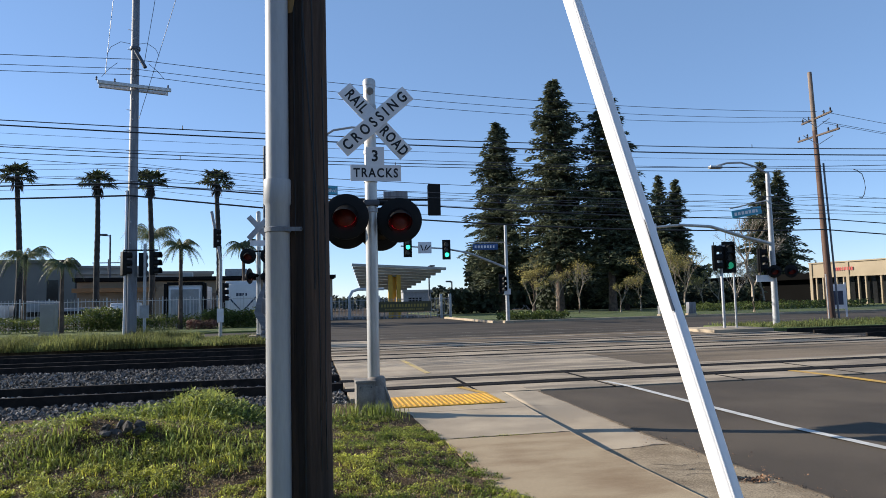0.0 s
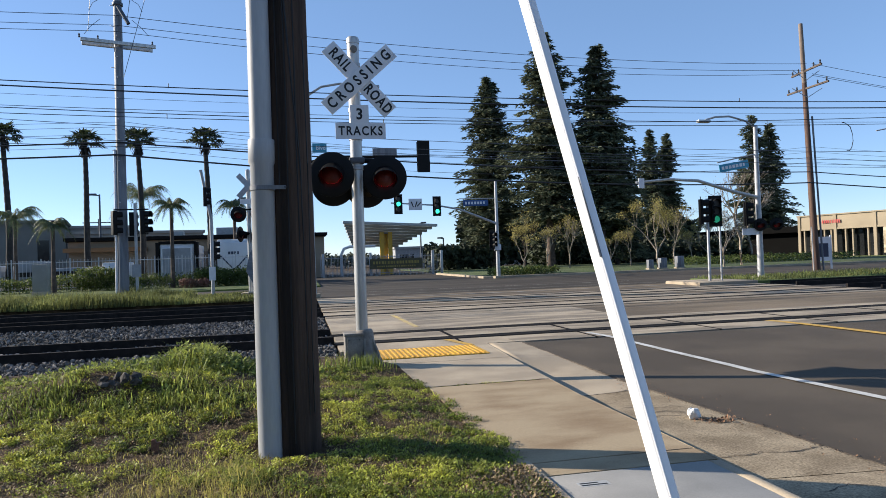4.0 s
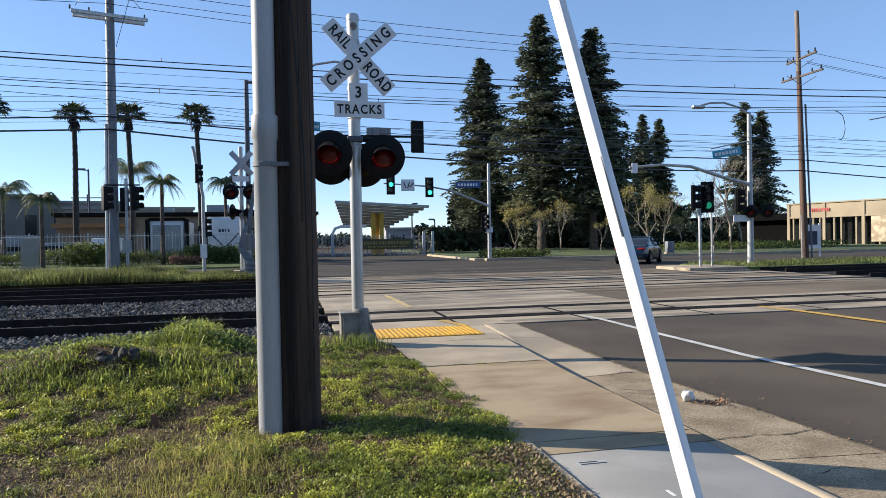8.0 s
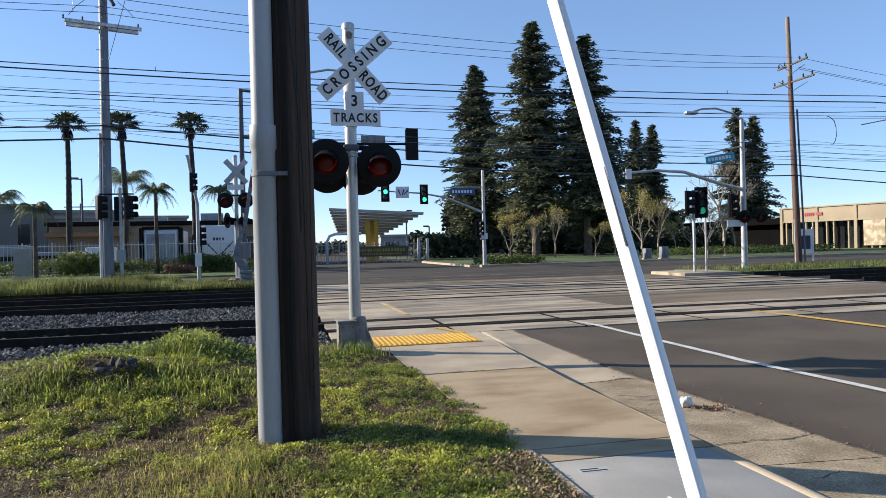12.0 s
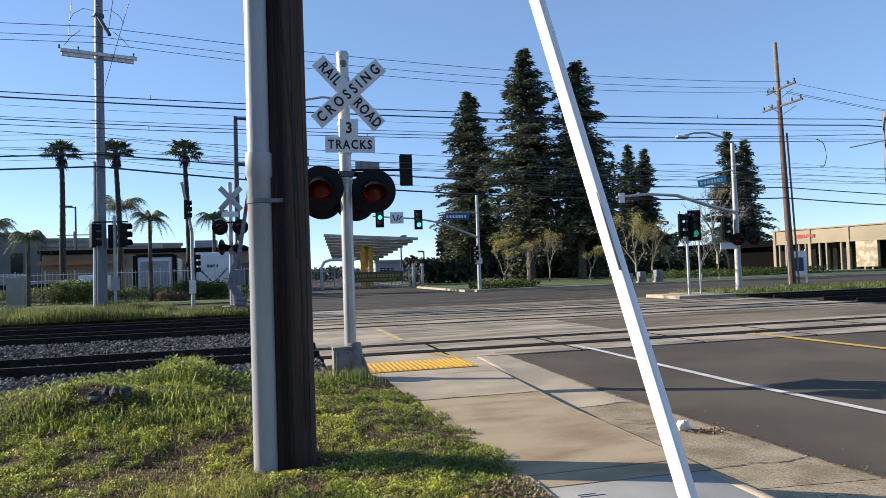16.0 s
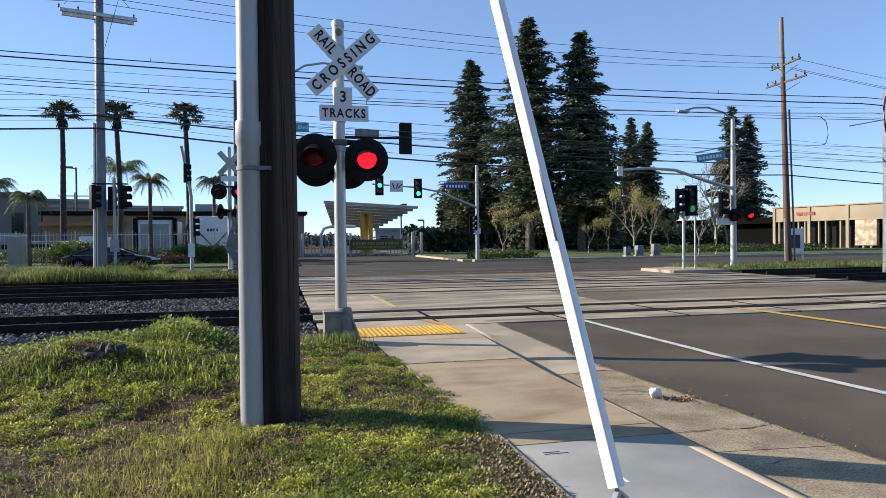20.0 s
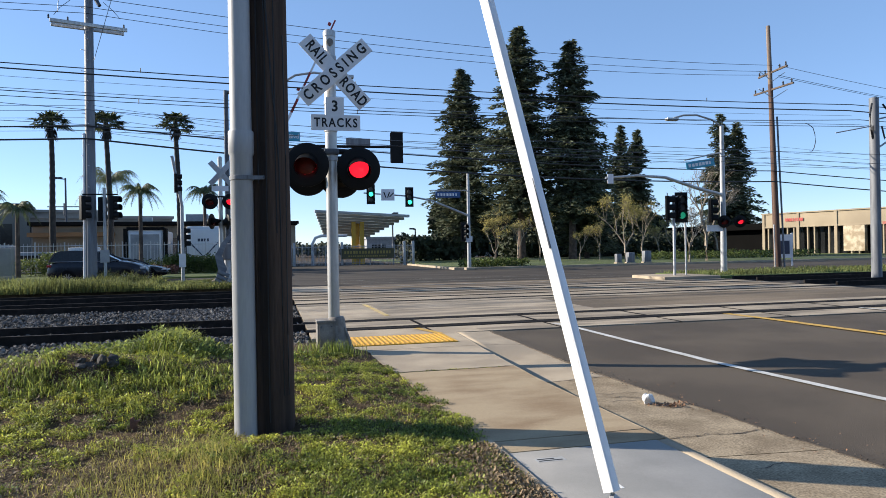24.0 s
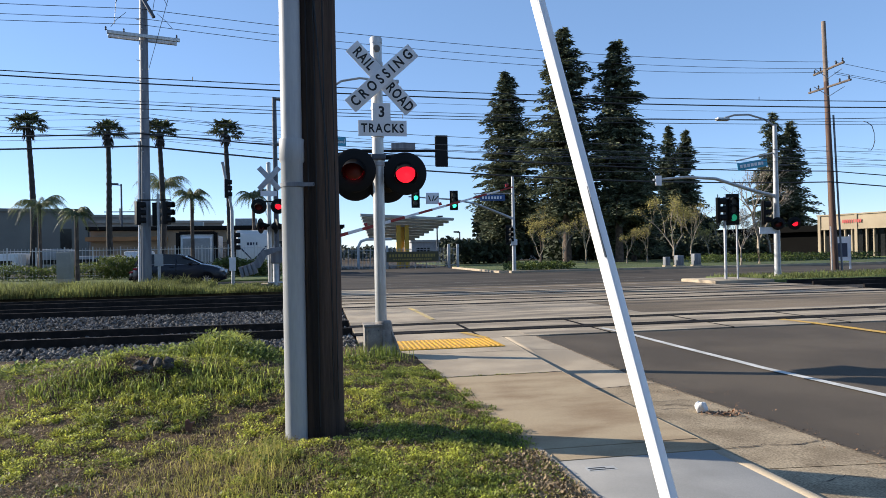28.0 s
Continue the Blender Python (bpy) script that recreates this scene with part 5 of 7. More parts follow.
def fan_palm(x, y, h, seed):
    rnd = random.Random(seed)
    t = thing("fan_palm", "tall thin fan palm with a small dark crown", "palm", pose(x, y, 0), "fan palms along the street")
    bm = lathe([((0.26 - 0.09 * k / 40) * (1.06 if k % 2 else 0.97), h * k / 40) for k in range(41)], 12)
    for v in bm.verts:
        v.co.x += 0.25 * noise.noise((seed, v.co.z * 0.12, 0))
    top_x = 0.25 * noise.noise((seed, h * 0.12, 0))
    part("trunk", bm, PALM_BARK, t)
    skirt = []
    for k in range(40):
        a = rnd.uniform(0, 6.28)
        c = Vector((math.cos(a) * 0.22 + top_x, math.sin(a) * 0.22, h - rnd.uniform(0.3, 1.1)))
        u = Vector((math.cos(a) * 0.4, math.sin(a) * 0.4, -0.9)).normalized()
        v = u.cross(Vector((0, 0, 1))).normalized() * 0.09
        skirt.append((c, c + u * 0.35 + v, c + u * 0.7, c + u * 0.35 - v))
    leaf_cloud(skirt, "dead_skirt", PALM_BARK, t)
    hub = Vector((top_x, 0, h - 0.2))
    for k in range(30):
        a, e = 2 * math.pi * (k * 0.381966), radians(-16 + 78 * (k / 30) ** 1.2 + rnd.uniform(-10, 10))
        d = Vector((math.cos(a) * math.cos(e), math.sin(a) * math.cos(e), math.sin(e)))
        side = d.cross(Vector((0, 0, 1))).normalized()
        stalk = rnd.uniform(0.5, 1.1) * (1 - 0.45 * max(0, math.sin(e)))
        c = hub + d * stalk
        up = side.cross(d)
        quads = [(hub - side * 0.025, hub + side * 0.025, c + side * 0.02, c - side * 0.02)]
        for j in range(15):
            b = radians(-100 + 200 * j / 14)
            u = (d * math.cos(b) + side * math.sin(b) + up * rnd.uniform(-0.12, 0.12)).normalized()
            L = rnd.uniform(0.55, 0.95) * (0.72 + 0.28 * math.cos(b))
            v = u.cross(up).normalized() * 0.085
            tip = c + u * L - Vector((0, 0, rnd.uniform(0.02, 0.26)))
            quads.append((c, c + u * L * 0.62 + v, tip, c + u * L * 0.62 - v))
        leaf_cloud(quads, "frond", PALM_LEAF, t)
    return t


def queen_palm(x, y, h, seed, size=2.0):
    rnd = random.Random(seed)
    t = thing("queen_palm", "feathery palm with arching drooping fronds", "palm", pose(x, y, 0), "feather palms behind the street")
    part("trunk", lathe([(0.16, -0.1), (0.125, h * 0.5), (0.115, h - 0.1), (0.08, h + 0.3)], 10), BARK, t)
    for k in range(20):
        a = 2 * math.pi * k * 0.381966 + rnd.random() * 0.3
        d = Vector((math.cos(a), math.sin(a), 0))
        lift = rnd.uniform(0.35, 1.35)
        side = Vector((-d.y, d.x, 0))
        quads, prev = [], Vector((0, 0, h))
        for j in range(1, 16):
            s = j / 15
            p = Vector((0, 0, h)) + d * size * (s * 0.95) * (1 - 0.15 * s * lift) + Vector((0, 0, size * (lift * 0.9 * s - 1.15 * s * s)))
            quads.append((prev - side * 0.015, prev + side * 0.015, p + side * 0.012, p - side * 0.012))
            for sg in (-1, 1):
                for e in range(3):
                    q = prev.lerp(p, e * 0.33)
                    L = size * 0.26 * math.sin(math.pi * (0.12 + 0.85 * s)) * rnd.uniform(0.8, 1.2)
                    u = (side * sg * 0.8 + d * 0.5 + Vector((0, 0, rnd.uniform(-1.5, -0.4)))).normalized()
                    v = (p - prev).normalized() * 0.024
                    quads.append((q - v, q + v, q + u * L))
            prev = p
        leaf_cloud(quads, "frond", FEATHER_LEAF, t)
    return t


def bare_tree(x, y, h, seed, bark=PALE_BARK, leaf=BUD, label="small bare tree just coming into bud", amount=1.0, spread=0.42, base=0):
    rnd = random.Random(seed)
    t = thing("young_tree", label, "tree", pose(x, y, base))
    bm, tips = bmesh.new(), []

    def grow(p, d, L, r, depth):
        q = p + d * L
        tube([p, p.lerp(q, 0.5) + Vector((rnd.uniform(-1, 1), rnd.uniform(-1, 1), 0)) * L * 0.05, q], r, 5, bm, r * 0.62)
        tips.append(q)
        if depth == 0:
            return
        for k in range(rnd.choice((2, 3, 3))):
            e = (d + Vector((rnd.uniform(-1, 1), rnd.uniform(-1, 1), rnd.uniform(-0.2, 0.7))) * spread * 1.5).normalized()
            grow(p.lerp(q, rnd.uniform(0.7, 1.0)), e, L * rnd.uniform(0.6, 0.82), r * 0.6, depth - 1)

    grow(Vector((0, 0, -0.1)), Vector((0, 0, 1)), h * 0.3, h * 0.017, 5)
    tagged(part("branch_frame", bm, bark, t), kind="stuff")
    quads = []
    for q in tips:
        for k in range(int(3 * amount + rnd.random())):
            c = q + Vector((rnd.gauss(0, 0.14), rnd.gauss(0, 0.14), rnd.gauss(0, 0.14))) * h * 0.15
            u = Vector((rnd.uniform(-1, 1), rnd.uniform(-1, 1), rnd.uniform(-1, 1))).normalized()
            v = u.cross(Vector((rnd.uniform(-1, 1), rnd.uniform(-1, 1), 1))).normalized()
            s = rnd.uniform(0.035, 0.07)
            quads.append((c - u * s, c + v * s * 0.6, c + u * s, c - v * s * 0.6))
    if quads:
        tagged(leaf_cloud(quads, "crown", leaf, t), kind="stuff")
    return t


def leafy_mass(name, label, category, x0, x1, y0, y1, z0, z1, n, leaf, material, seed, wave=1.0, kind="stuff"):
    """A hedge or thicket of many small leaves with an uneven top."""
    rnd = random.Random(seed)
    quads = []
    for k in range(n):
        x, y = rnd.uniform(x0, x1), rnd.uniform(y0, y1)
        top = z0 + (z1 - z0) * (0.7 + 0.3 * noise.noise((x / wave, y / wave, seed)) + 0.18 * noise.noise((x * 3 / wave, y * 3 / wave, seed)))
        z = z0 + (top - z0) * rnd.random() ** 0.55
        c = Vector((x, y, z))
        u = Vector((rnd.uniform(-1, 1), rnd.uniform(-1, 1), rnd.uniform(-0.6, 1))).normalized()
        v = u.cross(Vector((rnd.uniform(-1, 1), rnd.uniform(-1, 1), rnd.uniform(-1, 1)))).normalized()
        s = leaf * rnd.uniform(0.6, 1.4)
        quads.append((c - u * s, c + v * s * 0.55, c + u * s, c - v * s * 0.55))
    ob = leaf_cloud(quads, name, material, None)
    return tagged(ob, label, category, "", kind)


redwood(22.6, 80, 23.4, 4.5, 1, low=0.14)
redwood(27.0, 72, 26.2, 5.0, 2, low=0.20)
redwood(32.2, 70, 24.3, 4.8, 3, low=0.19)
redwood(35.8, 74, 15.5, 4.0, 4)
redwood(51.9, 95, 20.0, 2.6, 5)
redwood(55.2, 96, 19.6, 2.7, 6)
redwood(68.3, 93.8, 22.0, 3.9, 7, 0.2, "tall thin conifer with a sparse brownish crown")
redwood(71.6, 94.4, 21.0, 3.9, 8, 0.25, "thin conifer with a sparse brownish crown")
for k, (x, h) in enumerate(((-29.0, 12.4), (-22.4, 12.6), (-16.6, 12.1), (-12.55, 12.2), (-7.3, 12.3))):
    fan_palm(x, 60, h, 10 + k)
for k, (x, y, h, s) in enumerate(((-20.4, 56, 5.6, 2.6), (-15.3, 48, 4.45, 1.5), (-8.5, 50, 5.7, 1.8), (-12.9, 62, 7.6, 3.2), (-4.9, 56, 6.2, 2.0))):
    queen_palm(x, y, h, 20 + k, s)
bare_tree(27.6, 50, 6.6, 31, PALE_BARK, BUD, "bare spreading tree with yellowish buds", 4.5)
bare_tree(35.0, 50, 9.6, 32, PALE_BARK, BLOSSOM, "tall pale leafless tree", 0.8)
bare_tree(31.4, 47, 5.2, 33, PALE_BARK, BLOSSOM, "small tree with pale blossom", 3.0)
bare_tree(22.0, 66, 7.0, 35, BARK, BUD, "small dark tree coming into leaf", 3.5)
for k in range(9):
    bare_tree(20.5 + k * 3.1, 62 + (k * 7 % 5), 4.6 + (k % 3), 40 + k, PALE_BARK, BUD, "slim young tree with pale trunk", 1.6)
leafy_mass("far_thicket", "dark hedge and trees behind the gate", "trees", 15.2, 22, 78, 86, 0, 3.6, 5000, 0.30, FAR_TREE, 61, 2.5)
leafy_mass("far_woods", "far line of dark trees on the horizon", "trees", -60, 60, 190, 215, 0, 4.6, 9000, 0.6, FAR_TREE, 62, 6)
leafy_mass("far_woods", "far line of dark trees behind the offices", "trees", 40, 110, 98, 125, 0, 5.5, 9000, 0.6, FAR_TREE, 63, 6)
leafy_mass("far_thicket", "dark undergrowth beneath the conifers beside the offices", "trees", 38, 58, 80, 89, 0, 4.0, 8000, 0.28, FAR_TREE, 68, 2.5)
leafy_mass("far_woods", "dense dark trees behind the redwoods", "trees", 24, 62, 98, 106, 0, 9.5, 14000, 0.5, FAR_TREE, 71, 5)
leafy_mass("far_thicket", "dark thicket in the shade of the redwoods", "trees", 30.5, 47, 84, 92, 0, 5.2, 12000, 0.3, FAR_TREE, 72, 3)
# two unseen tree rows, added behind the camera to cut the sky's fill light
leafy_mass("far_woods", "unseen trees added behind the camera, left, to block sky light", "trees", -70, 1, -34, -26, 0, 12, 6000, 0.8, FAR_TREE, 69, 6)
leafy_mass("far_woods", "unseen trees added behind the camera, right, to block sky light", "trees", 21, 80, -34, -26, 0, 12, 5000, 0.8, FAR_TREE, 70, 6)
leafy_mass("hedge", "dark green hedge along the far pavement", "hedge", -32, -1.0, 49.6, 51.4, 0, 1.5, 20000, 0.06, SHRUB, 64, 1.9)
leafy_mass("shrub", "tall loose green shrubs growing out of the hedge", "shrub", -14.6, -11.9, 49.2, 51.2, 0, 2.15, 3600, 0.07, SHRUB, 66, 1.1)
leafy_mass("shrub", "rounded green shrubs before the trailers", "shrub", -7.0, -3.6, 49.0, 51.2, 0, 1.85, 4200, 0.07, SHRUB, 67, 1.3)
leafy_mass("flower_bed", "bed of reddish flowers in front of the hedge", "flowers", -7.9, -6.0, 48.4, 49.5, 0, 0.95, 2600, 0.05, FLOWER, 65, 0.6)
leafy_mass("shrubs", "low shrubs on the far corner", "shrubs", 13.4, 18.2, 46.6, 49.5, 0.1, 0.85, 3000, 0.08, SHRUB, 66, 0.5)
leafy_mass("shrubs", "low dark shrubs before the offices", "shrubs", 34, 52, 56, 60, 0.0, 1.1, 6000, 0.09, SHRUB, 67, 1.0)


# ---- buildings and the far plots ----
# tree shade on these two lawns comes from their darker material
tagged(part("lawn_corner", box(12.6, 46.2, -0.3, 60, 61.0, 0.12, 0.05), LAWN_PAINTED_SHADE), "lawn on the far corner, redwood shade painted into its colour", "lawn", "", "structure")
tagged(part("lawn_back", box(14.0, 61.0, -0.3, 60, 100, 0.10, 0.05), LAWN_PAINTED_SHADE), "lawn under the redwoods, tree shade painted into its colour", "lawn", "", "structure")
tagged(part("kerb_corner", box(12.3, 46.0, -0.3, 60, 46.2, 0.14, 0.03), CONCRETE), "pale concrete kerb along the far corner", "kerb", "", "structure")
tagged(part("kerb_drive", box(12.3, 46.2, -0.3, 12.55, 63, 0.15, 0.03), CONCRETE), "pale concrete kerb beside the drive", "kerb", "", "structure")
tagged(part("verge_right", box(18.3, 25.7, -0.3, 110, 30.2, 0.10, 0.05), LAWN), "weedy verge beside the tracks", "verge", "", "structure")
tagged(part("island", box(15.9, 25.5, -0.3, 18.6, 28.2, 0.13, 0.06), CONCRETE), "pale concrete kerb island at the junction", "traffic island", "", "structure")
tagged(part("verge_left", box(-110, 25.6, -0.3, -1.0, 30.6, 0.22, 0.1), SOIL), "raised earth verge between tracks and street", "verge", "", "structure")
tagged(part("yard_ground", box(-110, 60.0, -0.5, -10.02, 150, 0.0), ASPHALT_FAR), "worn asphalt of the vehicle yard", "yard", "", "structure")
tagged(part("lawn_offices", box(60.0, 46.2, -0.5, 140, 130, 0.10), LAWN), "lawn round the offices", "lawn", "", "structure")
tagged(part("verge_back", box(-110, 42.6, -0.3, 1.2, 60, 0.10, 0.05), LAWN), "green strip behind the cross street", "lawn", "", "structure")


def canopy():
    """Filling station roof of stepped ribs, falling towards the back, on yellow columns."""
    t = thing("station_canopy", "stepped grey metal filling station canopy on yellow columns", "canopy", pose(9.0, 71, 0))
    for k in range(9):
        bm = box(-4.9 + 0.18 * k, k * 0.9, 5.14 - 0.26 * k, 4.9 - 0.38 * k, k * 0.9 + 0.86, 5.40 - 0.26 * k, 0.02)
        part("roof_rib", bm, CANOPY, t, at=pose(0, 0, 0, 0, 3.2, 0))
    for x, y in ((-0.4, 2.5), (0.1, 3.4), (0.5, 2.6)):
        part("column", box(x - 0.22, y, 0, x + 0.22, y + 0.4, 4.5), YELLOW_STEEL, t, "yellow steel column")
    return t


canopy()


def fence(x0, y0, x1, y1, h, step, material, label, name="fence", rails=(0.15, 0.92)):
    t = thing(name, label, "fence")
    a, b = Vector((x0, y0, 0)), Vector((x1, y1, 0))
    n = int((b - a).length / step)
    if n > 150:
        n = 150
    for k in range(n + 1):
        p = a.lerp(b, k / n)
        big = k % 8 == 0
        r = 0.035 if big else 0.012
        part("post" if big else "picket", box(-r, -r, 0, r, r, h + (0.08 if big else 0)), material, t, at=Matrix.Translation(p))
    for z in rails:
        part("rail", rod(a + Vector((0, 0, h * z)), b + Vector((0, 0, h * z)), 0.025, seg=6), material, t)
    return t


fence(2.0, 70, 13.5, 66, 2.0, 0.14, FENCE_GREY, "grey steel picket gate across the drive", "gate_fence")
fence(-34, 52.2, 0.5, 52.2, 2.3, 0.23, FENCE_WHITE, "white steel fence round the vehicle yard")
for k, (x, y) in enumerate(((2.2, 69), (6.8, 68.4), (12.6, 66), (13.4, 65.6))):
    p = thing("gate_post", "grey steel gate post", "post", pose(x, y, 0))
    part("shaft", box(-0.12, -0.12, 0, 0.12, 0.12, 2.3, 0.02), GALV, p)
b = thing("wall_sign", "dark banner with yellow lettering hung on the gate", "sign", pose(9.2, 67.2, 1.15, 0, 0, -18))
part("panel", box(-2.6, -0.1, -0.5, 2.6, -0.06, 0.5), BANNER, b)
bars(b, -2.3, 2.4, 0.12, 0.28, -0.11, BANNER_INK, 16, 9)
bars(b, -1.9, 2.0, -0.25, 0.14, -0.11, BANNER_INK, 18, 10)


def arch():
    t = thing("pipe_arch", "white pipe arch beside the gate", "pipe arch", pose(5.4, 71, 0))
    part("pipe", tube([(-1.3, 0, 0), (-1.3, 0, 2.2), (-1.0, 0, 2.8), (-0.4, 0, 3.0), (2.2, 0, 3.0)], 0.15, 10), RV_WHITE, t)
    return t


arch()


def facade(name, label, at, w, d, h, material, windows=(), roof=ROOF_DARK, fascia=0.35):
    """A plain block with a roof edge; windows: (x, z, width, height)."""
    t = thing(name, label, "building", at)
    part("wall", box(-w / 2, 0, 0, w / 2, d, h), material, t)
    part("roof", box(-w / 2 - 0.2, -0.25, h, w / 2 + 0.2, d + 0.2, h + fascia), roof, t)
    for x, z, ww, hh in windows:
        f = part("window", box(x - ww / 2 - 0.06, -0.03, z - 0.06, x + ww / 2 + 0.06, -0.003, z + hh + 0.06), material, t)
        part("pane", box(x - ww / 2, -0.05, z, x + ww / 2, -0.031, z + hh), GLASS_DARK, f)
    return t


facade("warehouse", "long grey stucco building with small square windows", pose(-38, 95, 0, 0, 0, 14), 34, 20, 7.0, STUCCO_GREY, [(x, 4.5, 0.8, 1.2) for x in (4, 6.5, 9, 12, 14.5)], STUCCO_GREY)
facade("warehouse", "green stucco block with a tall dark doorway", pose(-31.5, 88, 0, 0, 0, 14), 9, 10, 7.2, STUCCO_GREEN, [(2.2, 1.0, 1.2, 4.2)], STUCCO_GREEN)
facade("warehouse", "grey stucco wing with a row of windows", pose(-21, 92, 0, 0, 0, 12), 18, 12, 5.9, STUCCO_GREY, [(x, 3.9, 0.9, 1.1) for x in (-7, -4.5, -2, 1, 3.5, 6)], STUCCO_GREY)
facade("far_building", "long pale low building glimpsed behind the redwoods", pose(44, 118, 0), 56, 14, 3.4, FENCE_GREY, [(-26 + k * 4, 0.8, 2.4, 1.6) for k in range(14)], CANOPY)
s = facade("shop", "low tan shop with a dark overhanging fascia", pose(-9.5, 72, 0, 0, 0, 3), 24, 12, 4.2, STUCCO_TAN, [(-3, 0.6, 2.5, 2.4), (1.2, 0.6, 2.5, 2.4), (6.5, 0.6, 2.0, 2.4)])
part("front_fascia", box(-12.3, -0.6, 4.28, 12.3, -0.28, 4.6), ROOF_DARK, s)
part("orange_awning", box(-12.2, -1.2, 3.2, -5.0, -0.05, 3.6), ORANGE, s)
part("roof_unit", box(1.2, 3, 4.55, 3.4, 5, 5.5, 0.05), FENCE_GREY, s)
part("roof_unit", box(-3.2, 3, 4.55, -2.0, 4, 5.2, 0.05), CANOPY, s)


def travel_trailer(x, y, w, h, yaw, label, logo=True, shell=RV_WHITE):
    t = thing("travel_trailer", label, "trailer", pose(x, y, 0, 0, 0, yaw))
    part("shell", box(-w / 2, 0, 0.6, w / 2, 7.5, h, 0.12), shell, t)
    part("nose_cap", box(-w / 2 + 0.1, -0.25, 0.9, w / 2 - 0.1, 0.05, h - 0.25, 0.12), shell, t)
    if logo:
        for sgn in (-1, 1):
            part("graphic", rod((sgn * 1.0, -0.25, 2.25), (sgn * 0.1, -0.25, 1.25), 0.06, 0.035, 8), RV_BLUE, t)
        bars(t, -0.45, 0.45, 2.45, 0.22, -0.256, RV_BLUE, 4, 2)
    for sx in (-1, 1):
        part("wheel", rod((sx * w * 0.5, 4, 0.35), (sx * w * 0.42, 4, 0.35), 0.35, seg=16), BLACK_RUBBER, t)
    return t


travel_trailer(-4.9, 55, 2.5, 3.5, 4, "white travel trailer with a navy graphic on its nose")
tr = travel_trailer(-9.2, 56, 2.5, 3.3, 2, "white-framed grey trailer with dark edges behind the fence", False)
part("nose_panel", box(-1.0, -0.30, 0.8, 1.0, -0.26, 2.95), YARD_GREY, tr)
for sx in (-1, 1):
    part("dark_edge", box(sx * 1.4 - 0.12, -0.15, 0.5, sx * 1.4 + 0.12, 0.8, 3.4), ROOF_DARK, tr)
part("dark_edge", box(-1.3, -0.1, 3.28, 1.3, 1.0, 3.5), ROOF_DARK, tr)
for k in range(8):
    tr = travel_trailer(-37 + k * 3.3, 57 + (k % 3), 2.2, 1.75 + 0.3 * (k % 3), 3 + 9 * (k % 2), "pale grey trailer in the vehicle yard", False, (YARD_GREY, RV_WHITE)[k % 3 == 1])
    part("window", box(-0.75, -0.28, 1.15, 0.75, -0.26, 1.5), GLASS_DARK, tr)


def offices():
    """Cream office row seen obliquely: its front faces the road."""
    t = thing("office_building", "single-storey cream office building with dark glazing and a stone panel", "building", pose(62, 83, 0, 0, 0, -90 + 14))
    A, L = 4.9, 25.0
    part("back_wall", box(A, 1.2, 0, L, 14, 3.6), GLASS_DARK, t, "dark glazing set back under the fascia")
    part("fascia", box(A, 0, 3.5, L, 14, 5.2, 0.04), STUCCO_CREAM, t, "cream fascia with panel joints")
    # the wing's shade is painted into its material; the sun reaches this front
    part("dark_wing", box(-14, 1.2, 0, A - 0.02, 7, 3.3), WING_PAINTED_SHADE, t)
    part("wing_fascia", box(-14, 0.0, 3.3, A - 0.02, 7.2, 4.1), WING_PAINTED_SHADE, t)
    for k in range(5):
        x = A + 0.2 + k * 4.9
        part("fascia_post", box(x - 0.18, -0.12, 0, x + 0.18, 0.02, 5.25), STUCCO_CREAM, t)
    for k in range(14):
        x = A + 0.8 + (k // 2) * 2.75 + (k % 2) * 0.9
        part("column", box(x - 0.08, 0.05, 0, x + 0.08, 0.3, 3.5), STUCCO_CREAM, t)
    part("fascia_band", box(A, -0.06, 3.42, L, 0.0, 3.62), STUCCO_CREAM, t)
    part("coping", box(A - 0.1, -0.15, 5.2, L + 0.1, 14, 5.35), STUCCO_CREAM, t)
    part("stone_panel", box(15.8, -0.05, 0.4, 18.3, 0.5, 3.4, 0.02), STONE_PALE, t, "rough pale stone wall panel")
    bars(t, 8.3, 10.8, 4.4, 0.4, -0.13, RED_LETTER, 9, 12)
    return t


offices()


def cabinet(x, y, w, h, d, material, label, z=0.0):
    t = thing("utility_cabinet", label, "cabinet", pose(x, y, z))
    part("body", box(-w / 2, -d / 2, 0.12, w / 2, d / 2, h, 0.03), material, t)
    part("door", box(-w / 2 + 0.06, -d / 2 - 0.015, 0.2, w / 2 - 0.06, -d / 2 - 0.002, h - 0.1, 0.005), material, t)
    part("plinth", box(-w / 2 - 0.05, -d / 2 - 0.05, -0.2, w / 2 + 0.05, d / 2 + 0.05, 0.12, 0.01), CONCRETE, t)
    return t


cabinet(-14.95, 44.8, 0.80, 1.72, 0.6, CABINET, "beige utility cabinet standing before the hedge", 0.22)
cabinet(26.6, 47.5, 0.5, 0.85, 0.5, STEEL_DARK, "grey utility cabinet on the corner lawn", 0.1)
cabinet(25.6, 47.5, 0.4, 0.75, 0.4, STEEL_DARK, "small grey utility cabinet on the corner lawn", 0.1)
cabinet(28.0, 47.5, 0.55, 0.95, 0.45, STEEL_DARK, "grey utility cabinet on the corner lawn", 0.1)


def street_lamp(x, y, h, arm, label):
    t = thing("street_lamp", label, "street lamp", pose(x, y, 0))
    part("shaft", lathe([(0.12, -0.3), (0.09, h), (0.05, h + 0.03)], 10), CLAMP_STEEL, t)
    part("lamp_arm", rod((0, 0, h - 0.1), (arm, 0, h - 0.02), 0.05, seg=8), CLAMP_STEEL, t)
    part("luminaire", box(min(0, arm) + arm * 0.4 - 0.1, -0.2, h - 0.08, max(0, arm) + arm * 0.4 + 0.1, 0.2, h + 0.12, 0.03), CLAMP_STEEL, t)
    return t


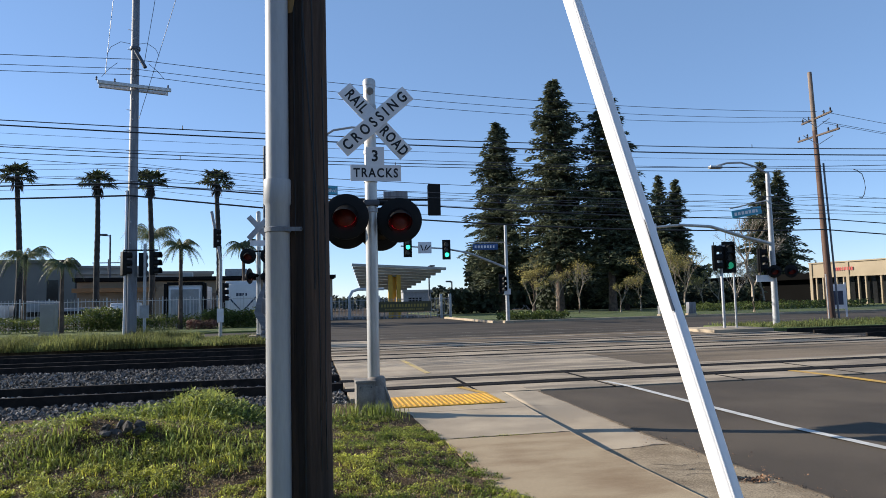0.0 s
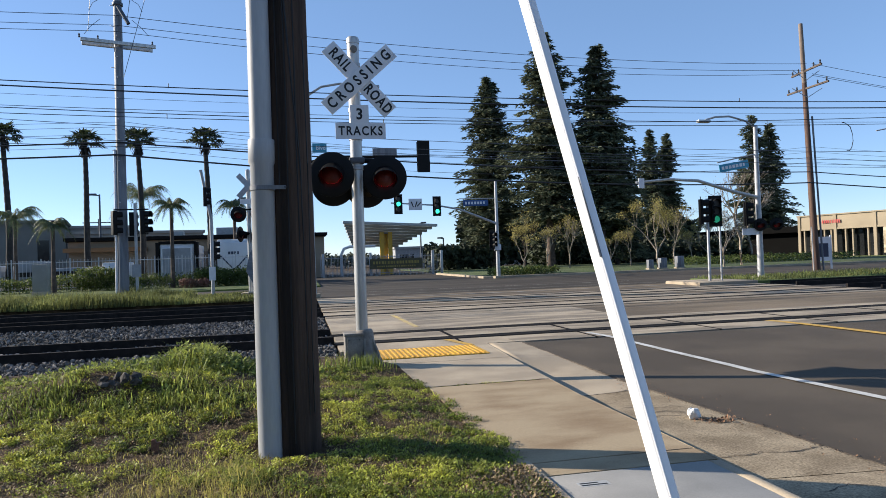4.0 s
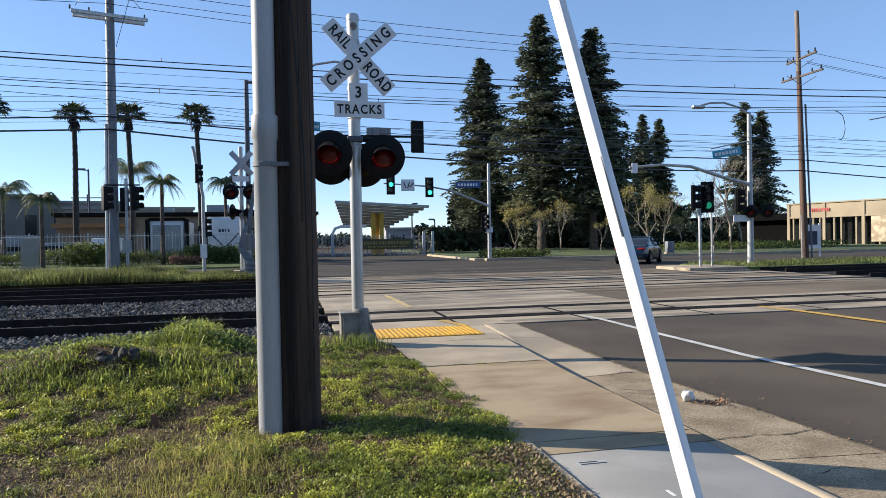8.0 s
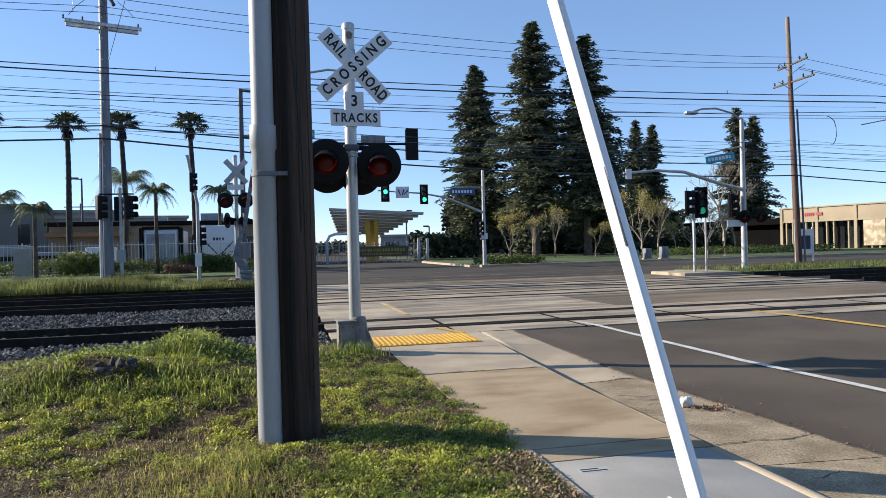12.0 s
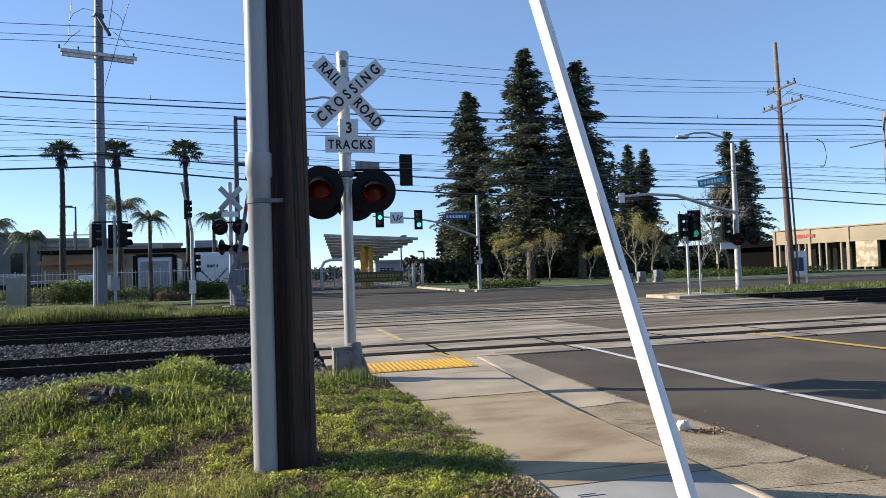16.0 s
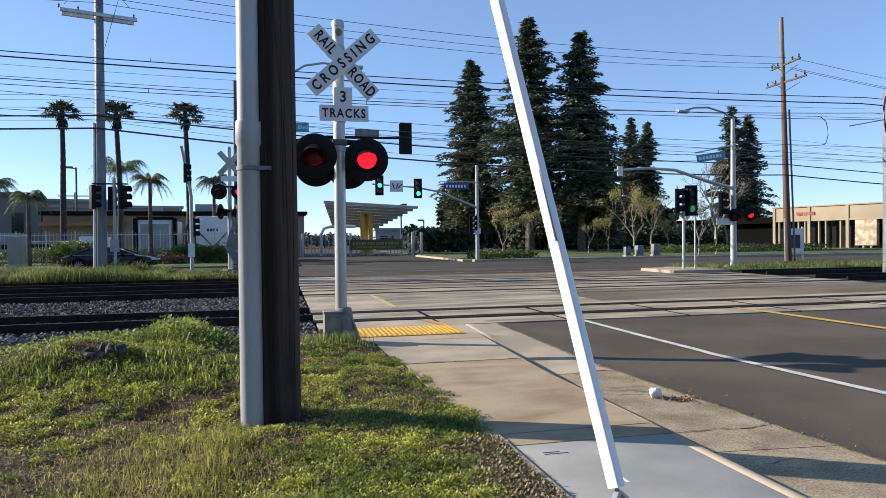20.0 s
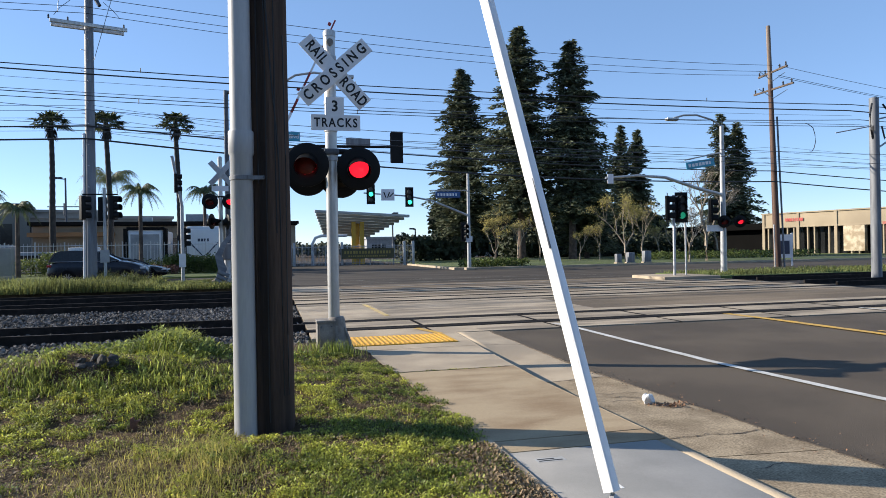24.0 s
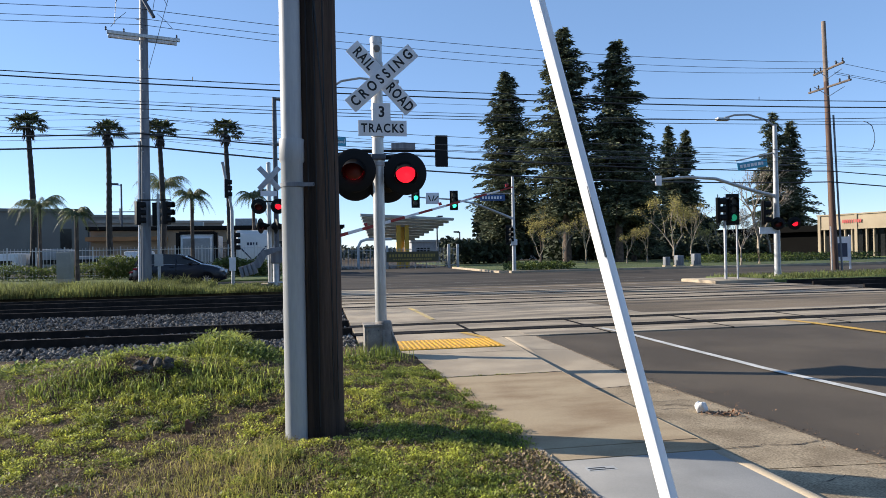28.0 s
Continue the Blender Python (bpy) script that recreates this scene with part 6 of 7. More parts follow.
street_lamp(-20.9, 80, 9.6, -1.0, "thin dark street lamp in the vehicle yard")
street_lamp(16.0, 92, 6.4, 0.5, "thin dark floodlight pole behind the canopy")
street_lamp(18.7, 90, 4.2, -0.5, "short dark lamp pole behind the gate")
far_pole = thing("utility_pole", "distant thin utility pole with two cross arms", "utility pole", pose(-25.0, 95, 0))
part("shaft", rod((0, 0, -0.3), (0, 0, 8.0), 0.1), CLAMP_STEEL, far_pole)
for z in (6.3, 7.5):
    part("cross_arm", box(-1.9, -0.06, z, 1.9, 0.06, z + 0.12), CLAMP_STEEL, far_pole)
truck = thing("box_truck", "white box truck with a blue cab parked behind the redwoods", "truck", pose(37.3, 90, 0))
part("box", box(-0.6, 0, 0.7, 2.9, 2.2, 2.9, 0.05), RV_WHITE, truck)
part("cab", box(-2.9, 0, 0.5, -0.7, 2.1, 2.5, 0.15), SIGN_BLUE, truck)
part("chassis", box(-2.8, 0.1, 0.4, 2.8, 2.0, 0.68), BLACK_RUBBER, truck)
for x in (-2.0, 1.6):
    for y in (0.1, 2.0):
        part("wheel", rod((x, y - 0.12, 0.4), (x, y + 0.12, 0.4), 0.4, seg=16), BLACK_RUBBER, truck)


def board_sign(x, y):
    t = thing("board_sign", "white notice board with a dark picture on two posts", "sign", pose(x, y, 0, 0, 0, -25))
    part("panel", box(-0.55, -0.05, 0.5, 0.55, 0.05, 2.0), SIGN_WHITE, t)
    part("picture", box(-0.3, -0.056, 0.75, 0.35, -0.051, 1.6), RV_BLUE, t)
    for sx in (-0.5, 0.5):
        part("post", box(sx - 0.05, -0.04, 0, sx + 0.05, 0.04, 2.1), SIGN_WHITE, t)


board_sign(31.9, 37.5)


def signal_shed():
    t = thing("signal_shed", "faded red equipment shed beside the tracks", "shed", pose(31.2, 26.6, 0, 0, 0, -12))
    part("wall", box(-0.6, 0, 0, 3.5, 2.5, 2.35), SHED_PINK, t)
    part("roof", box(-0.7, -0.1, 2.35, 3.6, 2.6, 2.5), SHED_PINK, t)
    part("door", box(-0.35, -0.03, 0.2, 0.45, -0.003, 2.0), SHED_RED, t)
    part("door", box(1.2, -0.03, 0.2, 2.2, -0.003, 2.0), SHED_RED, t)
    part("corner_post", box(-0.8, -0.2, 0, -0.62, 0.0, 2.3), SIGN_WHITE, t)
    part("signal_post", rod((0.3, -0.6, 0), (0.3, -0.6, 3.6), 0.08), GALV, t)
    part("signal_hood", box(0.45, -0.8, 3.0, 1.0, -0.4, 3.9, 0.1), BLACK, t)


signal_shed()


# ---- vehicles ----
def car(name, label, paint, L, W, H, suv=False):
    """A saloon or estate, facing +x, wheels turned with it."""
    t = thing(name, label, "car")
    h = H
    # stations along the length: (x, belt width factor, belt height, roof height or None, roof width factor)
    x0, x1 = -L / 2, L / 2
    def top_at(x):
        u = (x - x0) / L
        return float(np.interp(u, (0, 0.02, 0.05, 0.16, 0.5, 0.74, 0.88, 0.96, 1.0), (h * 0.50, h * 0.60, h * 0.655, h * 0.70, h * 0.69, h * 0.675, h * 0.60, h * 0.51, h * 0.42)))

    def half_at(x):
        u = abs(2 * (x - x0) / L - 1)
        return W / 2 * (1 - 0.05 * u ** 2 - 0.20 * u ** 9)

    def low_at(x):
        u = abs(2 * (x - x0) / L - 1)
        return 0.22 + 0.12 * u ** 8

    bm = bmesh.new()
    rings = []
    n = 30
    for i in range(n + 1):
        x = x0 + L * (0.5 - 0.5 * math.cos(math.pi * i / n)) if i not in (0, n) else (x0, x1)[i == n]
        zt, zb, w = top_at(x), low_at(x), half_at(x)
        half = [(0.0, zb), (w * 0.9, zb), (w * 0.985, zb + 0.10), (w, zb + (zt - zb) * 0.45), (w * 0.985, zb + (zt - zb) * 0.68), (w * 0.965, zt - 0.07), (w * 0.92, zt - 0.02), (w * 0.8, zt + 0.005), (0.0, zt + 0.02)]
        rings.append([bm.verts.new((x, y, z)) for y, z in half] + [bm.verts.new((x, -y, z)) for y, z in reversed(half[1:-1])])
    m = len(rings[0])
    for c, d in zip(rings, rings[1:]):
        for k in range(m):
            bm.faces.new((c[k], c[(k + 1) % m], d[(k + 1) % m], d[k]))
    bm.faces.new(rings[0])
    bm.faces.new(list(reversed(rings[-1])))
    bmesh.ops.recalc_face_normals(bm, faces=bm.faces)
    body = part("body", bm, paint, t, smooth=50)
    belt = h * 0.675
    if suv:
        roof = [(x0 + 0.12, belt), (x0 + 0.35, h * 0.94), (x0 + 0.6, h * 0.985), (x0 + 1.2, h), (x1 - 2.4, h * 0.985), (x1 - 2.1, h * 0.94), (x1 - 1.25, belt)]
    else:
        roof = [(x0 + 0.5, belt), (x0 + 1.0, h * 0.86), (x0 + 1.45, h * 0.955), (x0 + 1.9, h * 0.995), (x0 + 2.3, h), (x1 - 2.25, h * 0.975), (x1 - 1.95, h * 0.92), (x1 - 1.15, belt)]
    bm = bmesh.new()
    rows = [[bm.verts.new((x, s * (W / 2 * (0.92 - 0.20 * min(1, max(0, (z - belt) / (h * 0.95 - belt))))), z)) for x, z in roof] for s in (-1, 1)]
    m = len(roof)
    for k in range(m - 1):
        bm.faces.new((rows[0][k], rows[0][k + 1], rows[1][k + 1], rows[1][k]))
    bm.faces.new(rows[0])
    bm.faces.new(list(reversed(rows[1])))
    bmesh.ops.recalc_face_normals(bm, faces=bm.faces)
    part("glasshouse", bm, GLASS_DARK, t, "dark window glass", smooth=35)
    bm = bmesh.new()
    top = [p for p in roof if p[1] > h * 0.9]
    rows = [[bm.verts.new((x, s * W / 2 * 0.735, z + 0.012)) for x, z in top] for s in (-1, 1)]
    for k in range(len(top) - 1):
        bm.faces.new((rows[0][k], rows[0][k + 1], rows[1][k + 1], rows[1][k]))
    bmesh.ops.solidify(bm, geom=bm.faces, thickness=0.03)
    part("roof_skin", bm, paint, t, smooth=50)
    for s in (-1, 1):
        for a, b in ((roof[0], top[0]), (top[-1], roof[-1]), ((-0.15, belt), (-0.2, h * 0.97))):
            part("pillar", rod((a[0], s * W / 2 * 0.925, a[1]), (b[0], s * W / 2 * 0.735, b[1]), 0.045, seg=6), paint, t)
        part("sill_trim", box(-L * 0.42, s * W / 2 * 0.9 - 0.05, 0.2, L * 0.4, s * W / 2 * 0.9 + 0.05, 0.3), BLACK_RUBBER, t)
        part("mirror", box(x1 - 1.75, s * (W / 2 + 0.02) - 0.08, belt, x1 - 1.6, s * (W / 2 + 0.02) + 0.08, belt + 0.13, 0.03), paint, t)
        part("tail_lamp", box(x0 + 0.0, s * W * 0.33 - 0.2, h * 0.53, x0 + 0.2, s * W * 0.33 + 0.2, h * 0.60, 0.03), TAIL, t)
        part("headlamp", box(x1 - 0.28, s * W * 0.34 - 0.18, h * 0.44, x1 - 0.03, s * W * 0.34 + 0.14, h * 0.50, 0.02), HEADLAMP, t)
        for wx in (x0 + 0.95, x1 - 0.92):
            part("wheel_arch", rod((wx, s * (W / 2 - 0.12), 0.35), (wx, s * (half_at(wx) + 0.004), 0.35), 0.385, seg=28), BLACK_RUBBER, t)
        part("window_trim", tube([(x, s * W / 2 * 0.925, z) for x, z in ((roof[0][0] + 0.1, belt + 0.01), (roof[-1][0] - 0.1, belt + 0.01))], 0.012, 6), RIM, t)
        part("door_line", box(-0.17, s * W / 2 - 0.004, 0.34, -0.155, s * W / 2 + 0.004, belt - 0.03), BLACK, t)
        part("door_handle", box(-0.45, s * (W / 2) - 0.012, belt - 0.14, -0.27, s * (W / 2) + 0.018, belt - 0.115), paint, t)
    part("bumper", box(x0 - 0.03, -W * 0.42, 0.26, x0 + 0.1, W * 0.42, 0.40, 0.03), BLACK_RUBBER, t)
    part("number_plate", box(x0 - 0.012, -0.15, 0.68, x0 + 0.04, 0.15, 0.80), FENCE_GREY, t)
    wheels = []
    for x in (x0 + 0.95, x1 - 0.92):
        for s in (-1, 1):
            w = new("wheel")
            w.parent, w.matrix_basis = t, pose(x, s * (W / 2 - 0.09), 0.33)
            part("tyre", lathe([(0.21, -0.10), (0.31, -0.11), (0.33, -0.07), (0.33, 0.07), (0.31, 0.11), (0.21, 0.10)], 24, m=pose(0, 0, 0, 90)), BLACK_RUBBER, w)
            rim = bmesh.new()
            lathe([(0.03, -0.05), (0.235, -0.05), (0.25, -0.112), (0.25, 0.112), (0.235, 0.05), (0.03, 0.05)], 20, rim, pose(0, 0, 0, 90))
            for k in range(10):
                put_box(rim, -0.02, s * 0.09 - 0.012, 0, 0.02, s * 0.09 + 0.012, 0.24)
                bmesh.ops.rotate(rim, verts=rim.verts, cent=(0, 0, 0), matrix=Matrix.Rotation(radians(36), 3, "Y"))
            part("rim", rim, RIM, w)
            wheels.append(w)
    return t, wheels


BLUE_CAR, BLUE_WHEELS = car("blue_sedan", "blue four-door sedan driving through the junction", CAR_BLUE, 4.7, 1.78, 1.46)
DARK_SUV, SUV_WHEELS = car("dark_suv", "dark blue estate car waiting at the junction", CAR_DARK, 4.45, 1.85, 1.68, True)
BLACK_CAR, BLACK_WHEELS = car("black_sedan", "black sedan rolling along the cross street", CAR_BLACK, 4.8, 1.85, 1.28)
PARKED, PARKED_WHEELS = car("white_suv", "white car parked beyond the hedge", RV_WHITE, 4.7, 1.85, 1.7, True)
PARKED.matrix_basis = pose(28.4, 104, 0.0, 0, 0, 50)


# ---- ballast, grass and weeds ----
def scatter_stones():
    rnd = random.Random(8)
    verts, faces = [], []
    shape = [Vector(v) for v in ((1, 0, -0.2), (0.2, 1, 0), (-0.9, 0.4, -0.1), (-0.4, -0.9, 0.1), (0.5, -0.7, 0.3), (0, 0.1, 0.9), (0, 0, -0.8))]
    tri = ((0, 1, 5), (1, 2, 5), (2, 3, 5), (3, 4, 5), (4, 0, 5), (1, 0, 6), (2, 1, 6), (3, 2, 6), (4, 3, 6), (0, 4, 6))
    for k in range(26000):
        y = 10.6 + 8.2 * rnd.random() ** 1.3
        x = rnd.uniform(-12 - (y - 10) * 0.3, 0.6) if k % 5 else rnd.uniform(-3, 0.6)
        if any(abs(y - r) < 0.1 for pair in RAILS for r in pair):
            continue
        s = rnd.uniform(0.018, 0.045)
        q = Euler((rnd.random() * 6, rnd.random() * 6, rnd.random() * 6)).to_matrix()
        i = len(verts)
        z = bed(x, y) + s * 0.3 + rnd.random() * 0.03
        verts += [tuple(q @ (v * s) + Vector((x, y, z))) for v in shape]
        faces += [tuple(i + j for j in f) for f in tri]
    tagged(raw("ballast_stones", verts, faces, STONE), "loose dark grey ballast stones between the rails", "ballast", "", "stuff")


def patch(x, y, s, k):
    return noise.noise((x * s, y * s, k))


def blades(name, label, n, place, material, seed, hmin, hmax, w, lean=0.5, category="grass"):
    """Single bent blades; place(rnd) gives x, y, z and a height factor."""
    rnd = random.Random(seed)
    verts, faces = [], []
    for k in range(n):
        got = place(rnd)
        if got is None:
            continue
        x, y, z, f = got
        h = rnd.uniform(hmin, hmax) * f
        a = rnd.uniform(0, 6.283)
        d = Vector((math.cos(a), math.sin(a), 0))
        s = Vector((-d.y, d.x, 0)) * w * rnd.uniform(0.6, 1.3)
        p = Vector((x, y, z - 0.01))
        e = rnd.uniform(0.1, lean)
        m = p + d * h * e * 0.4 + Vector((0, 0, h * 0.6))
        t = p + d * h * e * 1.3 + Vector((0, 0, h * (1 - 0.35 * e)))
        i = len(verts)
        verts += [tuple(p - s), tuple(p + s), tuple(m + s * 0.8), tuple(m - s * 0.8), tuple(t)]
        faces += [(i, i + 1, i + 2, i + 3), (i + 3, i + 2, i + 4)]
    return tagged(raw(name, verts, faces, material), label, category, "", "stuff")


def leaves(name, label, n, place, material, seed, size, category="weeds"):
    """Small broad leaves of ground weeds, tilted at random."""
    rnd = random.Random(seed)
    verts, faces = [], []
    for k in range(n):
        got = place(rnd)
        if got is None:
            continue
        x, y, z, f = got
        for j in range(3):
            a, e = rnd.uniform(0, 6.283), rnd.uniform(0.1, 1.0)
            d = Vector((math.cos(a) * math.cos(e), math.sin(a) * math.cos(e), math.sin(e)))
            s = Vector((-math.sin(a), math.cos(a), 0))
            L = size * rnd.choice((0.6, 0.8, 1.0, 1.2, 1.8))
            p = Vector((x + rnd.gauss(0, 0.02), y + rnd.gauss(0, 0.02), z + rnd.random() * 0.06 * f))
            i = len(verts)
            verts += [tuple(p), tuple(p + d * L * 0.5 + s * L * 0.28), tuple(p + d * L), tuple(p + d * L * 0.5 - s * L * 0.28)]
            faces.append((i, i + 1, i + 2, i + 3))
    return tagged(raw(name, verts, faces, material), label, category, "", "stuff")


def on_bank(x, y):
    edge = 1.60 - 0.17 * smoothstep(6.6, 7.6, y) - 0.35 * smoothstep(8.1, 9.2, y) + 0.16 * patch(x, y, 1.6, 9) + 0.08 * patch(x, y, 5.0, 8) * (y > 4.7)
    return x < min(edge, 1.54 if y < 4.72 else 9) and y < 9.9 - 0.9 * smoothstep(-0.8, 0.5, x) and not (abs(x - 0.02) < 0.2 and abs(y - 5.6) < 0.2)


CLUMPS = []
for k in range(6000):
    y = 1.2 + 8.9 * random.Random(k).random() ** 1.25
    x = random.Random(k + 9000).uniform(-1.2 - y * 0.6, 1.62)
    c = patch(x, y, 0.55, 2) + 0.6 * patch(x, y, 1.7, 3)
    keep = 0.52 + c * 1.0 + (0.3 if x > 0.15 else 0.0) - 0.5 * math.exp(-((x + 0.6) / 0.7) ** 2 - ((y - 6.0) / 1.2) ** 2)
    if random.Random(k + 77).random() < keep:
        CLUMPS.append((x, y, 0.035 + 0.075 * random.Random(k + 5).random() ** 2, 0.7 + 0.7 * max(0, c)))


def place_green(rnd):
    """Tufts: plants stand in small clumps with gaps of earth between."""
    cx, cy, r, f = rnd.choice(CLUMPS)
    x, y = cx + rnd.gauss(0, r * 0.6), cy + rnd.gauss(0, r * 0.6)
    if not on_bank(x, y):
        return None
    d = math.hypot(x - cx, y - cy) / r
    return x, y, bank(x, y), f * max(0.3, 1.15 - 0.6 * d) * (0.6 + r * 8)


def place_dry(rnd):
    y = 1.0 + 8.8 * rnd.random() ** 1.2
    x = rnd.uniform(-1.3 - y * 0.62, 1.6)
    c = patch(x, y, 0.7, 5)
    near = math.exp(-((x + 0.75) / 0.55) ** 2 - ((y - 4.2) / 1.3) ** 2) + math.exp(-((x + 0.8) / 1.6) ** 2 - ((y - 2.9) / 0.8) ** 2) + 1.3 * math.exp(-((x + 0.34) / 0.24) ** 2 - ((y - 4.7) / 0.7) ** 2)
    if not on_bank(x, y) or rnd.random() > 0.12 + 0.3 * c + 0.9 * near:
        return None
    return x, y, bank(x, y), 0.7 + 0.8 * near


def place_ridge(rnd):
    x = rnd.gauss(-1.2, 0.4) if rnd.random() < 0.45 else rnd.uniform(-7, 0.6)
    y = rnd.gauss(8.9, 0.4)
    if not on_bank(x, y):
        return None
    return x, y, bank(x, y), 0.22 + 0.85 * math.exp(-((x + 1.15) / 0.36) ** 2) + 0.35 * math.exp(-((x + 2.1) / 0.5) ** 2) + 0.25 * patch(x, y, 1.5, 7)


def place_hump(rnd):
    x, y = rnd.gauss(-1.6, 0.6), rnd.gauss(7.0, 0.2)
    bare = abs(x + 1.62) < 0.36 and y > 6.85
    return (x, y, bank(x, y), 0.35 + 0.5 * rnd.random()) if on_bank(x, y) and not bare else None


def place_base(rnd):
    x, y = rnd.gauss(0.75, 0.2), rnd.gauss(9.15, 0.12)
    if x > 1.45:
        return None
    return x, y, max(bank(x, y), 0.0), 1


def place_verge(rnd):
    x, y = rnd.uniform(-30, -1.2), rnd.uniform(25.2, 30.4)
    return x, y, 0.2, (0.72 + 0.5 * patch(x, y, 0.35, 3) + 0.4 * patch(x, y, 1.3, 6)) * (0.55 if x > -4.2 else 1.0)


def place_verge_right(rnd):
    x, y = rnd.uniform(18.4, 70), rnd.uniform(25.8, 30.0)
    return x, y, 0.09, 0.8 + 0.4 * patch(x, y, 0.3, 4)


def place_crack(rnd):
    x = rnd.uniform(1.5, 2.75)
    return x * 0.99, 7.81 + rnd.gauss(0, 0.012), 0.01, 0.4 + max(0, patch(x, 0, 4, 1))


def place_behind(rnd):
    x, y = rnd.uniform(-7, 1.42), rnd.uniform(-5.5, 1.6)
    if rnd.random() > 0.55 + 0.8 * patch(x, y, 0.6, 2) + 0.5 * patch(x, y, 2.5, 3):
        return None
    return x, y, bank(x, y), 0.8


scatter_stones()
blades("grass", "rough grass on the bank away from the tracks", 32000, place_behind, GRASS, 21, 0.03, 0.09, 0.0044)
leaves("ground_weeds", "low weeds on the bank away from the tracks", 22000, place_behind, WEED, 22, 0.03)
blades("grass", "rough green grass and weeds on the bank", 120000, place_green, GRASS, 1, 0.025, 0.085, 0.0036)
leaves("ground_weeds", "broad-leaved weeds covering the bank", 215000, place_green, WEED, 2, 0.0145)
blades("dry_grass", "straw-coloured dry grass among the weeds", 95000, place_dry, DRY, 3, 0.025, 0.085, 0.0019, 1.2)
blades("tall_weeds", "tall green weeds along the ridge by the tracks", 3400, place_ridge, RIDGE_WEED, 4, 0.10, 0.44, 0.005, 0.9, "weeds")
leaves("tall_weed_leaves", "leaves of the tall weeds on the ridge", 3400, lambda r: (lambda g: g and (g[0], g[1], g[2] + r.random() * 0.26 * g[3], g[3]))(place_ridge(r)), RIDGE_WEED, 5, 0.04)
blades("tall_weeds", "thick green weeds on the hump of the bank", 2600, place_hump, RIDGE_WEED, 14, 0.09, 0.22, 0.006, 0.8, "weeds")
blades("tall_grass", "tufts of grass round the signal base", 420, place_base, RIDGE_WEED, 6, 0.05, 0.24, 0.0045)
blades("verge_grass", "tall grass on the verge between tracks and street", 64000, place_verge, VERGE, 7, 0.26, 0.78, 0.011, 0.9)
blades("verge_grass", "weedy grass on the verge by the tracks", 22000, place_verge_right, VERGE, 8, 0.1, 0.34, 0.014, 0.7)
blades("crack_grass", "small weeds growing in a pavement joint", 500, place_crack, GRASS, 9, 0.02, 0.06, 0.004)
leaves("dead_leaves", "brown dead leaves along the pavement edge", 6000, lambda r: (1.54 - abs(r.gauss(0, 0.2)), r.uniform(1.5, 4.6), 0.03, 0.3), DEAD_LEAF, 10, 0.017, "leaves")
leaves("dead_leaves", "dry leaves and straw in the gutter", 110, lambda r: (lambda x, y: (x, y, gutter_z(x, y) + 0.006, 0.05))(3.92 + r.gauss(0, 0.10), 6.02 + r.gauss(0, 0.05)), STRAW, 11, 0.022, "leaves")
leaves("gutter_grit", "small dark grit and bits lying along the ragged asphalt edge", 420, lambda r: (lambda y: (lambda x: (x, y, max(gutter_z(x, y), road_z(x, y)) + 0.006, 0.03))(asphalt_edge(y) - 0.03 + r.gauss(0, 0.05)))(r.uniform(2.5, 9.0)), TIE, 16, 0.011, "grit")
leaves("gutter_grit", "pale bits scattered over the gutter and road edge", 150, lambda r: (lambda y: (lambda x: (x, y, max(gutter_z(x, y), road_z(x, y)) + 0.006, 0.03))(asphalt_edge(y) + r.gauss(0, 0.18)))(r.uniform(2.5, 8.0)), STRAW, 17, 0.012, "grit")
leaves("bank_debris", "brown bits of dead plants lying on the bank", 52000, lambda r: (lambda x, y: (x, y, bank(x, y) + 0.006, 0.25) if on_bank(x, y) else None)(r.uniform(-6, 1.55), 1.5 + 8 * r.random() ** 1.3), DEAD_LEAF, 12, 0.014, "leaves")


# ---- movement ----
def drive(thing_, wheels, rows, rolls):
    """rows: seconds, x, y, heading in degrees. The wheels roll with the distance between the two times in rolls."""
    walk(thing_, [(t, pose(x, y, 0.0, 0, 0, h)) for t, x, y, h in rows])
    times = [r[0] for r in rows]
    spots, turn, last = [], 0.0, None
    for k in range(int((rolls[1] - rolls[0]) * FPS) + 1):
        t = rolls[0] + k / FPS
        p = Vector((float(np.interp(t, times, [r[1] for r in rows])), float(np.interp(t, times, [r[2] for r in rows]))))
        if last is not None:
            turn += min(80.0, math.degrees((p - last).length / 0.33))
        last = p
        spots.append((t, turn))
    spots = [(0.0, 0.0)] * (rolls[0] > 0) + spots + [(28.0, turn)] * (rolls[1] < 28)
    for w in wheels:
        at = w.matrix_basis.copy()
        walk(w, [(t, at @ pose(0, 0, 0, 0, a, 0)) for t, a in spots])


def swing(rows):
    walk(GATE, [(t, Matrix.Translation(GATE_PIVOT) @ pose(0, 0, 0, 0, -a, 0)) for t, a in rows])


FLIPS = (19.1, 19.78, 20.42, 21.07, 21.72, 22.36, 23.0, 23.66, 24.42, 24.97, 25.75, 26.4, 26.97, 27.75)


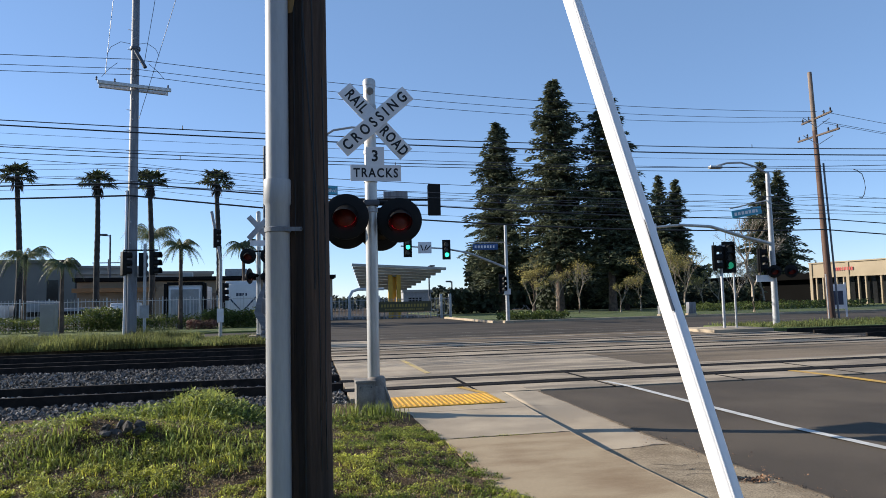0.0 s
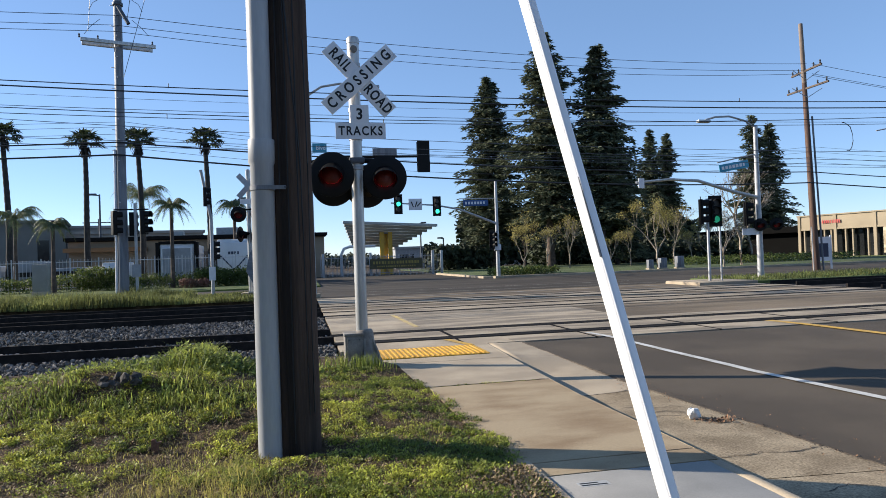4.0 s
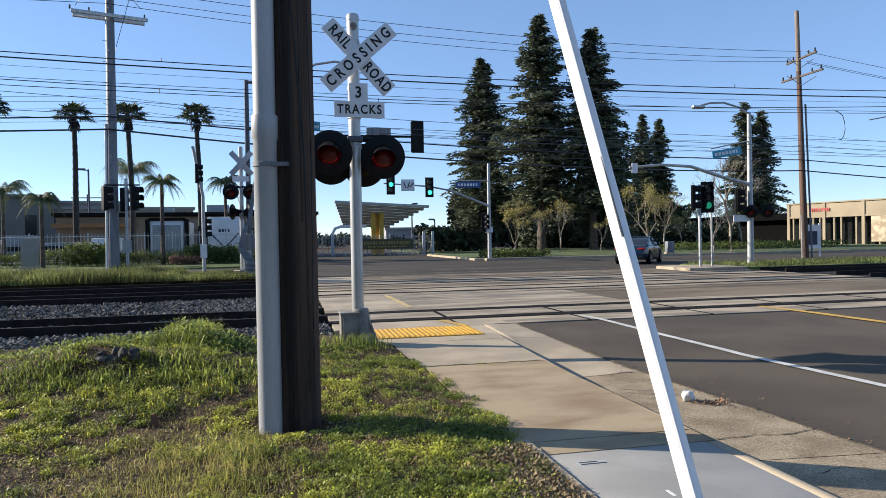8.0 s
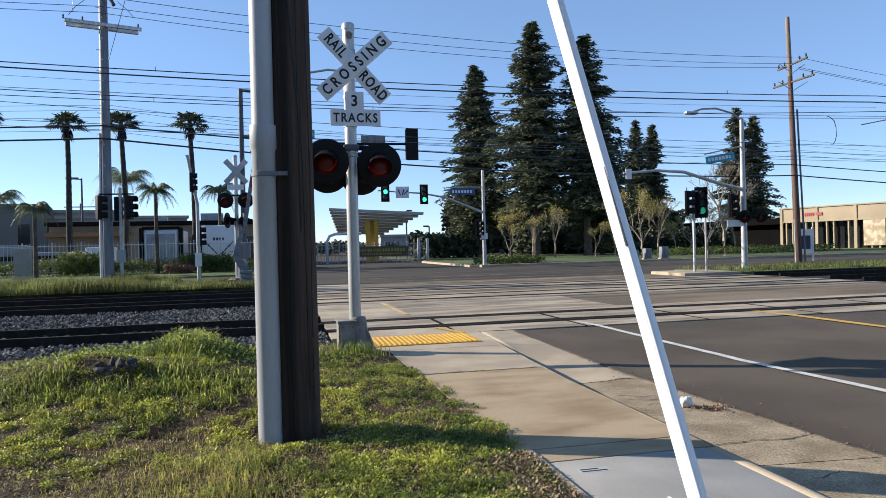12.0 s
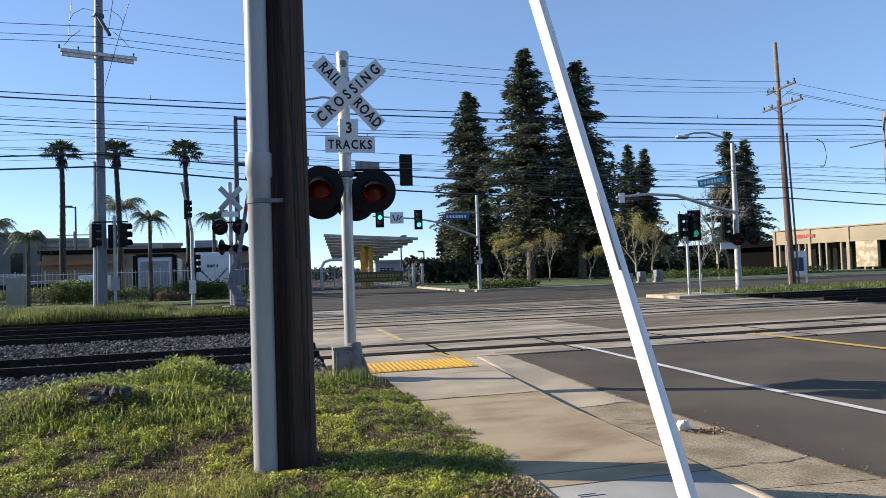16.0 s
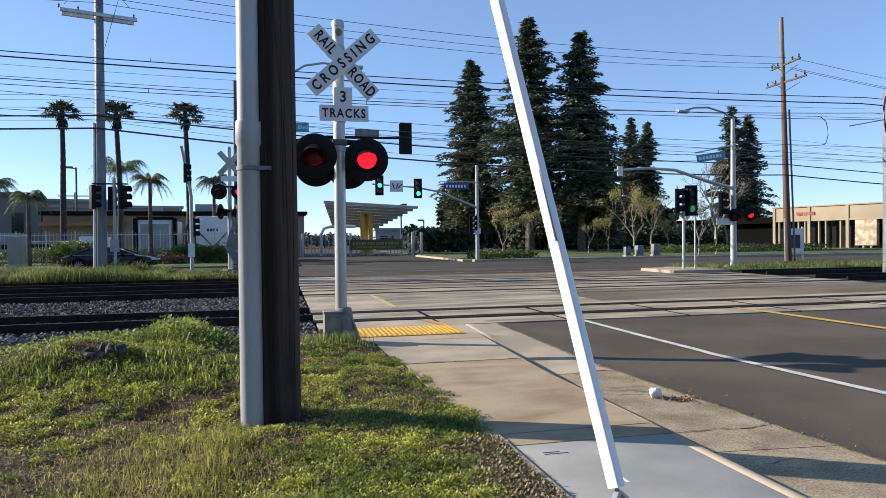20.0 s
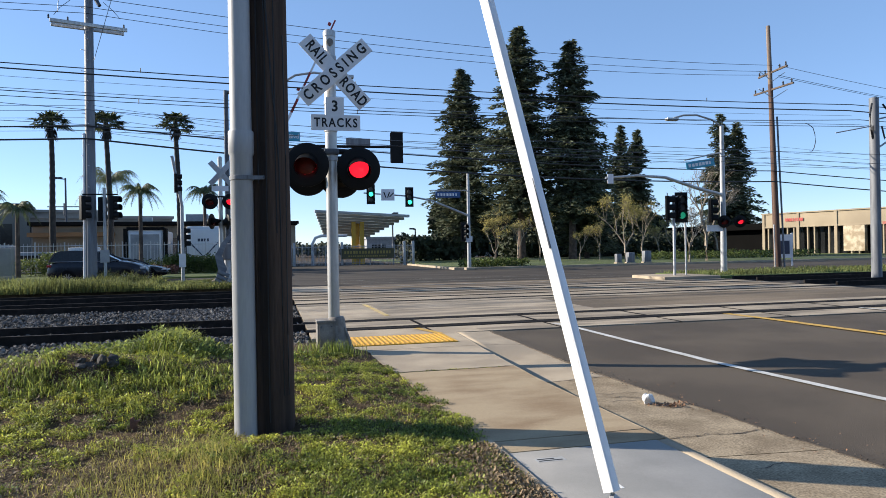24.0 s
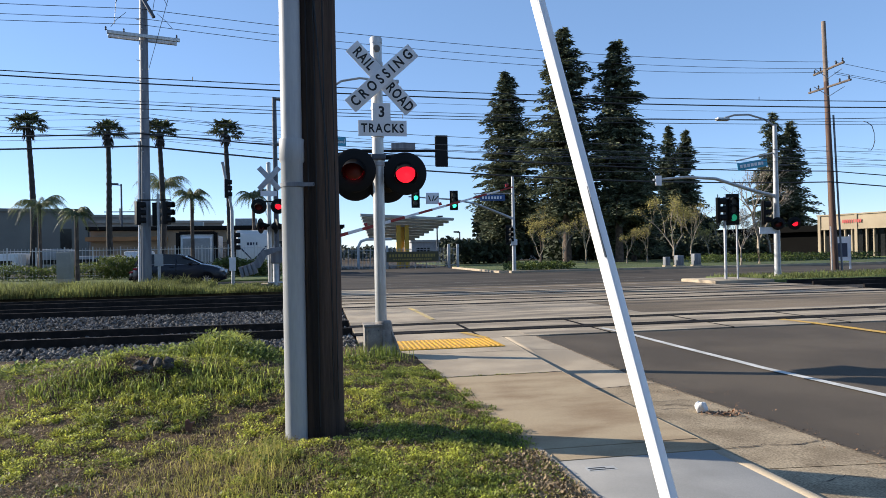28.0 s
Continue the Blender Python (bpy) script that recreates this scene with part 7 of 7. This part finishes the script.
def flash(lens, left):
    """The lens turns its glowing side forward while its lamp is lit: the left lamp first, then in turns."""
    rows, turn = [(0.0, pose(0, -0.06, 0))], 0
    flips = FLIPS if left else FLIPS[1:]
    for k, t in enumerate(flips):
        # a lamp goes out a little before the other lights
        t += -0.06 if k % 2 else 0.06
        rows.append((t, pose(0, -0.06, 0, 0, 0, turn)))
        for j in (1, 2, 3):
            rows.append((t + j / 30, pose(0, -0.06, 0, 0, 0, turn + 60 * j)))
        turn += 180
    rows.append((28.0, pose(0, -0.06, 0, 0, 0, turn)))
    walk(lens, rows)


def motions():
    drive(BLUE_CAR, BLUE_WHEELS, ((0, 14.9, -50, 90), (2.5, 14.9, -17, 90), (4.5, 14.9, 11, 90), (5.5, 14.85, 22.2, 91), (6.0, 14.85, 25.4, 90), (6.4, 15.0, 27.6, 86),
                                  (6.8, 15.35, 29.5, 80), (7.2, 16.35, 31.8, 72), (7.6, 17.4, 33.5, 62), (8.0, 18.7, 34.9, 50), (8.4, 19.9, 36.1, 38), (8.8, 21.6, 37.1, 26),
                                  (9.2, 24.2, 38.0, 17), (9.6, 26.8, 38.8, 11), (10.0, 30.0, 39.5, 7), (10.4, 33.2, 40.0, 5), (10.8, 36.6, 40.3, 3), (11.2, 40.1, 40.6, 2), (12.0, 47.3, 40.9, 0), (16, 96, 41, 0), (28, 266, 41, 0)), (4.0, 12.5))
    drive(BLACK_CAR, BLACK_WHEELS, ((0, -126, 41.0, 0), (10, -63, 41.0, 0), (15, -23.2, 41.0, 0), (16, -18.3, 41.0, 0), (17.2, -14.1, 41.0, 0), (18, -12.1, 41.0, 0), (19, -10.1, 41.0, 0), (20, -8.95, 41.0, 0), (21, -8.2, 41.0, 0), (22.5, -7.95, 41.0, 0), (28, -7.8, 41.0, 0)), (15.5, 24.0))
    drive(DARK_SUV, SUV_WHEELS, ((0, -158, 37.5, 0), (16, -46, 37.5, 0), (19, -26.4, 37.5, 0), (20.5, -15.8, 37.5, 0), (21.5, -10.6, 37.5, 0), (22.5, -8.75, 37.5, 0), (23.5, -8.4, 37.5, 0), (25, -7.9, 37.5, 0), (26.2, -7.45, 37.5, 0), (28, -6.9, 37.5, 0)), (20.0, 28.0))
    swing(((0, 80.5), (21.8, 80.5), (22.5, 79), (23.3, 72), (24.0, 64.5), (24.7, 53), (25.0, 48), (25.4, 43), (26.0, 36), (26.6, 28), (27.0, 22.5), (27.4, 19), (28.0, 15)))
    for lens, left in FLASHERS:
        flash(lens, left)


motions()
